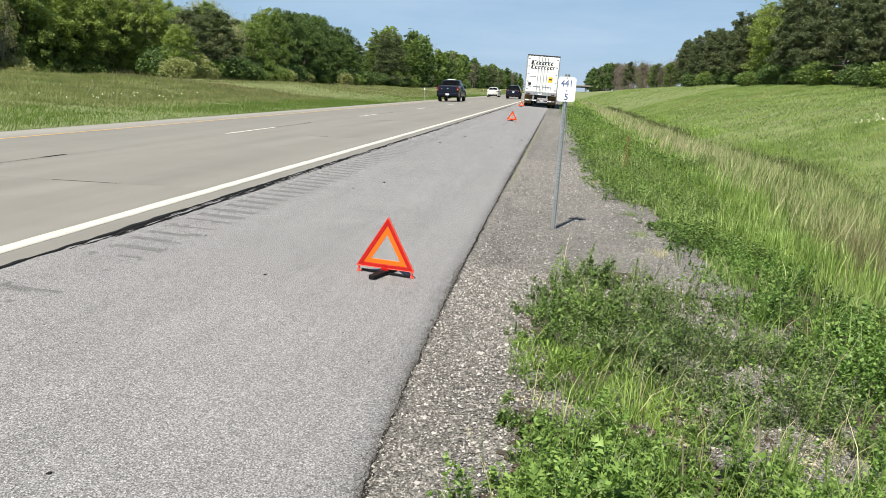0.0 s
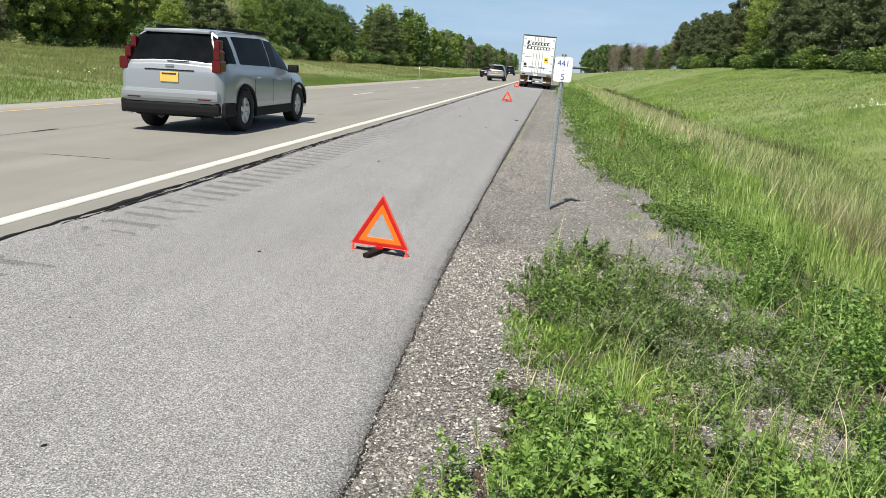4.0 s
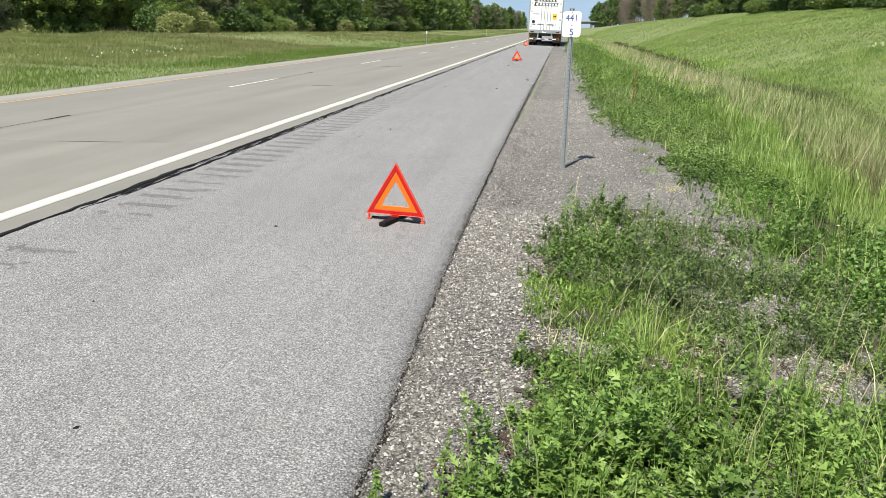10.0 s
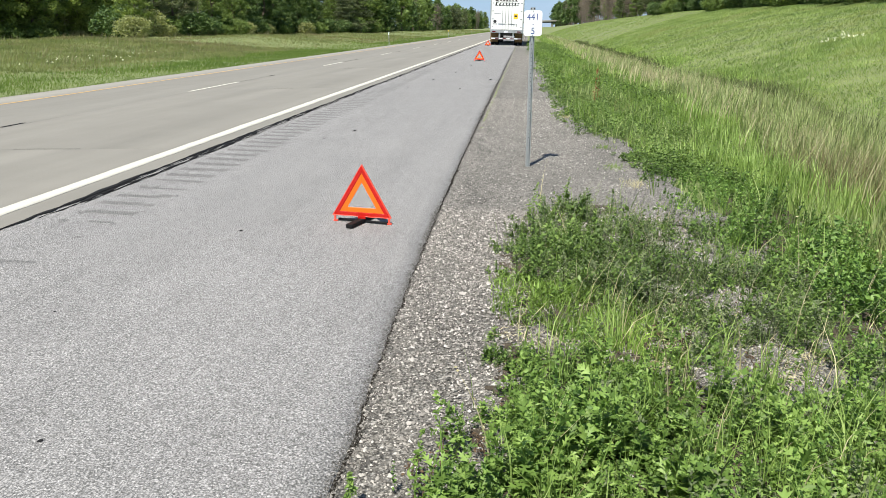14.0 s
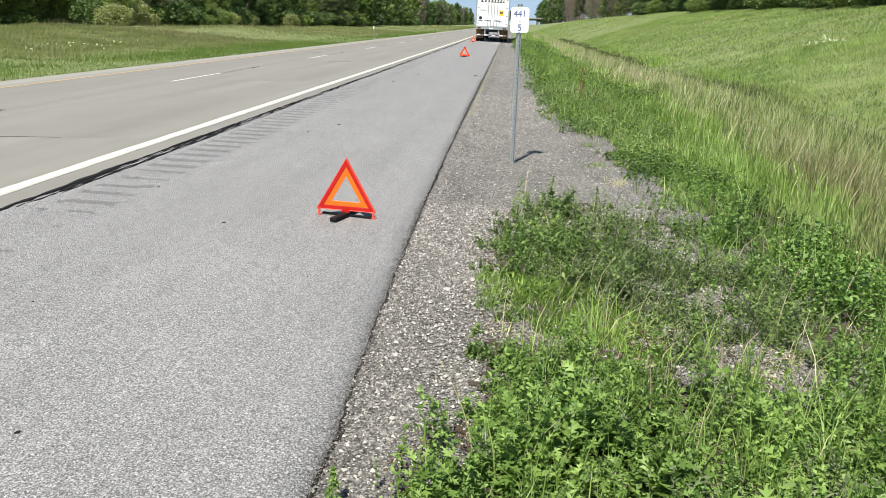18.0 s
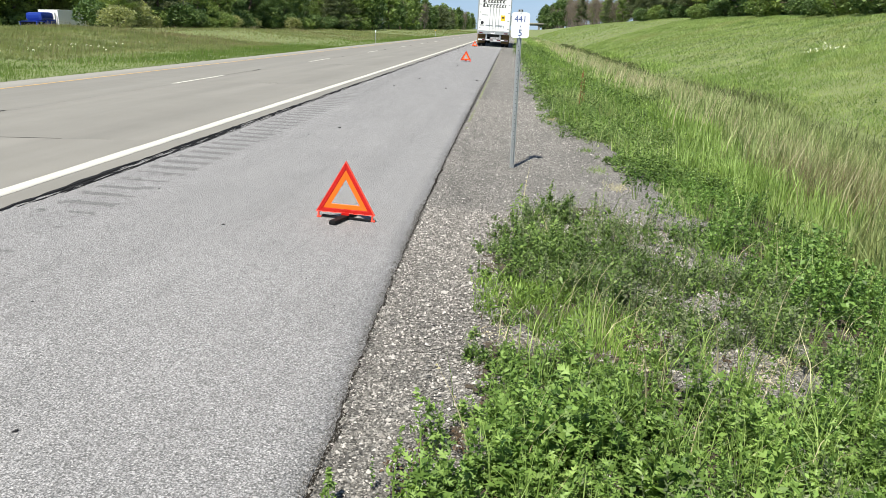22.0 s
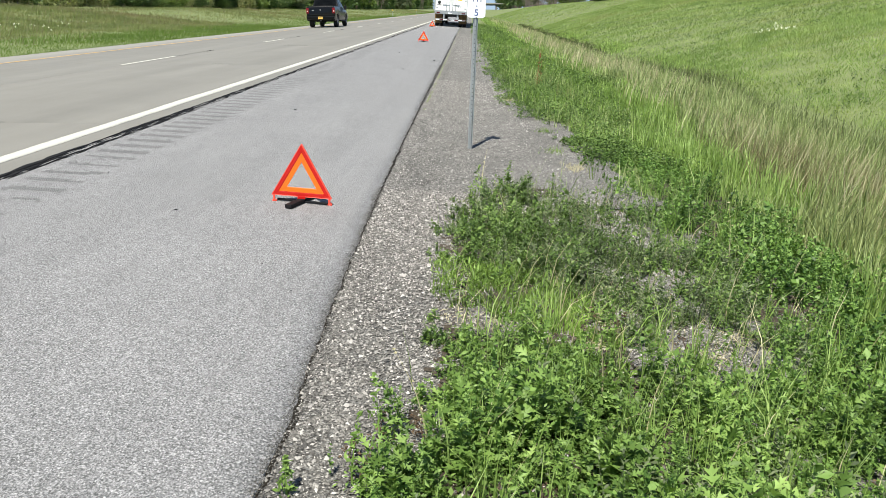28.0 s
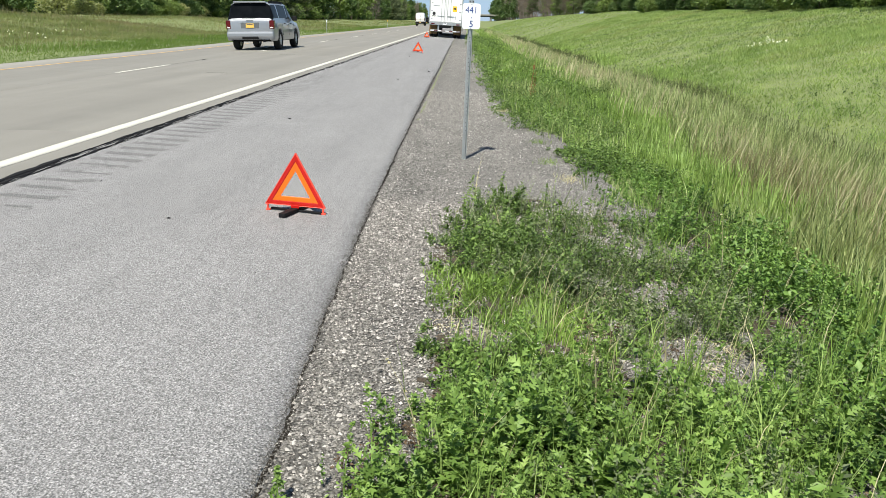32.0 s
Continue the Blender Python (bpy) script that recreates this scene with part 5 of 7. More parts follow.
def clump_pine(seed, leaves, size, high=10.0, spread=3.0, label=""):
    """A pine with spreading boughs that carry flat, separate clumps of needles; the lowest boughs are bare."""
    r = np.random.default_rng(seed)
    ob = thing("pine_tree", label, "pine tree")
    bm = bmesh.new()
    lean = Vector((r.normal(0, 0.02), r.normal(0, 0.02), 1))
    tube(bm, (0, 0, -0.3), lean * high * 0.55, 0.17, 0.10, 7)
    tube(bm, lean * high * 0.55, lean * high * 0.98, 0.10, 0.02, 6)
    middles, sizes = [], []
    boughs = 46
    for k in range(boughs):
        t = 0.10 + 0.87 * (k + r.uniform(0, 1)) / boughs
        a = k * 2.4 + r.normal(0, 0.4)
        reach = spread * (1.06 - t) ** 0.55 * r.uniform(0.45, 1.15) + 0.25
        foot = lean * (high * t)
        tip = foot + Vector((cos(a) * reach, sin(a) * reach, reach * r.uniform(0.0, 0.45) * (0.4 + t)))
        bend = foot.lerp(tip, 0.55) + Vector((0, 0, -0.08 * reach))
        tube(bm, foot, bend, 0.045 * (1.2 - t), 0.03 * (1.2 - t), 4)
        tube(bm, bend, tip, 0.03 * (1.2 - t), 0.008, 4)
        if t < 0.22 and r.uniform() < 0.5:
            continue
        for f in (0.55, 0.8, 1.0):
            p = foot.lerp(tip, f) + Vector((r.normal(0, 0.22), r.normal(0, 0.22), r.normal(0.08, 0.10)))
            middles.append(np.array(p))
            sizes.append(r.uniform(0.34, 0.62) * (1.15 - 0.45 * t))
    for k in range(5):
        middles.append(np.array(lean * (high * (0.93 + 0.022 * k))) + r.normal(0, 0.12, 3))
        sizes.append(0.30 - 0.03 * k)
    part("trunk", bm, BARK, ob)
    middles, sizes = np.array(middles), np.array(sizes)
    pick = r.choice(len(middles), leaves, p=sizes ** 2 / np.sum(sizes ** 2))
    d = r.normal(0, 1, (leaves, 3))
    d *= (r.uniform(0.3, 1, leaves) ** 0.5 / np.linalg.norm(d, axis=1))[:, None]
    c = middles[pick] + d * sizes[pick][:, None] * np.array([1.0, 1.0, 0.5])
    s = size * np.exp(r.normal(0, 0.25, leaves))
    v, t = spray_array(c, s, s * 0.36, r, 0.4)
    crown = new("crown", tri_mesh("crown", v, t, NEEDLES))
    crown.parent = ob
    return ob


def bare_tree(seed, leaves, material, high=10.0, label="", bark=TWIG):
    """A clump of slender pale stems with many twigs and few young leaves."""
    r = np.random.default_rng(seed)
    ob = thing("budding_tree", label, "tree")
    bm, tips = trunk_mesh(r, high, 14, 2.2, 0.11, 0.15)
    for k in range(4):
        a, lean = r.uniform(0, 2 * pi), r.uniform(0.5, 1.5)
        foot = Vector((cos(a) * 0.9, sin(a) * 0.9, -0.3))
        top = Vector((cos(a) * (0.9 + lean), sin(a) * (0.9 + lean), high * r.uniform(0.6, 0.95)))
        half = foot.lerp(top, 0.55) + Vector((r.normal(0, 0.15), r.normal(0, 0.15), 0))
        tube(bm, foot, half, 0.075, 0.05, 5)
        tube(bm, half, top, 0.05, 0.015, 5)
        tips += [half, half.lerp(top, 0.5), top]
    part("trunk", bm, bark, ob)
    n = 1500
    o = np.array([np.array(tips[i]) for i in r.integers(0, len(tips), n)]) + r.normal(0, 0.45, (n, 3))
    a = r.uniform(0, 2 * pi, n)
    d = np.stack([np.cos(a) * 0.4, np.sin(a) * 0.4, r.uniform(0.4, 1.4, n)], -1) * r.uniform(0.5, 1.5, n)[:, None]
    s = np.stack([np.sin(a), -np.cos(a), a * 0], -1) * 0.016
    v = np.stack([o - s, o + s, o + d], 1).reshape(-1, 3)
    twigs = new("twig_spray", tri_mesh("twig_spray", v, np.arange(n * 3).reshape(-1, 3), bark))
    twigs.parent = ob
    c = (o + d * r.uniform(0.2, 1, n)[:, None])[r.integers(0, n, leaves)] + r.normal(0, 0.3, (leaves, 3))
    z = np.full(leaves, 0.14) * np.exp(r.normal(0, 0.3, leaves))
    v, t = spray_array(c, z, z * 0.6, r, 0.4)
    crown = new("crown", tri_mesh("crown", v, t, material))
    crown.parent = ob
    return ob


def bush(seed, leaves, size, material, label):
    r = np.random.default_rng(seed)
    ob = thing("bush", label, "bush")
    bm = bmesh.new()
    for k in range(7):
        a = k * 2 * pi / 7
        tube(bm, (0.1 * cos(a), 0.1 * sin(a), -0.15), (0.9 * cos(a), 0.9 * sin(a), 1.5), 0.03, 0.012, 4)
    part("stem", bm, BARK, ob)
    d = r.normal(0, 1, (leaves, 3))
    d /= np.linalg.norm(d, axis=1, keepdims=True)
    lump = 0.7 + 0.5 * value_noise(np.arctan2(d[:, 1], d[:, 0]) * 2, d[:, 2] * 2, 0.8, seed)
    c = d * (lump * r.uniform(0.5, 1.0, leaves) ** 0.4)[:, None] * np.array([1.5, 1.5, 1.1]) + np.array([0, 0, 1.1])
    c[:, 2] = np.maximum(c[:, 2], 0.05)
    s = size * np.exp(r.normal(0, 0.3, leaves))
    v, t = spray_array(c, s, s * 0.7, r, 0.45)
    crown = new("crown", tri_mesh("crown", v, t, material))
    crown.parent = ob
    return ob


EYE_Z = 1.3
LEFT_TOP = ([-60, -45, -38, -35, -31, -29, -27, -25.8, -24.4, -23, -21.2, -18.8, -17, -16.2, -15.4, -13.6, -12.6, -11.6, -10.7, -9.5, -8, -5.4, -2.9, -1.2],
            [6.6, 6.4, 6.2, 6.2, 5.9, 5.2, 4.3, 5.1, 4.0, 4.2, 5.1, 5.0, 4.6, 3.6, 3.2, 3.6, 4.5, 3.5, 3.8, 3.0, 2.6, 1.75, 1.2, 0.9])
RIGHT_TOP = ([1.2, 1.7, 2.2, 3.2, 4.4, 6.5, 7.8, 8.5, 8.9, 10.2, 11.9, 12.8, 14.9, 20, 30, 45], [0.3, 0.75, 1.55, 1.95, 2.3, 2.1, 2.2, 2.6, 3.9, 4.4, 4.9, 5.9, 7.0, 8.2, 9.0, 10])


def plant_row(kinds, spots, table, r, low=0.72, limits=(3.5, 19.0)):
    """Trees of the given kinds at the spots, each as tall as the tree line is in that direction."""
    for x, y, pick in spots:
        d = math.hypot(x, y)
        az = math.degrees(math.atan2(x, y))
        z = float(land_z(x, y))
        high = d * tan(radians(np.interp(az, *table))) + EYE_Z - z
        high = float(np.clip(high * r.uniform(low, 1.02), *limits))
        s = high / 10.0
        kind = kinds[pick]
        wide = s * r.uniform(0.85, 1.2) * (1.0 if s > 0.8 else 1.15)
        m = pose(x, y, z - 0.05, 0, 0, r.uniform(0, 360)) @ Matrix.Diagonal((wide, wide, s, 1))
        copy_thing(kind, m)


KINDS = {
    "mid": broadleaf(1, 8200, 0.165, LEAF_MID, label="leafy green broadleaf tree at the edge of the wood"),
    "mid2": broadleaf(2, 8200, 0.165, LEAF_MID, spread=2.6, point=0.45, label="leafy green tree with a pointed crown"),
    "light": broadleaf(3, 8200, 0.165, LEAF_LIGHT, spread=2.9, label="fresh light-green broadleaf tree"),
    "dark": broadleaf(4, 8200, 0.165, LEAF_DARK, spread=3.6, base=0.06, label="dense dark green broadleaf tree"),
    "grey": bare_tree(5, 5200, LEAF_GREY, label="thin grey-green tree with young leaves"),
    "red": bare_tree(6, 2200, LEAF_REDDISH, label="bare reddish-grey tree with young buds", bark=RED_TWIG),
    "pine": clump_pine(7, 9500, 0.23, spread=2.6, label="dark green pine tree with clumped needles"),
    "pine2": clump_pine(8, 10500, 0.24, spread=3.5, label="broad dark green pine tree with spreading boughs"),
    "fir": conifer(7, 7500, 0.24, spread=2.2, label="dark green conifer with a pointed top", name="conifer_tree"),
    "larch": conifer(18, 8000, 0.21, spread=2.9, label="light green feathery tree with drooping boughs", material=LEAF_LARCH, name="tree"),
    "spire": conifer(15, 6500, 0.22, spread=1.9, label="green tree with a narrow pointed crown", material=LEAF_MID, name="tree"),
    "far_mid": broadleaf(9, 1500, 0.50, LEAF_MID, label="green broadleaf tree in the far tree line"),
    "far_dark": broadleaf(10, 1500, 0.50, LEAF_DARK, spread=2.8, point=0.5, label="dark green tree in the far tree line"),
    "far_pine": conifer(11, 1700, 0.55, label="dark pine in the far tree line"),
    "far_spire": conifer(16, 1500, 0.55, spread=1.9, label="pointed green tree in the far tree line", material=LEAF_MID, name="tree"),
    "far_red": bare_tree(17, 1100, LEAF_REDDISH, label="bare reddish tree in the far tree line", bark=RED_TWIG),
    "bush": bush(12, 1500, 0.17, LEAF_MID, "green bush at the foot of the trees"),
    "bush_grey": bush(13, 1300, 0.16, LEAF_GREY, "grey-green shrub in front of the wood"),
    "bush_dark": bush(14, 1500, 0.17, LEAF_DARK, "dark green shrub at the foot of the trees"),
}


def woods():
    r = np.random.default_rng(21)

    def left_pick(az, r):
        if az < -26.9:
            return r.choice(["light", "light", "grey", "mid2", "mid"])
        if az < -24.8:
            return r.choice(["pine2", "pine", "dark", "pine2", "mid"])
        if az < -23:
            return r.choice(["mid", "mid2", "grey", "light", "mid"])
        if az < -20.8:
            return r.choice(["light", "light", "mid", "mid"])
        if az < -15.8:
            return r.choice(["dark", "dark", "mid", "dark", "dark"])
        return r.choice(["spire", "spire", "fir", "spire", "fir", "spire", "mid2"])

    spots = []
    for row, (x0, step) in enumerate(((-38.5, 4.3), (-42, 4.3), (-46, 4.6), (-51, 5.0))):
        y = 30 + row * 2.0
        while y < 190:
            x = x0 + r.normal(0, 1.1) + 3.0 * (value_noise(np.array([0.0]), np.array([y]), 25, 5)[0] - 0.5)
            az = math.degrees(math.atan2(x, y))
            if az > -28.4:
                spots.append((x, y, str(left_pick(az, r))))
            y += step * r.uniform(0.75, 1.3) * (1 + y / 300)
    plant_row(KINDS, spots, LEFT_TOP, r)
    spots = []
    for x0, step in ((-74, 3.4), (-78, 3.4), (-83, 4.2), (-89, 5.0)):
        y = 34.0
        while y < 185:
            x = x0 + r.normal(0, 1.1)
            az = math.degrees(math.atan2(x, y))
            if az > -60:
                spots.append((x, y, str(r.choice(["grey", "light", "grey", "mid", "light", "light"] if -37.5 < az < -32.3 else ["light", "light", "mid", "grey", "light"]))))
            y += step * r.uniform(0.75, 1.3)
    plant_row(KINDS, spots, LEFT_TOP, r, 0.75, (3.5, 24.0))
    spots = []
    for x0, step in ((-37, 8), (-45, 10)):
        y = 190.0
        while y < 760:
            spots.append((x0 + r.normal(0, 1.5), y, str(r.choice(["far_pine", "far_dark", "far_red", "far_pine", "far_dark", "far_spire", "far_spire", "far_mid"]))))
            y += step * r.uniform(0.7, 1.3) * (0.6 + y / 320)
    plant_row(KINDS, spots, LEFT_TOP, r, 0.75)

    def right_pick(az, r):
        if az < 2.9:
            return r.choice(["dark", "pine", "dark"])
        if az < 8.6:
            return r.choice(["red", "red", "red", "mid2", "red", "pine"])
        if az < 12.6:
            return r.choice(["pine", "pine2", "pine", "pine"])
        if az < 15.2:
            return r.choice(["larch", "larch", "light", "larch"])
        return r.choice(["pine2", "pine2", "pine"])

    spots = []
    for x0, step in ((27.5, 5.6), (31.5, 5.2), (36, 5.5)):
        y = 32.0
        while y < 330:
            x = x0 + r.normal(0, 0.9)
            spots.append((x, y, str(right_pick(math.degrees(math.atan2(x, y)), r))))
            y += step * r.uniform(0.8, 1.25) * (1 + y / 260)
    plant_row(KINDS, spots, RIGHT_TOP, r, 0.8)
    spots = []
    for x0, step in ((29, 11), (37, 13)):
        y = 330.0
        while y < 800:
            far_x = x0 + r.normal(0, 1.5)
            spots.append((far_x, y, str(r.choice(["far_dark", "far_dark", "far_pine"] if math.degrees(math.atan2(far_x, y)) < 3.2 else ["far_red", "far_red", "far_dark"]))))
            y += step * r.uniform(0.7, 1.3) * (0.5 + y / 500)
    plant_row(KINDS, spots, RIGHT_TOP, r, 0.85)
    # shrubs at the foot of the woods and under the trees
    for side, x0, y1, picks in ((-1, -71.5, 185, ["bush", "bush_grey", "bush"]), (-1, -76.0, 185, ["bush", "bush_grey"]), (-1, -40.5, 190, ["bush", "bush_dark", "bush"]), (-1, -45.5, 190, ["bush_dark", "bush_grey"]), (1, 30.0, 170, ["bush_dark"]), (-1, -38.0, 700, ["bush_dark"]), (-1, -36.5, 185, ["bush", "bush", "bush_grey", "bush_dark"]), (1, 26.3, 170, ["bush_dark", "bush_dark", "bush_dark", "bush"])):
        y = 33.0
        while y < y1:
            x = x0 + r.normal(0, 0.8)
            if side < 0 and x0 > -60 and math.degrees(math.atan2(x, y)) < -28.9:
                y += 1.0
                continue
            s = r.uniform(0.6, 1.25) * (1.5 if abs(x0) > 40 or x0 == 30.0 else 1.0)
            m = pose(x, y, float(land_z(x, y)) - 0.05, 0, 0, r.uniform(0, 360)) @ Matrix.Diagonal((s * 1.1, s * 1.1, s, 1))
            copy_thing(KINDS[str(r.choice(picks))], m)
            y += r.uniform(1.8, 4.5) * (1 + y / 200)


woods()
# the kinds themselves stand in the back rows of the wood
for k, ob in enumerate(KINDS.values()):
    x, y = -95 - 3 * (k % 3), 60 + 9 * k
    s = 0.75
    ob.matrix_basis = pose(x, y, float(land_z(x, y)) - 0.05) @ Matrix.Scale(s, 4)


# ---- warning triangles ----
def warning_triangle(at, side=0.445):
    """A folding reflector triangle on a weighted black foot; it faces -y."""
    ob = thing("warning_triangle", "red and orange reflective warning triangle standing on the shoulder", "warning triangle", at, "warning triangles")
    h = side * 0.866
    base = 0.05
    corners = [Vector((-side / 2, 0, base)), Vector((side / 2, 0, base)), Vector((0, 0, base + h))]
    mid = sum(corners, Vector()) / 3

    def ring(k):
        return [mid + (c - mid) * k for c in corners]

    def bars(name, k0, k1, y0, y1, material, label):
        a, b = ring(k0), ring(k1)
        for i in range(3):
            j = (i + 1) % 3
            bm = prism([(p.x, p.z) for p in (a[i], a[j], b[j], b[i])], y0, y1)
            bmesh.ops.bevel(bm, geom=bm.edges[:], offset=0.0015, segments=1, affect="EDGES")
            part(name, bm, material, ob, label)

    # lighter rim bars carry the highlight of the outer edges as colour
    bars("rim", 1.025, 0.985, -0.011, 0.012, RIM_RED, "red plastic rim coloured as a bright edge highlight")
    bars("reflector_bar", 0.984, 0.78, -0.009, 0.009, REFLEX_RED, "red reflex bar")
    bars("fluorescent_bar", 0.775, 0.50, -0.005, 0.005, FLUOR_ORANGE, "orange fluorescent bar")
    for s in (-1, 1):
        part("leg", block(s * side * 0.47 - 0.006, s * side * 0.47 + 0.006, -0.008, 0.008, 0.006, base + 0.01, 0.002), RIM_RED, ob, "red leg")
        part("foot", block(s * side * 0.47 - 0.012, s * side * 0.47 + 0.02, -0.01, 0.012, 0.0, 0.012, 0.003), RIM_RED, ob)
    part("base_bar", block(-0.026, 0.026, -0.20, 0.17, 0.002, 0.034, 0.008, pose(0, 0, 0, 0, 0, -12)), BLACK_PLASTIC, ob, "weighted black base")
    part("cross_bar", block(-0.19, 0.20, -0.012, 0.012, 0.004, 0.018, 0.004, pose(0, 0.01, 0, 0, 0, -4)), BLACK_PLASTIC, ob)
    part("hinge", block(-0.03, 0.03, -0.012, 0.012, 0.03, base + 0.004, 0.004), REFLEX_RED, ob)
    return ob


LEAN = math.degrees(math.atan(FALL))
for x, y, turn in ((-1.20, 5.34, -5), (-1.93, 33.1, 3), (-2.80, 59.5, 0)):
    warning_triangle(pose(x, y, float(shoulder_z(x)) + 0.001, 0, LEAN, turn))


# ---- mile marker ----
def text_mesh(body, size, depth):
    cu = bpy.data.curves.new("text", "FONT")
    cu.body, cu.size, cu.extrude, cu.align_x, cu.align_y = body, size, depth, "CENTER", "CENTER"
    ob = bpy.data.objects.new("text", cu)
    scene.collection.objects.link(ob)
    me = bpy.data.meshes.new_from_object(ob.evaluated_get(bpy.context.evaluated_depsgraph_get()))
    bpy.data.objects.remove(ob)
    return me


def lettering(name, body, size, m, material, parent, sx=1.0):
    me = text_mesh(body, size, 0.0012)
    me.materials.append(material)
    me.transform(m @ Matrix.Diagonal((sx, 1, 1, 1)))
    ob = new(name, me)
    ob.parent = parent
    return ob


def mile_marker():
    x, y = 0.046, 8.12
    z = float(land_z(x, y))
    ob = thing("mile_marker", "white mile marker sign with blue numbers on a galvanised post", "road sign", pose(x, y, z, 0, 1.2, 0))
    # U-channel post
    prof = [(-0.025, 0.006), (-0.025, -0.002), (-0.014, -0.002), (-0.010, -0.026), (0.010, -0.026), (0.014, -0.002), (0.025, -0.002), (0.025, 0.006), (0.010, 0.006), (0.007, -0.019), (-0.007, -0.019), (-0.010, 0.006)]
    bm = bmesh.new()
    lo = [bm.verts.new((a, b, -0.3)) for a, b in prof]
    hi = [bm.verts.new((a, b, 1.655)) for a, b in prof]
    for i in range(len(prof)):
        j = (i + 1) % len(prof)
        bm.faces.new((lo[i], lo[j], hi[j], hi[i]))
    bm.faces.new(hi)
    bm.faces.new(lo[::-1])
    bmesh.ops.recalc_face_normals(bm, faces=bm.faces)
    part("post", bm, STEEL, ob, "galvanised u-channel post")
    for k in range(24):
        part("post_hole", rod((0, -0.0275, 0.32 + k * 0.042), (0, -0.0255, 0.32 + k * 0.042), 0.0045, None, 8), DARK_STEEL, ob)
    w, z0, z1, c = 0.094, 1.372, 1.626, 0.028
    pts = []
    for cx, cz, a0 in ((w - c, z1 - c, 0), (-w + c, z1 - c, 90), (-w + c, z0 + c, 180), (w - c, z0 + c, 270)):
        pts += [(0.004 + cx + c * cos(radians(a0 + a)), cz + c * sin(radians(a0 + a))) for a in (0, 30, 60, 90)]
    plate = part("sign_plate", prism(pts, -0.034, -0.0315), SIGN_WHITE, ob, "white rounded sign plate")
    face = pose(0, 0, 0, 90, 0, 0)
    lettering("numeral", "441", 0.092, Matrix.Translation((0.004, -0.035, 1.558)) @ face, SIGN_BLUE, plate, 0.92)
    lettering("numeral", "5", 0.092, Matrix.Translation((0.006, -0.035, 1.420)) @ face, SIGN_BLUE, plate)
    part("dot", rod((0.006, -0.0362, 1.487), (0.006, -0.034, 1.487), 0.006, None, 10), SIGN_BLUE, plate)
    for zz in (1.617, 1.378):
        part("bolt", rod((0.004, -0.039, zz), (0.004, -0.034, zz), 0.006, None, 6), STEEL, plate)
    part("cap_marks", block(-0.02, 0.024, -0.024, -0.018, 1.634, 1.650), DARK_STEEL, ob)
    return ob


mile_marker()


def delineator(x, y):
    z = float(land_z(x, y))
    ob = thing("delineator_post", "slim roadside post with a reflector", "delineator", pose(x, y, z), "delineators")
    part("post", block(-0.03, 0.03, -0.01, 0.01, -0.2, 1.2, 0.004), STEEL, ob)
    part("reflector", block(-0.055, 0.055, -0.02, -0.012, 0.98, 1.22, 0.01), SIGN_WHITE if y < 100 else PLACARD, ob)


for x, y in ((-13.4, 76.0), (-13.4, 137.0), (-13.4, 198.0), (1.6, 118.0)):
    delineator(x, y)


# ---- overpass in the distance ----
def overpass():
    ob = thing("overpass_bridge", "distant grey overpass bridge crossing the highway", "bridge", pose(0, 640, 0))
    part("deck", block(-8, 75, -5, 5, 5.0, 5.7, 0.1), CONCRETE, ob)
    part("parapet", block(-8, 75, -5.3, -5.02, 5.4, 6.3, 0.05), CONCRETE_PALE, ob)
    part("girder", block(-8, 75, -4.6, 4.6, 4.3, 5.0), DARK_STEEL, ob)
    for x in (-7, 4, 22):
        part("pier", block(x - 0.6, x + 0.6, -4, 4, -1.5, 4.3, 0.1), CONCRETE, ob)


overpass()


# ---- debris on the shoulder ----
def pebble(x, y, s, seed, material, flat=0.5):
    r = np.random.default_rng(seed)
    bm = bmesh.new()
    bmesh.ops.create_icosphere(bm, subdivisions=1, radius=s)
    for v in bm.verts:
        v.co = Vector(v.co) * float(r.uniform(0.7, 1.25))
        v.co.z *= flat
        v.co.x *= 1.3
    ob = part("debris_chip", bm, material, None)
    z = float(shoulder_z(x)) if x < X_EDGE else float(land_z(x, y)) + 0.008
    ob.matrix_basis = pose(x, y, z + s * flat * 0.6, 0, 0, float(r.uniform(0, 180)))
    return tagged(ob, "small dark chip lying on the pavement" if material is TAR else "loose grey stone on the gravel", "debris", "scattered debris")


CHIPS = ((-2.33, 10.2, 0.024), (-1.99, 4.95, 0.016), (-1.51, 18.0, 0.04), (-2.74, 17.9, 0.04), (-2.55, 9.37, 0.018), (-2.48, 20.8, 0.04), (-2.69, 24.8, 0.04), (-2.17, 24.3, 0.05), (-0.94, 21.4, 0.05),
         (-2.35, 3.31, 0.009), (-1.13, 3.97, 0.008), (-1.68, 2.17, 0.012), (-0.88, 3.59, 0.007), (-2.9, 5.9, 0.012), (-2.0, 29.0, 0.05), (-1.4, 12.0, 0.012))
for i, (x, y, s) in enumerate(CHIPS):
    pebble(x, y, s * (0.75 if y < 12 else 0.6), 300 + i, TAR)
for i, (x, y, s) in enumerate(((-0.33, 3.95, 0.03), (-0.5, 5.9, 0.02), (-0.2, 2.9, 0.022), (0.3, 7.1, 0.022), (-0.42, 2.5, 0.02), (-0.1, 7.6, 0.02), (0.9, 11.0, 0.03), (0.75, 10.2, 0.03), (-0.3, 3.2, 0.018), (0.6, 8.4, 0.022))):
    pebble(x, y, s * 0.6, 340 + i, STONE, 0.6)


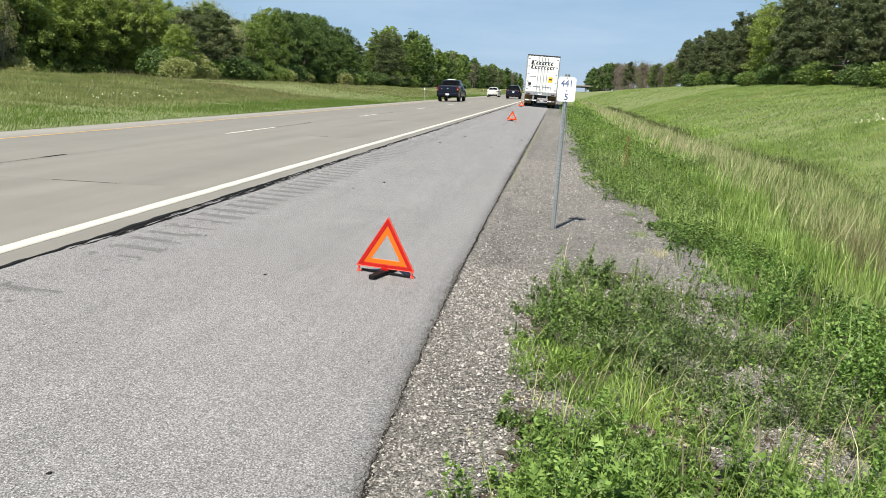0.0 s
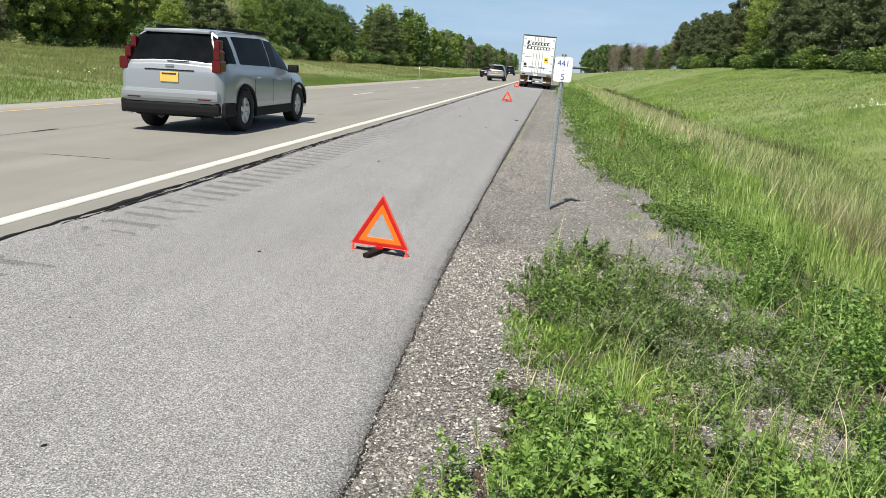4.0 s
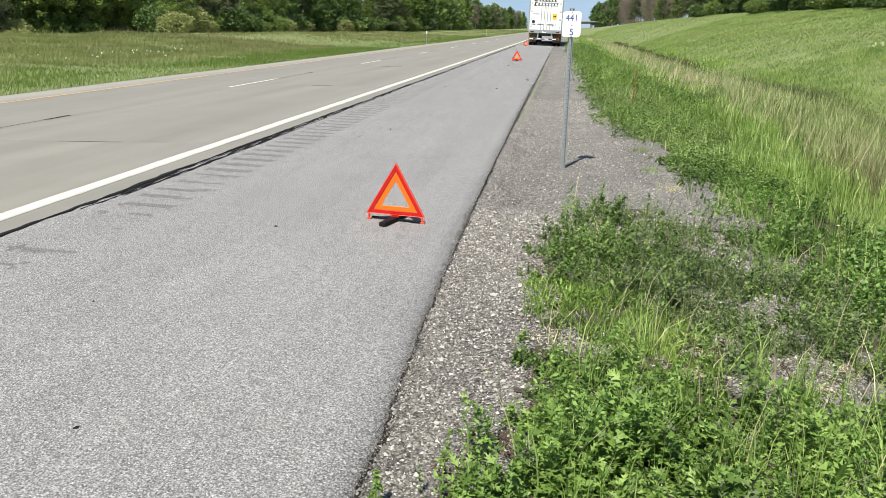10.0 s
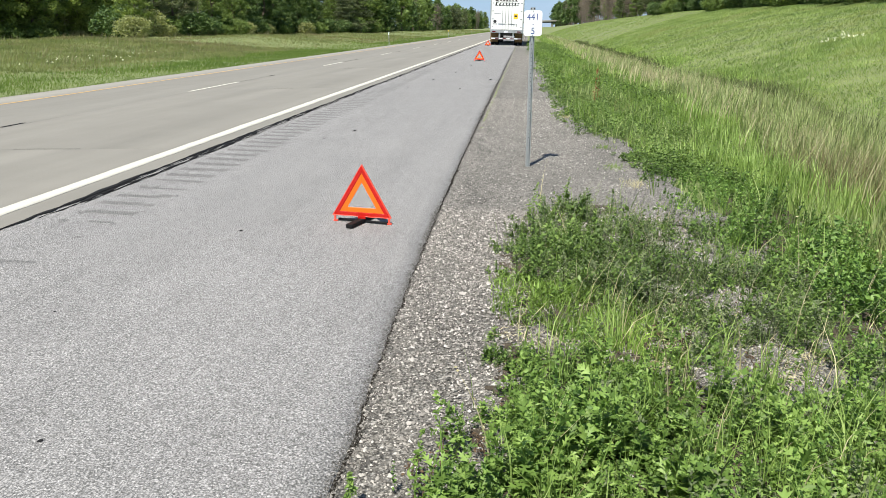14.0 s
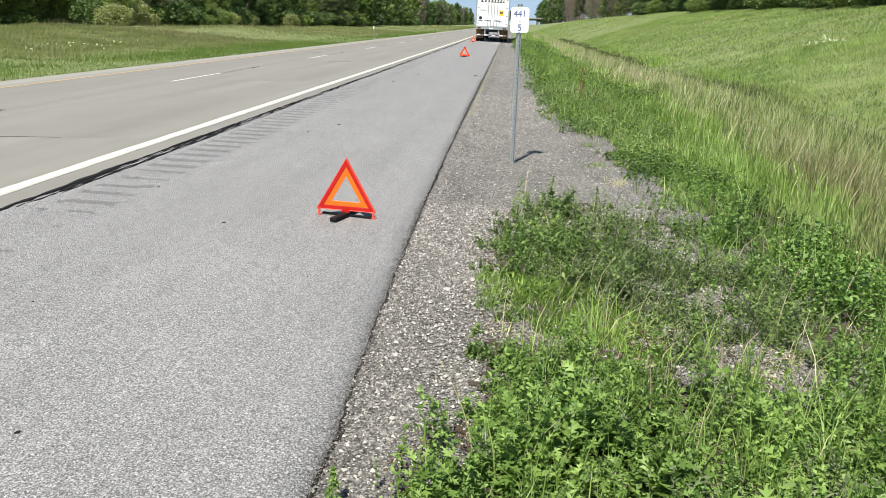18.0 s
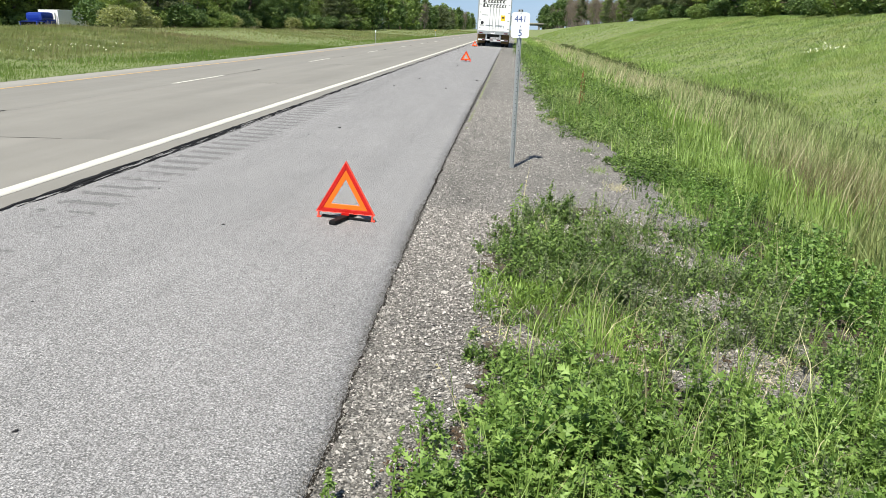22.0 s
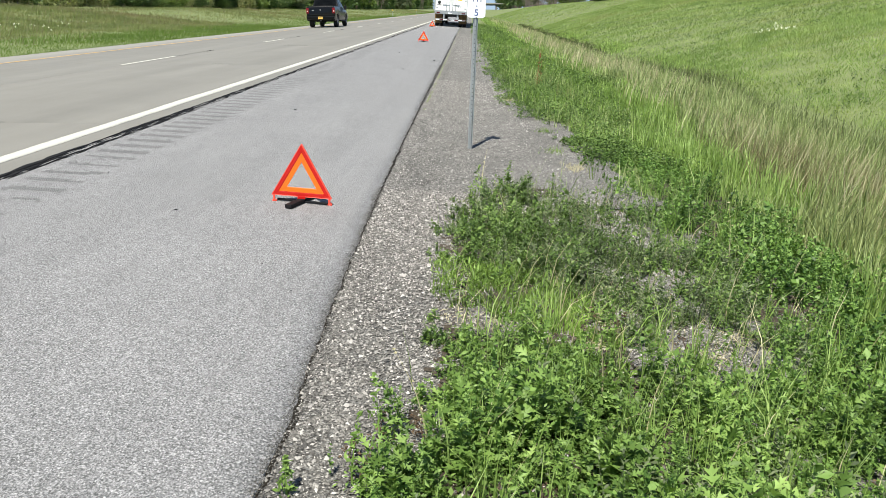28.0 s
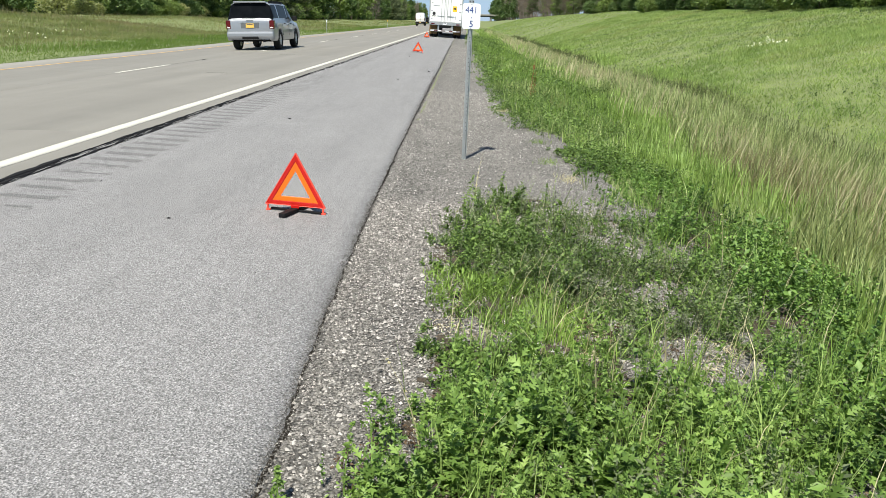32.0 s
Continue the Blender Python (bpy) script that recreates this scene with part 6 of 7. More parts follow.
# ---- single plants that stand out ----
def stalk_weed(x, y, high, seed, material, stem, leaf, n, label, name="weed_stalk", spread=0.28):
    r = np.random.default_rng(seed)
    z = float(land_z(x, y)) if x > X_EDGE else 0
    ob = thing(name, label, "plant", pose(x, y, z), "tall weeds")
    bm = bmesh.new()
    p, bend = Vector((0, 0, -0.03)), r.normal(0, 0.12, 2)
    pts = [p]
    for i in range(5):
        f = (i + 1) / 5
        q = Vector((bend[0] * f * f * high * 2, bend[1] * f * f * high * 2, high * f))
        tube(bm, p, q, 0.0045 * (1.2 - f), 0.0045 * (1.05 - f), 5)
        p = q
        pts.append(q)
    part("stem", bm, stem, ob)
    f = r.uniform(0.1, 1.02, n)
    c = np.stack([bend[0] * f * f * high * 2, bend[1] * f * f * high * 2, high * f], -1)
    a = r.uniform(0, 2 * pi, n)
    out = high * spread * (1.05 - f) * r.uniform(0.3, 1, n)
    c[:, 0] += np.cos(a) * out
    c[:, 1] += np.sin(a) * out
    s = leaf * np.exp(r.normal(0, 0.22, n))
    v, t = leaf_array(c, s, s * 0.42, r, 0.5)
    leaves = new("leaves", tri_mesh("leaves", v, t, material))
    leaves.parent = ob
    return ob


stalk_weed(1.42, 15.6, 0.75, 1, DOCK, DOCK, 0.035, 110, "rust-brown dried dock stalk in the green verge", "dock_stalk", 0.10)
for i, (x, y, h) in enumerate(((-0.36, 2.16, 0.10), (-0.27, 2.22, 0.14), (-0.31, 2.05, 0.12), (-0.12, 2.30, 0.12), (0.66, 3.2, 0.20), (0.72, 3.3, 0.15), (1.02, 3.1, 0.14))):
    stalk_weed(x, y, h, 80 + i, LITTER, LITTER, 0.016, 60, "withered brown weed on the gravel", "withered_weed", 0.5)
stalk_weed(1.50, 15.9, 0.6, 2, DOCK, DOCK, 0.03, 70, "rust-brown dried dock stalk in the green verge", "dock_stalk", 0.10)
for i, (x, y, h) in enumerate(((-0.25, 2.12, 0.30), (-0.33, 2.02, 0.22), (-0.2, 2.35, 0.26), (0.02, 2.25, 0.34), (0.25, 2.15, 0.36), (0.4, 2.5, 0.34), (0.62, 2.3, 0.4), (0.9, 2.55, 0.36), (1.15, 2.35, 0.34), (1.3, 2.75, 0.4),
                                (-0.05, 2.75, 0.24), (0.2, 3.0, 0.26), (0.05, 5.7, 0.3), (0.35, 6.15, 0.28), (0.7, 5.9, 0.26), (0.6, 4.3, 0.28), (1.6, 3.0, 0.42), (1.8, 3.6, 0.4), (1.45, 4.2, 0.38), (-0.52, 1.95, 0.14))):
    stalk_weed(x, y, h, 20 + i, WEED, WEED, 0.024, 85, "leafy green weed with an upright stalk on the verge")
wr = np.random.default_rng(52)
placed = 0
while placed < 70:
    x, y = float(wr.uniform(-0.1, 2.6)), float(wr.uniform(1.7, 3.3))
    if x > 0.85 * y + 0.5 or x < island_left(y) + 0.06 or bare(np.array([x]), np.array([y]))[0]:
        continue
    stalk_weed(x, y, float(wr.uniform(0.16, 0.34)), 500 + placed, WEED, WEED, float(wr.uniform(0.016, 0.024)), 90, "leafy green weed with an upright stalk on the verge", spread=0.34)
    placed += 1
for i, (x, y, h) in enumerate(((-0.1, 2.2, 0.42), (0.55, 2.6, 0.45), (0.95, 3.1, 0.4), (0.15, 6.4, 0.34), (1.7, 4.6, 0.5), (0.3, 4.9, 0.36), (1.35, 3.6, 0.42), (3.2, 6.2, 0.95), (3.6, 7.0, 0.95))):
    stalk_weed(x, y, h, 60 + i, STRAW, STRAW, 0.012, 26, "dry straw-coloured stalk among the weeds", "dry_stalk", 0.08)
for i, (x, y) in enumerate(((0.98, 8.2), (1.08, 7.3), (1.0, 9.6), (0.7, 12.9), (0.3, 5.9))):
    r = np.random.default_rng(400 + i)
    n = 130
    px, py = x + r.normal(0, 0.06, n), y + r.normal(0, 0.1, n)
    blades("dry_tuft", px, py, r.uniform(0.02, 0.08, n), np.full(n, 0.004), STRAW if i % 2 else LIME, "small tuft of yellowish grass on the gravel", "grass tuft", r, 0.9)


# ---- vehicles ----
WHEELS = {}


def add_wheel(parent, x, y, r, width, rim, side):
    """A tyre with its rim; side is the way the rim faces."""
    key = (round(r, 3), round(width, 3), rim.name)
    if key not in WHEELS:
        w = width / 2
        a = lathe([(r * 0.62, -w), (r * 0.9, -w), (r * 0.985, -w * 0.8), (r, -w * 0.45), (r, w * 0.45), (r * 0.985, w * 0.8), (r * 0.9, w), (r * 0.64, w), (r * 0.63, 0)], 32, True)
        bm = lathe([(r * 0.64, -w * 0.9), (r * 0.64, w * 0.72), (r * 0.60, w * 0.78), (r * 0.57, w * 0.5), (r * 0.16, w * 0.42), (r * 0.14, w * 0.72), (0.02, w * 0.74)], 32)
        for k in range(5):
            m = pose(0, 0, 0, 72 * k, 0, 0)
            box(bm, w * 0.5, w * 0.80, -r * 0.10, r * 0.10, r * 0.10, r * 0.60, 0.006, m)
        me = []
        for b, mat in ((a, RUBBER), (bm, rim)):
            d = bpy.data.meshes.new("wheel")
            b.to_mesh(d)
            b.free()
            d.materials.append(mat)
            d.polygons.foreach_set("use_smooth", [True] * len(d.polygons))
            d.set_sharp_from_angle(angle=radians(35))
            me.append(d)
        WHEELS[key] = me
    tyre, disc = WHEELS[key]
    ob = new("wheel", tyre)
    ob.parent, ob.matrix_basis = parent, pose(x, y, r, 0, 0, 0 if side > 0 else 180)
    hub = new("rim", disc)
    hub.parent = ob
    return ob


def shell(spec):
    """The skin of a car as a net of stations (along y) by points (round the section), and which cells are glass."""
    L, W = spec["L"], spec["W"]
    h = L / 2
    knots = list(spec["roof"][0])
    ys = [np.linspace(-h, h, 84)]
    for a, b in zip(knots, knots[1:]):
        ys.append(np.linspace(a, b, 7))
    for a, b in list(spec["side"]) + [spec["rear"], spec["front"]]:
        ys.append(np.array([a, b]))
    for e in (0.012, 0.03, 0.06, 0.10):
        ys.append(np.array([-h + e, h - e]))
    ys = np.unique(np.round(np.concatenate(ys), 4))
    ys = ys[np.concatenate([[True], np.diff(ys) > 0.003])]
    rows = []
    for y in ys:
        e = min(y + h, h - y)
        inset = 0.055 * (1 - min(1, e / 0.10)) ** 2
        w = np.interp(y, *spec["width"]) / 2 - inset
        zr, zb = np.interp(y, *spec["roof"]), np.interp(y, *spec["belt"])
        zb = min(zb, zr - 0.02)
        wr = np.interp(y, *spec["roofw"]) * w
        z0 = spec["clear"] + inset * 1.2
        for wy, rad in spec["axles"]:
            d = abs(y - wy)
            if d < rad * spec["arch"]:
                z0 = max(z0, rad + math.sqrt((rad * spec["arch"]) ** 2 - d * d) - 0.01)
        z0 = min(z0, zb - 0.14)
        g = zr - zb
        pts = [(w * 0.86, z0), (w * 0.965, z0 + 0.015), (w * 0.992, z0 + min(0.10, 0.35 * (zb - z0))), (w, z0 + 0.55 * (zb - z0)), (w * 0.99, zb - 0.07), (w * 0.955, zb)]
        for u in (0.12, 0.5, 0.84):
            pts.append((w * 0.955 + (wr - w * 0.955) * u ** 1.15, zb + g * (u + 0.04 * sin(pi * u))))
        pts += [(wr * 0.93, zb + g * 0.955), (wr * 0.84, zr - 0.012 * min(1, g * 4)), (wr * 0.5, zr + 0.012), (0, zr + 0.02)]
        rows.append([(-x, y, z) for x, z in pts] + [(x, y, z) for x, z in pts[-2::-1]])
    v = np.array(rows)
    mid = 0.5 * (ys[:-1] + ys[1:])
    n = v.shape[1]
    kind = np.zeros((len(mid), n - 1), int)
    for i, y in enumerate(mid):
        for k, (a, b) in enumerate(spec["side"]):
            if a < y < b:
                kind[i, 6:8] = 10 + k
                kind[i, n - 9:n - 7] = 20 + k
        for k, (a, b) in ((1, spec["rear"]), (2, spec["front"])):
            if a < y < b:
                cut = 6 if k == 1 and spec.get("wrap") else 9
                kind[i, cut:n - 1 - cut] = k
    return v, kind


def cells(v, cell):
    """A mesh of the chosen cells of a net."""
    bm = bmesh.new()
    made = {}

    def at(i, j):
        if (i, j) not in made:
            made[i, j] = bm.verts.new(v[i, j])
        return made[i, j]

    for i, j in zip(*np.nonzero(cell)):
        bm.faces.new((at(i, j), at(i + 1, j), at(i + 1, j + 1), at(i, j + 1)))
    bmesh.ops.recalc_face_normals(bm, faces=bm.faces)
    return bm


def plate_bars(ob, x, y, z, material, ink=PLATE_INK):
    p = part("number_plate", block(x - 0.155, x + 0.155, y - 0.012, y, z - 0.08, z + 0.08, 0.004), material, ob, "number plate")
    part("plate_marking", block(x - 0.12, x + 0.12, y - 0.015, y - 0.0121, z + 0.035, z + 0.06), ink, p)


def vehicle(name, label, s):
    """A road vehicle that drives towards +y, built from its main measures."""
    ob = thing(name, label, s.get("category", "car"))
    L, W, paint, h = s["L"], s["W"], s["paint"], s["L"] / 2
    r, yr = s["r"], -h + s["tail"]
    yf = yr + s["base"]
    s = dict(s, axles=((yr, r), (yf, r)), arch=s.get("arch", 1.14))
    v, kind = shell(s)
    bm = cells(v, kind == 0)
    for i in (0, len(v) - 1):
        bmesh.ops.contextual_create(bm, geom=[bm.verts.new(tuple(p)) for p in v[i]])
    bmesh.ops.remove_doubles(bm, verts=bm.verts, dist=0.0005)
    bmesh.ops.recalc_face_normals(bm, faces=bm.faces)
    body = smooth(part("body", bm, paint, ob), 40)
    for k in sorted(set(kind.ravel()) - {0}):
        nm = {1: "rear_window", 2: "windscreen"}.get(k, "side_window")
        smooth(part(nm, cells(v, kind == k), GLASS, ob, "dark tinted window"), 22)
    part("underbody", block(-W * 0.40, W * 0.40, -h + 0.2, h - 0.2, s["clear"] - 0.02, s["clear"] + 0.16, 0.03), BLACK_PLASTIC, ob)
    for y in (yr, yf):
        part("wheel_well", block(-W * 0.46, W * 0.46, y - r * 1.02, y + r * 1.02, r * 0.9, r * 1.85), BLACK_PLASTIC, ob)
        for side in (-1, 1):
            add_wheel(ob, side * (W / 2 - s["tyre"] / 2 - 0.012), y, r, s["tyre"], s.get("rim", ALLOY), side)
    for side in (-1, 1):
        y, z, high = s["mirror"]
        a, b = sorted((side * (W / 2 - 0.02), side * (W / 2 + 0.19)))
        part("mirror", block(a, b, y - 0.05, y + 0.06, z, z + high, 0.035), s.get("mirror_paint", BLACK_PLASTIC), ob)
        for y, z in s.get("handles", ()):
            part("door_handle", block(side * W / 2 - 0.02, side * W / 2 + 0.02, y - 0.1, y + 0.1, z - 0.015, z + 0.015, 0.008), s.get("handle_paint", paint), ob)
        for y in s.get("seams", ()):
            part("door_seam", block(side * W / 2 - 0.008, side * W / 2 + 0.002, y - 0.0010, y + 0.0010, s["clear"] + 0.2, s["belt"][1][2] - 0.1), BLACK_PLASTIC, ob)
        if s.get("sill"):
            z0, z1, mat = s["sill"]
            part("sill", block(side * W / 2 - 0.05, side * W / 2 + 0.010, yr + r * 1.15, yf - r * 1.15, z0, z1, 0.01), mat, ob, "dark lower sill")
            for y in (yr, yf):
                bm = bmesh.new()
                for i in range(12):
                    a0, a1 = pi * i / 12, pi * (i + 1) / 12
                    k = r * s["arch"] * 1.02
                    tube(bm, (side * (W / 2 - 0.006), y + cos(a0) * k, r + sin(a0) * k), (side * (W / 2 - 0.006), y + cos(a1) * k, r + sin(a1) * k), 0.03, 0.03, 6)
                part("arch_trim", bm, mat, ob)
        for x0, x1, y0, y1, z0, z1, mat in s["lamps"]:
            a, b = sorted((side * x0, side * x1))
            part("tail_lamp", block(a, b, y0, y1, z0, z1, 0.03), mat, ob, "red tail lamp" if mat is not LAMP_WHITE else "")
        for k, (outline, a0, a1) in enumerate(s.get("swept", ())):
            bm = prism(outline, a0, a1)
            for v in bm.verts:
                v.co = (side * v.co.y, v.co.x, v.co.z) if k == 1 else (side * v.co.x, v.co.y, v.co.z)
            bmesh.ops.recalc_face_normals(bm, faces=bm.faces)
            bmesh.ops.bevel(bm, geom=bm.edges[:], offset=0.008, segments=2, affect="EDGES")
            part("reversing_lamp" if k == 2 else "tail_lamp", bm, LAMP_WHITE if k == 2 else TAIL_RED, ob, "clear reversing lamp" if k == 2 else "red tail lamp")
        for x0, x1, z0, z1 in s.get("head_lamps", ()):
            a, b = sorted((side * x0, side * x1))
            part("head_lamp", block(a, b, h - 0.16, h - 0.01, z0, z1, 0.02), LAMP_WHITE, ob)
    for n2, x0, x1, y0, y1, z0, z1, mat, bev in s.get("extra", ()):
        part(n2, block(x0, x1, y0, y1, z0, z1, bev), mat, ob)
    if s.get("plate"):
        z, mat = s["plate"]
        plate_bars(ob, 0, s.get("plate_y", -h), z, mat)
    return ob


def crossover(name, label, paint, L=4.65, W=1.84, H=1.66, tall_lamps=False, plate=PLATE, rails=False):
    h = L / 2
    lamps = [(W / 2 - 0.22, W / 2 - 0.062, -h + 0.022, -h + 0.16, 0.965, 1.125, TAIL_RED)]
    swept = (([(W / 2 - 0.105, 1.13), (W / 2 - 0.105, 0.965), (W / 2 - 0.30, 0.975), (W / 2 - 0.54, 1.03), (W / 2 - 0.50, 1.075), (W / 2 - 0.30, 1.105)], -h - 0.010, -h + 0.10),
             ([(-h + 0.07, 1.125), (-h + 0.07, 0.965), (-h + 0.16, 0.975), (-h + 0.40, 1.095), (-h + 0.42, 1.135)], W / 2 - 0.10, W / 2 - 0.010),
             ([(W / 2 - 0.14, 1.03), (W / 2 - 0.14, 1.0), (W / 2 - 0.30, 1.005), (W / 2 - 0.42, 1.03), (W / 2 - 0.30, 1.035)], -h - 0.014, -h + 0.05))
    if tall_lamps:
        swept = ()
        lamps = [(W / 2 - 0.20, W / 2 - 0.05, -h + 0.0, -h + 0.24, 0.98, 1.18, TAIL_RED), (W / 2 - 0.21, W / 2 - 0.10, -h + 0.09, -h + 0.30, 1.16, 1.34, TAIL_RED), (W / 2 - 0.25, W / 2 - 0.15, -h + 0.19, -h + 0.36, 1.32, 1.50, TAIL_RED)]
    extra = [("bumper", -W / 2 + 0.075, W / 2 - 0.075, -h - 0.012, -h + 0.25, 0.29, 0.52, BLACK_PLASTIC, 0.07), ("bumper_ledge", -W / 2 + 0.08, W / 2 - 0.08, -h - 0.045, -h + 0.16, 0.52, 0.70, paint, 0.06),
             ("bumper_corner", -W / 2 - 0.004, -W / 2 + 0.2, -h + 0.07, -h + 0.52, 0.28, 0.52, BLACK_PLASTIC, 0.05), ("bumper_corner", W / 2 - 0.2, W / 2 + 0.004, -h + 0.07, -h + 0.52, 0.28, 0.52, BLACK_PLASTIC, 0.05),
             ("badge", -0.07, 0.07, -h - 0.006, -h + 0.04, 1.05, 1.085, CHROME, 0.006),
             ("hatch_trim", -0.42, 0.42, -h - 0.01, -h + 0.02, 0.99, 1.008, BLACK_PLASTIC, 0.004),
             ("spoiler", -W * 0.31, W * 0.31, -h + 0.285, -h + 0.5, H - 0.078, H - 0.022, paint, 0.02),
             ("wiper", -0.05, 0.32, -h + 0.035, -h + 0.055, 1.13, 1.145, BLACK_PLASTIC, 0.004),
             ("tailpipe", 0.42, 0.50, -h + 0.02, -h + 0.3, 0.22, 0.28, DARK_STEEL, 0.02),
             ("bumper_reflector", W / 2 - 0.42, W / 2 - 0.2, -h - 0.05, -h + 0.02, 0.545, 0.565, TAIL_RED, 0.004),
             ("bumper_reflector", -W / 2 + 0.2, -W / 2 + 0.42, -h - 0.05, -h + 0.02, 0.545, 0.565, TAIL_RED, 0.004)]
    if rails:
        extra += [("roof_rail", a - 0.02, a + 0.02, -h + 0.7, h - 1.9, H, H + 0.06, BLACK_PLASTIC, 0.012) for a in (-W * 0.31, W * 0.31)]
    return vehicle(name, label, dict(
        L=L, W=W, paint=paint, r=0.36, tyre=0.24, tail=0.93, base=2.72, clear=0.27,
        swept=swept, roof=([-h, -h + 0.03, -h + 0.08, -h + 0.36, -h + 0.9, -0.2, 0.35, 1.22, h - 0.28, h], [0.98, 1.08, 1.12, H - 0.03, H, H + 0.02, H - 0.02, 1.06, 0.92, 0.66]),
        belt=([-h, -h + 0.3, 0.9, h], [1.02, 1.06, 0.98, 0.62]),
        width=([-h, -h + 0.12, -h + 0.5, h - 0.6, h - 0.15, h], [W * 0.90, W * 0.965, W, W, W * 0.92, W * 0.76]),
        roofw=([-h, -h + 0.36, 0.4, 1.2, h], [0.84, 0.70, 0.70, 0.84, 0.86]),
        wrap=True, side=((-h + 0.32, -h + 0.66), (-h + 0.80, -0.07), (-0.05, 0.88)), rear=(-h + 0.09, -h + 0.34), front=(0.42, 1.16),
        mirror=(0.78, 1.0, 0.15), mirror_paint=BLACK_PLASTIC, handles=((-0.75, 0.90), (0.22, 0.88)), seams=(-0.95, -0.08, 0.95), sill=(0.24, 0.40, BLACK_PLASTIC),
        lamps=lamps, head_lamps=((W / 2 - 0.45, W / 2 - 0.2, 0.66, 0.76),), extra=extra, plate=(0.89, plate), plate_y=-h - 0.004))


def sedan(name, label, paint, L=4.86, W=1.83, H=1.47, plate=PLATE_WHITE):
    h = L / 2
    return vehicle(name, label, dict(
        L=L, W=W, paint=paint, r=0.33, tyre=0.22, tail=1.02, base=2.80, clear=0.20,
        roof=([-h, -h + 0.05, -h + 0.62, -h + 1.35, -h + 1.9, 0.3, 1.22, h - 0.3, h], [0.92, 1.01, 1.05, H - 0.05, H, H - 0.02, 1.0, 0.84, 0.60]),
        belt=([-h, -h + 0.5, 0.9, h], [0.88, 0.98, 0.94, 0.56]),
        width=([-h, -h + 0.15, -h + 0.6, h - 0.7, h - 0.2, h], [W * 0.90, W * 0.96, W, W, W * 0.93, W * 0.76]),
        roofw=([-h, -h + 0.6, -h + 1.35, 0.4, 1.2, h], [0.88, 0.84, 0.64, 0.64, 0.84, 0.86]),
        side=((-h + 1.0, -h + 1.32), (-h + 1.38, -0.10), (-0.02, 0.88)), rear=(-h + 0.68, -h + 1.30), front=(0.38, 1.16),
        mirror=(0.72, 0.95, 0.14), mirror_paint=paint, handles=((-0.7, 0.84), (0.25, 0.82)), seams=(-1.1, -0.06, 0.9),
        lamps=((W / 2 - 0.20, W / 2 - 0.075, -h + 0.015, -h + 0.16, 0.835, 0.945, TAIL_RED),), head_lamps=((W / 2 - 0.45, W / 2 - 0.2, 0.56, 0.66),),
        swept=(([(W / 2 - 0.11, 0.95), (W / 2 - 0.11, 0.83), (W / 2 - 0.36, 0.845), (W / 2 - 0.46, 0.90), (W / 2 - 0.43, 0.94)], -h - 0.006, -h + 0.10), ([(-h + 0.08, 0.95), (-h + 0.08, 0.83), (-h + 0.22, 0.85), (-h + 0.36, 0.92), (-h + 0.34, 0.95)], W / 2 - 0.10, W / 2 - 0.012)),
        extra=(("bumper_trim", -W * 0.42, W * 0.42, -h - 0.012, -h + 0.1, 0.45, 0.47, CHROME, 0.006), ("lower_bumper", -W * 0.40, W * 0.40, -h - 0.008, -h + 0.2, 0.21, 0.42, BLACK_PLASTIC, 0.05),
               ("badge", -0.045, 0.045, -h - 0.012, -h + 0.02, 0.87, 0.955, CHROME, 0.02), ("antenna", -0.015, 0.015, -h + 1.72, -h + 1.82, H, H + 0.05, BLACK_PLASTIC, 0.006)),
        plate=(0.74, plate), plate_y=-h - 0.004))


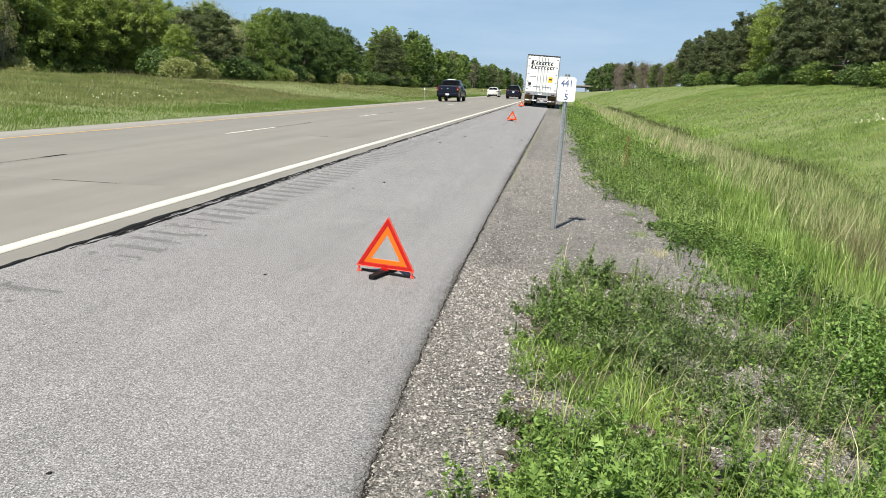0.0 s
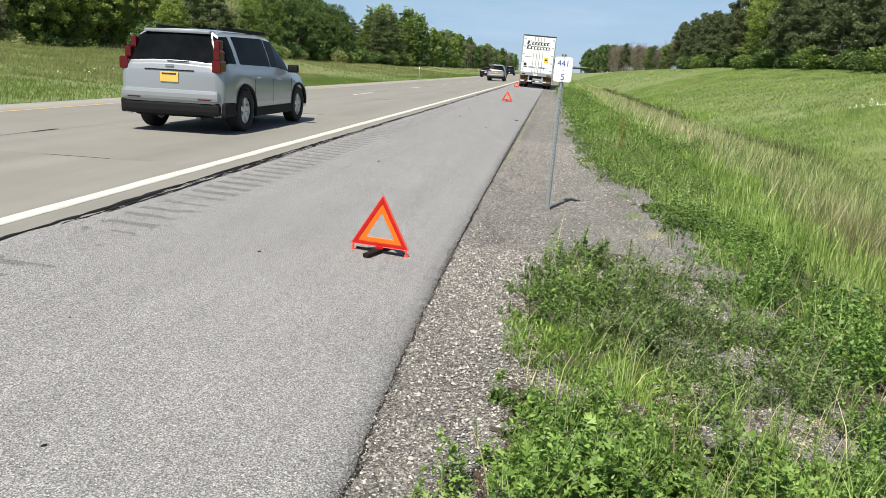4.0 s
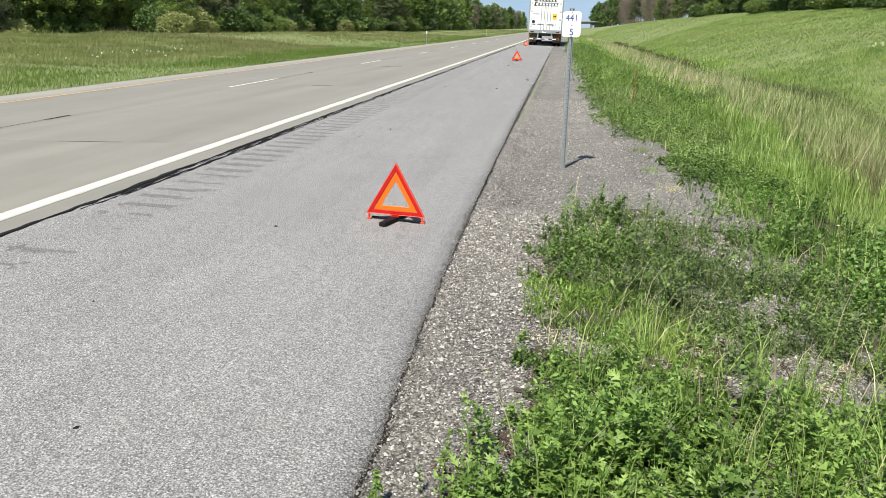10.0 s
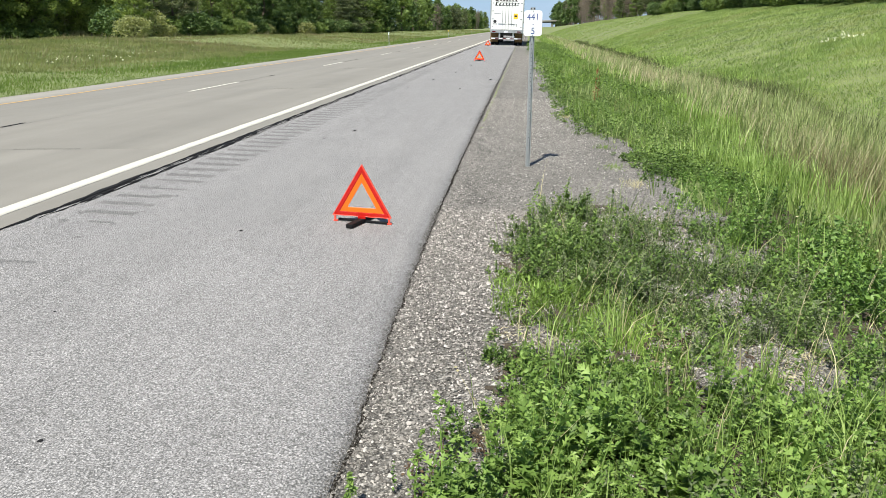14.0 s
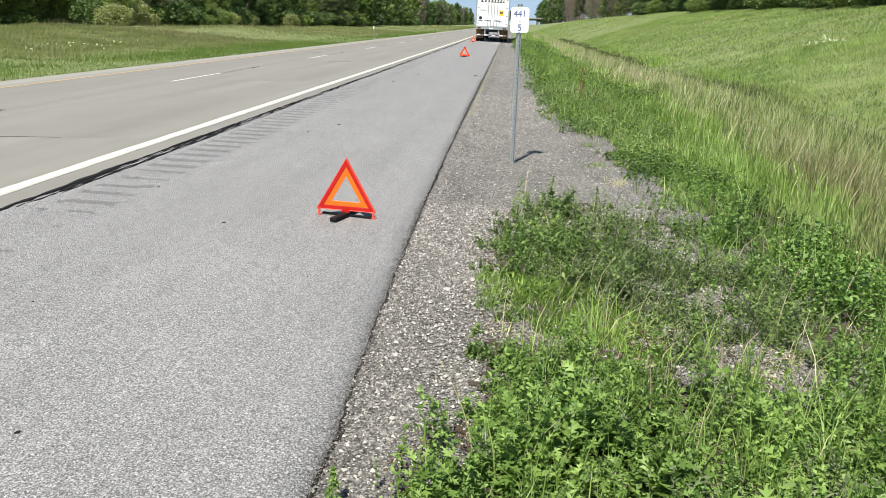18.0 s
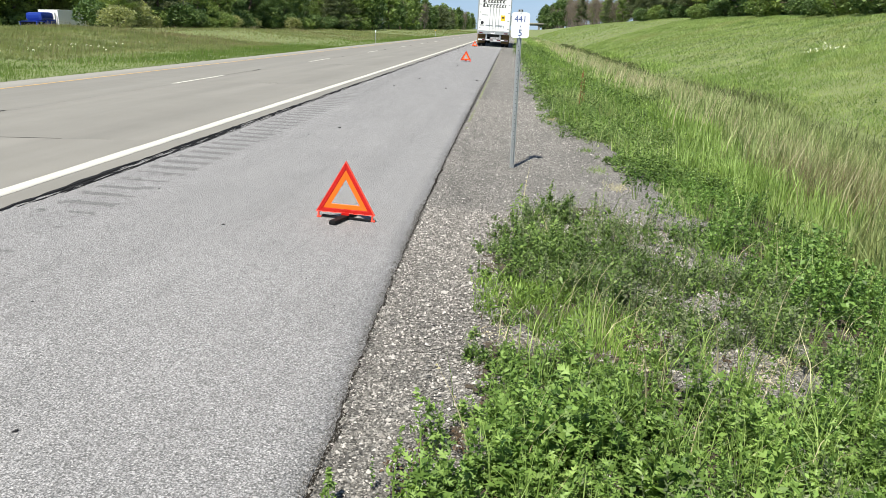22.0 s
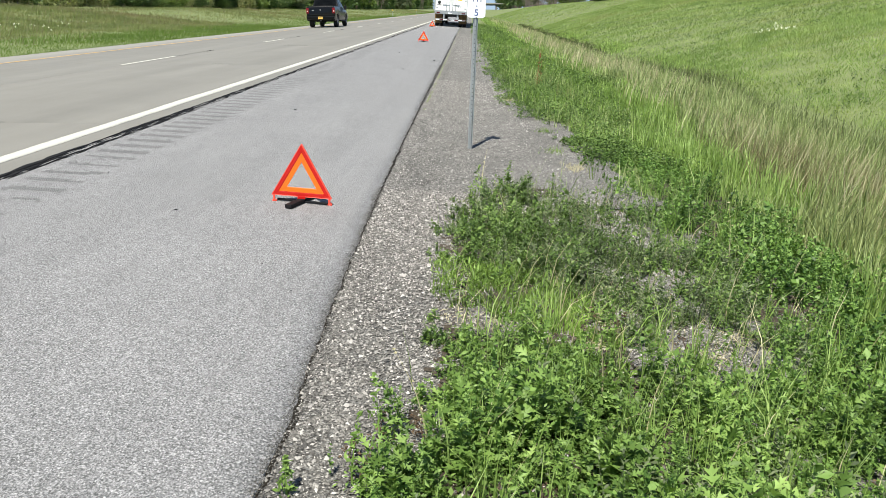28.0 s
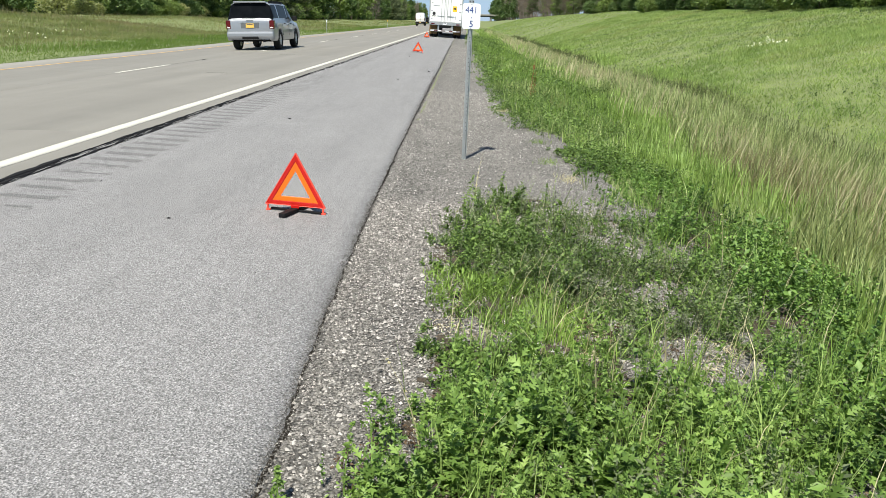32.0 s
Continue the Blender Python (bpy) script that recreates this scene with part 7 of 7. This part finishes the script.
def boxy_suv(name, label, paint):
    L, W, H = 4.87, 1.90, 1.80
    h = L / 2
    return vehicle(name, label, dict(
        L=L, W=W, paint=paint, r=0.37, tyre=0.25, tail=1.05, base=2.87, clear=0.34, arch=1.17,
        roof=([-h, -h + 0.02, -h + 0.06, -h + 0.24, -h + 0.7, 0.45, 1.22, h - 0.2, h], [1.08, 1.14, 1.17, H - 0.02, H + 0.01, H, 1.14, 1.02, 0.78]),
        belt=([-h, -h + 0.3, 0.9, h], [1.10, 1.12, 1.08, 0.74]),
        width=([-h, -h + 0.08, -h + 0.4, h - 0.5, h - 0.1, h], [W * 0.96, W * 0.985, W, W, W * 0.96, W * 0.88]),
        roofw=([-h, -h + 0.24, 0.5, 1.2, h], [0.86, 0.76, 0.76, 0.86, 0.88]),
        wrap=True, side=((-h + 0.215, -h + 0.98), (-h + 1.12, 0.06), (0.13, 0.98)), rear=(-h + 0.065, -h + 0.235), front=(0.5, 1.16),
        mirror=(0.85, 1.10, 0.2), handles=((-0.6, 1.0), (0.45, 1.0)), seams=(-1.0, 0.1, 1.02), handle_paint=BLACK_PLASTIC,
        lamps=((W / 2 - 0.20, W / 2 - 0.012, -h - 0.01, -h + 0.24, 0.80, 1.12, TAIL_RED), (W / 2 - 0.18, W / 2 - 0.04, -h - 0.016, -h + 0.1, 0.82, 0.88, LAMP_WHITE)), head_lamps=((W / 2 - 0.4, W / 2 - 0.15, 0.74, 0.9),),
        extra=(("bumper", -W / 2 + 0.03, W / 2 - 0.03, -h - 0.08, -h + 0.22, 0.46, 0.70, paint, 0.07), ("bumper_step", -0.32, 0.32, -h - 0.088, -h, 0.42, 0.52, BLACK_PLASTIC, 0.02),
               ("plate_recess", -0.36, 0.36, -h - 0.006, -h + 0.02, 0.82, 1.03, GREY_RIM, 0.02), ("recess_trim", -0.38, 0.38, -h - 0.016, -h + 0.01, 1.03, 1.05, CHROME, 0.006), ("wiper", -0.30, 0.25, -h + 0.03, -h + 0.05, 1.20, 1.215, BLACK_PLASTIC, 0.004), ("wiper_box", -0.14, 0.14, -h - 0.02, -h + 0.05, 1.10, 1.14, CHROME, 0.016),
               ("spoiler", -W * 0.33, W * 0.33, -h + 0.12, -h + 0.34, H - 0.03, H + 0.02, paint, 0.018),
               ("roof_rail", -W * 0.36, -W * 0.335, -h + 0.5, 0.3, H - 0.02, H + 0.05, BLACK_PLASTIC, 0.01), ("roof_rail", W * 0.335, W * 0.36, -h + 0.5, 0.3, H - 0.02, H + 0.05, BLACK_PLASTIC, 0.01),
               ("tailpipe", 0.45, 0.53, -h + 0.02, -h + 0.3, 0.30, 0.37, DARK_STEEL, 0.02)),
        plate=(0.92, PLATE), plate_y=-h - 0.010))


def pickup(name, label, paint, plate, lit_roof=False):
    L, W, H = 5.85, 2.0, 1.92
    h = L / 2
    extra = [("bumper", -W / 2 + 0.03, W / 2 - 0.03, -h - 0.14, -h + 0.08, 0.54, 0.74, paint, 0.05), ("tailgate_trim", -0.75, 0.75, -h - 0.01, -h + 0.02, 0.86, 0.89, BLACK_PLASTIC, 0.004),
             ("tailgate_handle", -0.05, 0.05, -h - 0.014, -h + 0.01, 1.13, 1.18, STEEL, 0.012), ("tailgate_badge", -0.60, -0.47, -h - 0.014, -h + 0.01, 1.10, 1.14, STEEL, 0.008),
             ("bed_liner", -W * 0.40, W * 0.40, -h + 0.08, -1.0, 1.33, 1.405, BLACK_PLASTIC, 0.01), ("fender_badge", W / 2 - 0.01, W / 2 + 0.008, -h + 0.35, -h + 0.55, 0.92, 0.95, STEEL, 0.003),
             ("running_board", W / 2 - 0.06, W / 2 + 0.05, -0.9, 1.15, 0.36, 0.42, BLACK_PLASTIC, 0.01), ("running_board", -W / 2 - 0.05, -W / 2 + 0.06, -0.9, 1.15, 0.36, 0.42, BLACK_PLASTIC, 0.01),
             ("hitch", -0.04, 0.04, -h - 0.14, -h + 0.2, 0.42, 0.50, DARK_STEEL, 0.01), ("muffler", 0.25, 0.6, -h + 0.3, -h + 1.2, 0.38, 0.55, DARK_STEEL, 0.06),
             ("axle_housing", -0.2, 0.15, -h + 1.05, -h + 1.4, 0.28, 0.55, DARK_STEEL, 0.1)]
    if lit_roof:
        # white slab added on the cab so that the roof looks lit
        extra.append(("lit_roof_slab", -0.35, 0.35, -0.6, 0.2, H - 0.01, H + 0.06, SIGN_WHITE, 0.02))
    return vehicle(name, label, dict(
        category="pickup truck", L=L, W=W, paint=paint, r=0.41, tyre=0.28, tail=1.22, base=3.68, clear=0.44, arch=1.20,
        roof=([-h, -h + 0.015, -h + 0.04, -1.02, -0.98, -0.80, -0.4, 0.6, 1.45, h - 0.25, h], [1.34, 1.37, 1.385, 1.385, 1.40, H - 0.02, H + 0.01, H - 0.01, 1.24, 1.14, 0.92]),
        belt=([-h, -1.0, 1.0, h], [1.36, 1.30, 1.20, 0.88]),
        width=([-h, -h + 0.05, -h + 0.3, h - 0.6, h - 0.1, h], [W * 0.98, W * 0.99, W, W, W * 0.97, W * 0.90]),
        roofw=([-h, -1.03, -0.80, 0.6, 1.4, h], [0.93, 0.92, 0.76, 0.76, 0.88, 0.9]),
        side=((-0.74, -0.12), (-0.04, 1.1)), rear=(-0.965, -0.82), front=(0.66, 1.38),
        mirror=(1.05, 1.16, 0.26), handles=((-0.2, 1.08), (0.55, 1.06)), seams=(-0.95, -0.08, 1.1), handle_paint=paint,
        lamps=((W / 2 - 0.19, W / 2 - 0.005, -h - 0.008, -h + 0.19, 0.93, 1.31, BRIGHT_RED), (W / 2 - 0.15, W / 2 - 0.05, -h - 0.014, -h + 0.10, 1.04, 1.12, LAMP_WHITE), (W / 2 - 0.17, W / 2 - 0.03, -h - 0.012, -h + 0.10, 0.95, 1.02, TAIL_RED)),
        head_lamps=((W / 2 - 0.35, W / 2 - 0.1, 0.82, 1.02),), extra=extra, plate=(0.64, plate), plate_y=-h - 0.145))


def cargo_van(name, label):
    L, W, H = 5.98, 2.05, 2.72
    h = L / 2
    extra = [("bumper", -W / 2 + 0.01, W / 2 - 0.01, -h - 0.05, -h + 0.16, 0.40, 0.84, BLACK_PLASTIC, 0.05), ("bumper_step", -W * 0.4, W * 0.4, -h - 0.075, -h, 0.50, 0.53, STEEL, 0.006),
             ("door_stripe", -W * 0.45, W * 0.45, -h - 0.01, -h + 0.02, 0.90, 0.94, BLACK_PLASTIC, 0.004), ("door_joint", -0.008, 0.008, -h - 0.006, -h + 0.03, 0.9, 2.3, BLACK_PLASTIC, 0.002),
             ("badge", -0.09, 0.09, -h - 0.016, -h + 0.01, 1.20, 1.24, BLACK_PLASTIC, 0.008), ("side_lettering_bar", W / 2 - 0.03, W / 2 + 0.002, -0.7, 0.5, 1.24, 1.28, INK, 0.002),
             # rear windows as white panels, their pale reflection put into the colour
             ("pale_reflecting_window", -0.86, -0.1, -h + 0.01, -h + 0.06, 1.52, 2.1, TRAILER_WHITE, 0.02), ("pale_reflecting_window", 0.1, 0.86, -h + 0.01, -h + 0.06, 1.52, 2.1, TRAILER_WHITE, 0.02), ("door_handle_plate", -0.14, 0.16, -h - 0.02, -h + 0.02, 1.30, 1.36, BLACK_PLASTIC, 0.01),
             ("exhaust", 0.3, 0.38, -h + 0.1, -h + 0.5, 0.26, 0.33, DARK_STEEL, 0.02)]
    for sd in (-1, 1):
        for nm, y0, y1, z0, z1 in (("side_moulding", -h + 0.3, h - 1.6, 0.97, 1.0), ("side_cladding", -h + 0.04, -h + 0.74, 0.36, 0.86), ("side_cladding", -h + 1.56, h - 1.54, 0.36, 0.86), ("arch_cladding", -h + 0.70, -h + 1.60, 0.80, 0.88)):
            a, b = sorted((sd * (W / 2 - 0.04), sd * (W / 2 + 0.012)))
            extra.append((nm, a, b, y0, y1, z0, z1, BLACK_PLASTIC, 0.01))
    return vehicle(name, label, dict(
        category="van", L=L, W=W, paint=WHITE_PAINT, r=0.36, tyre=0.24, tail=1.15, base=3.75, clear=0.34, arch=1.18, rim=GREY_RIM,
        roof=([-h, -h + 0.015, -h + 0.05, -h + 0.14, -h + 0.6, 0.9, 1.25, 2.35, h - 0.2, h], [1.30, 1.5, 2.2, H - 0.05, H, H, H - 0.1, 1.24, 1.02, 0.74]),
        belt=([-h, -h + 0.3, 1.2, h], [1.26, 1.28, 1.26, 0.70]),
        width=([-h, -h + 0.05, h - 1.2, h - 0.4, h], [W * 0.98, W, W, W * 0.93, W * 0.78]),
        roofw=([-h, -h + 0.14, 1.3, 2.3, h], [0.94, 0.84, 0.80, 0.86, 0.86]),
        side=((1.0, 1.9),), rear=(-h + 3.0, -h + 3.001), front=(1.32, 2.28),
        mirror=(1.72, 1.25, 0.34), seams=(-0.9, 0.35, 1.3), handles=((0.3, 1.12), (1.2, 1.12)), handle_paint=BLACK_PLASTIC, sill=(0.30, 0.46, BLACK_PLASTIC),
        lamps=((W / 2 - 0.15, W / 2 - 0.015, -h - 0.012, -h + 0.14, 1.02, 1.56, TAIL_RED), (W / 2 - 0.14, W / 2 - 0.03, -h - 0.016, -h + 0.1, 0.86, 0.95, LAMP_WHITE)),
        head_lamps=((W / 2 - 0.4, W / 2 - 0.2, 0.8, 0.95),), extra=extra, plate=(0.72, PLATE), plate_y=-h - 0.078))


black_sedan = sedan("black_sedan", "black four-door sedan driving in the passing lane", BLACK_PAINT)
silver_crossover = crossover("silver_crossover", "silver crossover suv with black lower trim driving past", SILVER)
grey_crossover = crossover("grey_crossover", "grey-silver compact suv with tall tail lamps driving away", GREY_SILVER, 4.53, 1.82, 1.66, True, PLATE, True)
dark_pickup = pickup("dark_pickup", "dark pickup truck driving away in the passing lane", NAVY, PLATE_WHITE, True)
white_hatchback = sedan("white_car", "white car far down the passing lane", WHITE_PAINT, 4.5, 1.82, 1.45)
dark_suv = crossover("dark_suv", "dark blue suv far down the driving lane", NAVY, 4.7, 1.9, 1.70, False, PLATE_WHITE)
black_pickup = pickup("black_pickup", "black pickup truck with a yellow plate driving past", BLACK_PAINT, PLATE)
white_van = cargo_van("white_van", "white high-roof cargo van with dark lower cladding")
silver_suv = boxy_suv("silver_suv", "silver boxy suv with dark windows driving past", SILVER)


# ---- parked trailer ----
def semi_trailer():
    """A dry-van trailer standing on the sloping shoulder, its doors towards the camera."""
    ob = thing("semi_trailer", "white box semi-trailer parked on the shoulder", "trailer", pose(-1.50, 62.4, float(shoulder_z(-1.50)), 0, LEAN, 0))
    W, L, z0, z1 = 2.59, 16.1, 1.12, 4.11
    w = W / 2
    body = part("body", block(-w, w, 0.06, L, z0, z1, 0.02), TRAILER_WHITE, ob)
    part("top_rail", block(-w - 0.01, w + 0.01, -0.01, 0.10, z1 - 0.09, z1 + 0.012, 0.01), DARK_STEEL, ob)
    for s in (-1, 1):
        part("corner_post", block(s * w - 0.05, s * w + 0.05 if s < 0 else s * w + 0.01, -0.01, 0.09, z0, z1 - 0.09, 0.008), STEEL, ob)
        a, b = sorted((s * 0.008, s * (w - 0.05)))
        door = part("door", block(a, b, -0.012, 0.055, z0 + 0.10, z1 - 0.10, 0.01), TRAILER_WHITE, ob, "white trailer door")
        for x in (0.12, 0.36):
            part("lock_rod", rod((s * x, -0.035, z0 + 0.02), (s * x, -0.035, z1 - 0.04), 0.017, None, 8), STEEL, door, "steel lock rod")
            part("rod_handle", block(min(s * x, s * (x + 0.32)), max(s * x, s * (x + 0.32)), -0.055, -0.03, z0 + 0.52, z0 + 0.56, 0.006), STEEL, door)
        for k in range(5):
            z = z0 + 0.3 + k * 0.6
            part("hinge", block(s * (w - 0.17) - 0.07, s * (w - 0.17) + 0.07, -0.03, -0.01, z - 0.035, z + 0.035, 0.006), STEEL, door)
        part("tail_lamp", block(s * 1.0 - 0.14, s * 1.0 + 0.14, -0.03, 0.02, z0 - 0.12, z0 - 0.02, 0.02), TAIL_RED, ob, "red tail lamp")
        part("mud_flap", block(s * 0.98 - 0.3, s * 0.98 + 0.3, 0.55, 0.57, 0.25, 1.0, 0.004), RUSTY, ob, "grimy brown mud flap")
        part("guard_post", block(s * 0.55 - 0.06, s * 0.55 + 0.06, 0.05, 0.15, 0.55, 1.1, 0.01), STEEL, ob)
        part("guard_brace", rod((s * 0.55, 0.1, 0.58), (s * 0.55, 1.0, 1.1), 0.04), DARK_STEEL, ob)
        part("side_skirt", block(s * w - 0.03, s * w, 7.5, 13.5, 0.35, z0, 0.004), TRAILER_WHITE, ob)
        part("landing_leg", block(s * 0.8 - 0.06, s * 0.8 + 0.06, 13.6, 13.75, 0.0, z0, 0.01), DARK_STEEL, ob)
        for y in (1.15, 2.4):
            for x in (0.78, 1.13):
                add_wheel(ob, s * x, y, 0.51, 0.28, GREY_RIM, s)
    part("rear_sill", block(-w, w, -0.02, 0.12, z0 - 0.16, z0 + 0.09, 0.012), STEEL, ob, "galvanised rear sill")
    part("guard_bar", block(-1.2, 1.2, 0.03, 0.14, 0.46, 0.58, 0.012), STEEL, ob, "underride guard bar")
    for k in range(8):
        part("conspicuity_tape", block(-1.18 + k * 0.3, -1.18 + k * 0.3 + 0.28, 0.024, 0.0285, 0.49, 0.55), TAIL_RED if k % 2 else SIGN_WHITE, ob)
    part("chassis", block(-0.55, 0.55, 0.4, L - 1, 0.75, z0, 0.02), DARK_STEEL, ob)
    for y in (1.15, 2.4):
        part("axle", rod((-1.2, y, 0.51), (1.2, y, 0.51), 0.07), DARK_STEEL, ob)
    plate_bars(ob, -0.05, -0.022, z0 - 0.06, PLATE_WHITE)
    # slanted black shapes where the operator's name is painted
    def shapes(z, widths, high):
        x = -0.98
        for i, wd in enumerate(widths):
            tallness = high * (1.3 if i == 0 else 1.0)
            sk = 0.22 * tallness
            part("painted_shape", prism([(x, z), (x + wd * 0.42, z), (x + wd * 0.42 + sk, z + tallness), (x + sk, z + tallness)], -0.0165, -0.0125), INK, ob, "black painted shape")
            part("painted_shape", prism([(x + wd * 0.42, z), (x + wd * 0.8, z), (x + wd * 0.8 + sk * 0.2, z + tallness * 0.2), (x + wd * 0.42 + sk * 0.2, z + tallness * 0.2)], -0.0165, -0.0125), INK, ob)
            part("painted_shape", prism([(x + wd * 0.5 + sk * 0.8, z + tallness * 0.8), (x + wd * 0.85 + sk * 0.8, z + tallness * 0.8), (x + wd * 0.85 + sk, z + tallness), (x + wd * 0.5 + sk, z + tallness)], -0.0165, -0.0125), INK, ob)
            x += wd

    shapes(3.36, (0.38, 0.24, 0.24, 0.22, 0.24, 0.24, 0.26), 0.24)
    shapes(3.02, (0.30, 0.25, 0.25, 0.24, 0.24, 0.23, 0.23, 0.14), 0.24)
    part("placard", block(0.52, 0.86, -0.016, -0.0125, 2.02, 2.45), PLACARD, ob, "yellow square placard")
    part("placard_bar", block(0.58, 0.80, -0.0185, -0.0165, 2.2, 2.32), INK, ob)
    part("painted_mark", rod((-0.95, -0.0165, 1.82), (-0.95, -0.0125, 1.82), 0.13, None, 16), INK, ob)
    part("painted_mark", block(-1.1, -0.78, -0.0165, -0.0125, 1.6, 1.66), INK, ob)
    part("painted_mark", block(-1.02, -0.5, -0.0165, -0.0125, 2.38, 2.45), STEEL, ob)
    part("painted_mark", block(0.55, 0.60, -0.0165, -0.0125, 1.45, 1.68), STEEL, ob)
    part("painted_mark", block(0.75, 0.80, -0.0165, -0.0125, 1.45, 1.68), STEEL, ob)
    return ob


def tractor():
    ob = thing("truck_tractor", "white truck tractor coupled in front of the trailer", "truck", pose(-1.50, 62.4, float(shoulder_z(-1.50)), 0, LEAN, 0))
    part("cab", block(-1.2, 1.2, 16.9, 19.3, 1.0, 3.6, 0.2), TRAILER_WHITE, ob)
    part("hood", block(-1.0, 1.0, 19.2, 21.3, 0.8, 2.0, 0.25), TRAILER_WHITE, ob)
    part("frame", block(-0.5, 0.5, 13.9, 21, 0.6, 0.95, 0.03), DARK_STEEL, ob)
    for s in (-1, 1):
        part("mirror", block(s * 1.42 - 0.1, s * 1.42 + 0.1, 18.9, 19.05, 2.0, 2.75, 0.03), BLACK_PLASTIC, ob)
        part("mirror_arm", rod((s * 1.18, 19.0, 2.6), (s * 1.4, 19.0, 2.5), 0.02), BLACK_PLASTIC, ob)
        part("fuel_tank", rod((s * 1.0, 16.6, 0.75), (s * 1.0, 18.3, 0.75), 0.3, None, 16), STEEL, ob)
        for y in (14.6, 15.9):
            for x in (0.78, 1.13):
                add_wheel(ob, s * x, y, 0.51, 0.28, GREY_RIM, s)
        add_wheel(ob, s * 1.05, 20.2, 0.51, 0.28, GREY_RIM, s)


semi_trailer()
tractor()


def semi_truck():
    """A conventional tractor with its trailer, driving towards +y in its own space, the origin under the front bumper."""
    ob = thing("semi_truck", "blue semi truck pulling a white box trailer", "truck")
    part("hood", block(-1.0, 1.0, -2.3, -0.1, 0.75, 1.95, 0.28), TRUCK_BLUE, ob)
    cab = part("cab", block(-1.15, 1.15, -4.0, -2.0, 0.8, 2.7, 0.18), TRUCK_BLUE, ob)
    part("sleeper", block(-1.22, 1.22, -6.0, -3.9, 0.8, 2.9, 0.15), TRUCK_BLUE, ob)
    part("roof_fairing", block(-1.1, 1.1, -5.9, -3.2, 2.65, 3.75, 0.4), TRUCK_BLUE, ob)
    part("windscreen", block(-1.0, 1.0, -2.08, -1.97, 1.98, 2.62, 0.04), GLASS, cab)
    part("grille", block(-0.5, 0.5, -0.16, -0.04, 0.85, 1.75, 0.03), CHROME, ob)
    part("front_bumper", block(-1.2, 1.2, -0.25, 0.0, 0.35, 0.75, 0.06), CHROME, ob)
    part("frame", block(-0.5, 0.5, -8.2, -0.3, 0.6, 0.95, 0.03), DARK_STEEL, ob)
    for s in (-1, 1):
        part("side_window", block(s * 1.15 - 0.02, s * 1.15 + 0.02, -3.6, -2.4, 1.95, 2.55, 0.015), GLASS, cab)
        part("fender", block(s * 1.05 - 0.2, s * 1.05 + 0.2, -1.9, -0.35, 0.85, 1.2, 0.12), TRUCK_BLUE, ob)
        part("mirror", block(s * 1.45 - 0.1, s * 1.45 + 0.1, -2.5, -2.35, 1.9, 2.6, 0.03), CHROME, ob)
        part("exhaust_stack", rod((s * 1.05, -6.15, 0.9), (s * 1.05, -6.15, 3.7), 0.07, None, 10), CHROME, ob)
        part("fuel_tank", rod((s * 1.0, -5.4, 0.75), (s * 1.0, -3.6, 0.75), 0.3, None, 16), CHROME, ob)
        add_wheel(ob, s * 1.05, -1.2, 0.51, 0.28, GREY_RIM, s)
        for y in (-6.6, -7.9, -19.4, -20.7):
            for x in (0.78, 1.13):
                add_wheel(ob, s * x, y, 0.51, 0.28, GREY_RIM, s)
    trailer = part("trailer_body", block(-1.295, 1.295, -22.3, -6.4, 1.12, 4.1, 0.03), TRAILER_WHITE, ob, "white trailer box")
    part("trailer_rail", block(-1.305, 1.305, -22.31, -6.39, 1.05, 1.17, 0.01), STEEL, trailer)
    part("trailer_chassis", block(-0.55, 0.55, -21.8, -7.2, 0.75, 1.05, 0.02), DARK_STEEL, ob)
    return ob


blue_truck = semi_truck()

make_slabs()


# ---- what moves ----
def drive(ob, x, length, *passed):
    """Driving along the lane: passed are times and places of the tail; before and after them the speed is kept."""
    (t0, y0), (t1, y1) = passed[:2]
    (t2, y2), (t3, y3) = passed[-2:]
    first, last = (y1 - y0) / (t1 - t0), (y3 - y2) / (t3 - t2)
    rows = [(t, y0 + first * (t - t0)) for t in (0.0, t0 - 6.0, t0 - 2.0) if t < t0 - 1 and t >= 0]
    rows += list(passed) + [(t, y3 + last * (t - t3)) for t in (t3 + 2.0, t3 + 6.0, 32.0) if t > t3 + 1 and t <= 32]
    lean = -math.degrees(math.atan(LEFT_FALL)) if x < CROWN else 0
    walk(ob, [(t, pose(x, y + length / 2, float(road_z(x)) + 0.004, 0, lean, 0)) for t, y in sorted(rows)])


def motions():
    drive(black_sedan, -10.36, 4.86, (0.0, 2.9), (0.4, 15.0), (1.0, 32.8), (2.0, 61.0))
    drive(silver_crossover, -6.08, 4.65, (0.5, -17.3), (1.5, 9.7), (2.0, 23.2), (5.0, 110.5))
    drive(grey_crossover, -6.1, 4.53, (3.7, 2.6), (4.7, 32.4), (5.0, 41.4), (6.0, 72.0), (7.0, 106.0))
    drive(dark_pickup, -9.75, 5.85, (0.0, 67.2), (1.0, 93.2))
    drive(white_hatchback, -9.75, 4.5, (0.0, 114.0), (1.0, 146.0))
    drive(dark_suv, -5.9, 4.7, (0.0, 100.5), (1.0, 127.3))
    drive(black_pickup, -10.2, 5.85, (26.1, -10.2), (27.0, 20.1), (27.4, 33.6), (28.0, 53.6), (29.0, 87.0), (30.0, 130.0))
    drive(white_van, -9.4, 5.98, (27.5, -13.0), (28.5, 22.1), (30.0, 76.2), (31.0, 121.0), (32.0, 169.0))
    walk(blue_truck, [(t, pose(-59.0, 88.6 - 28.5 * (t - 22.0), -1.026, 0, 0, 180)) for t in (0.0, 12.0, 21.0, 22.0, 23.0, 32.0)])
    drive(silver_suv, -8.25, 4.87, (30.6, -12.6), (31.4, 11.9), (31.7, 21.0), (32.0, 30.0))


motions()
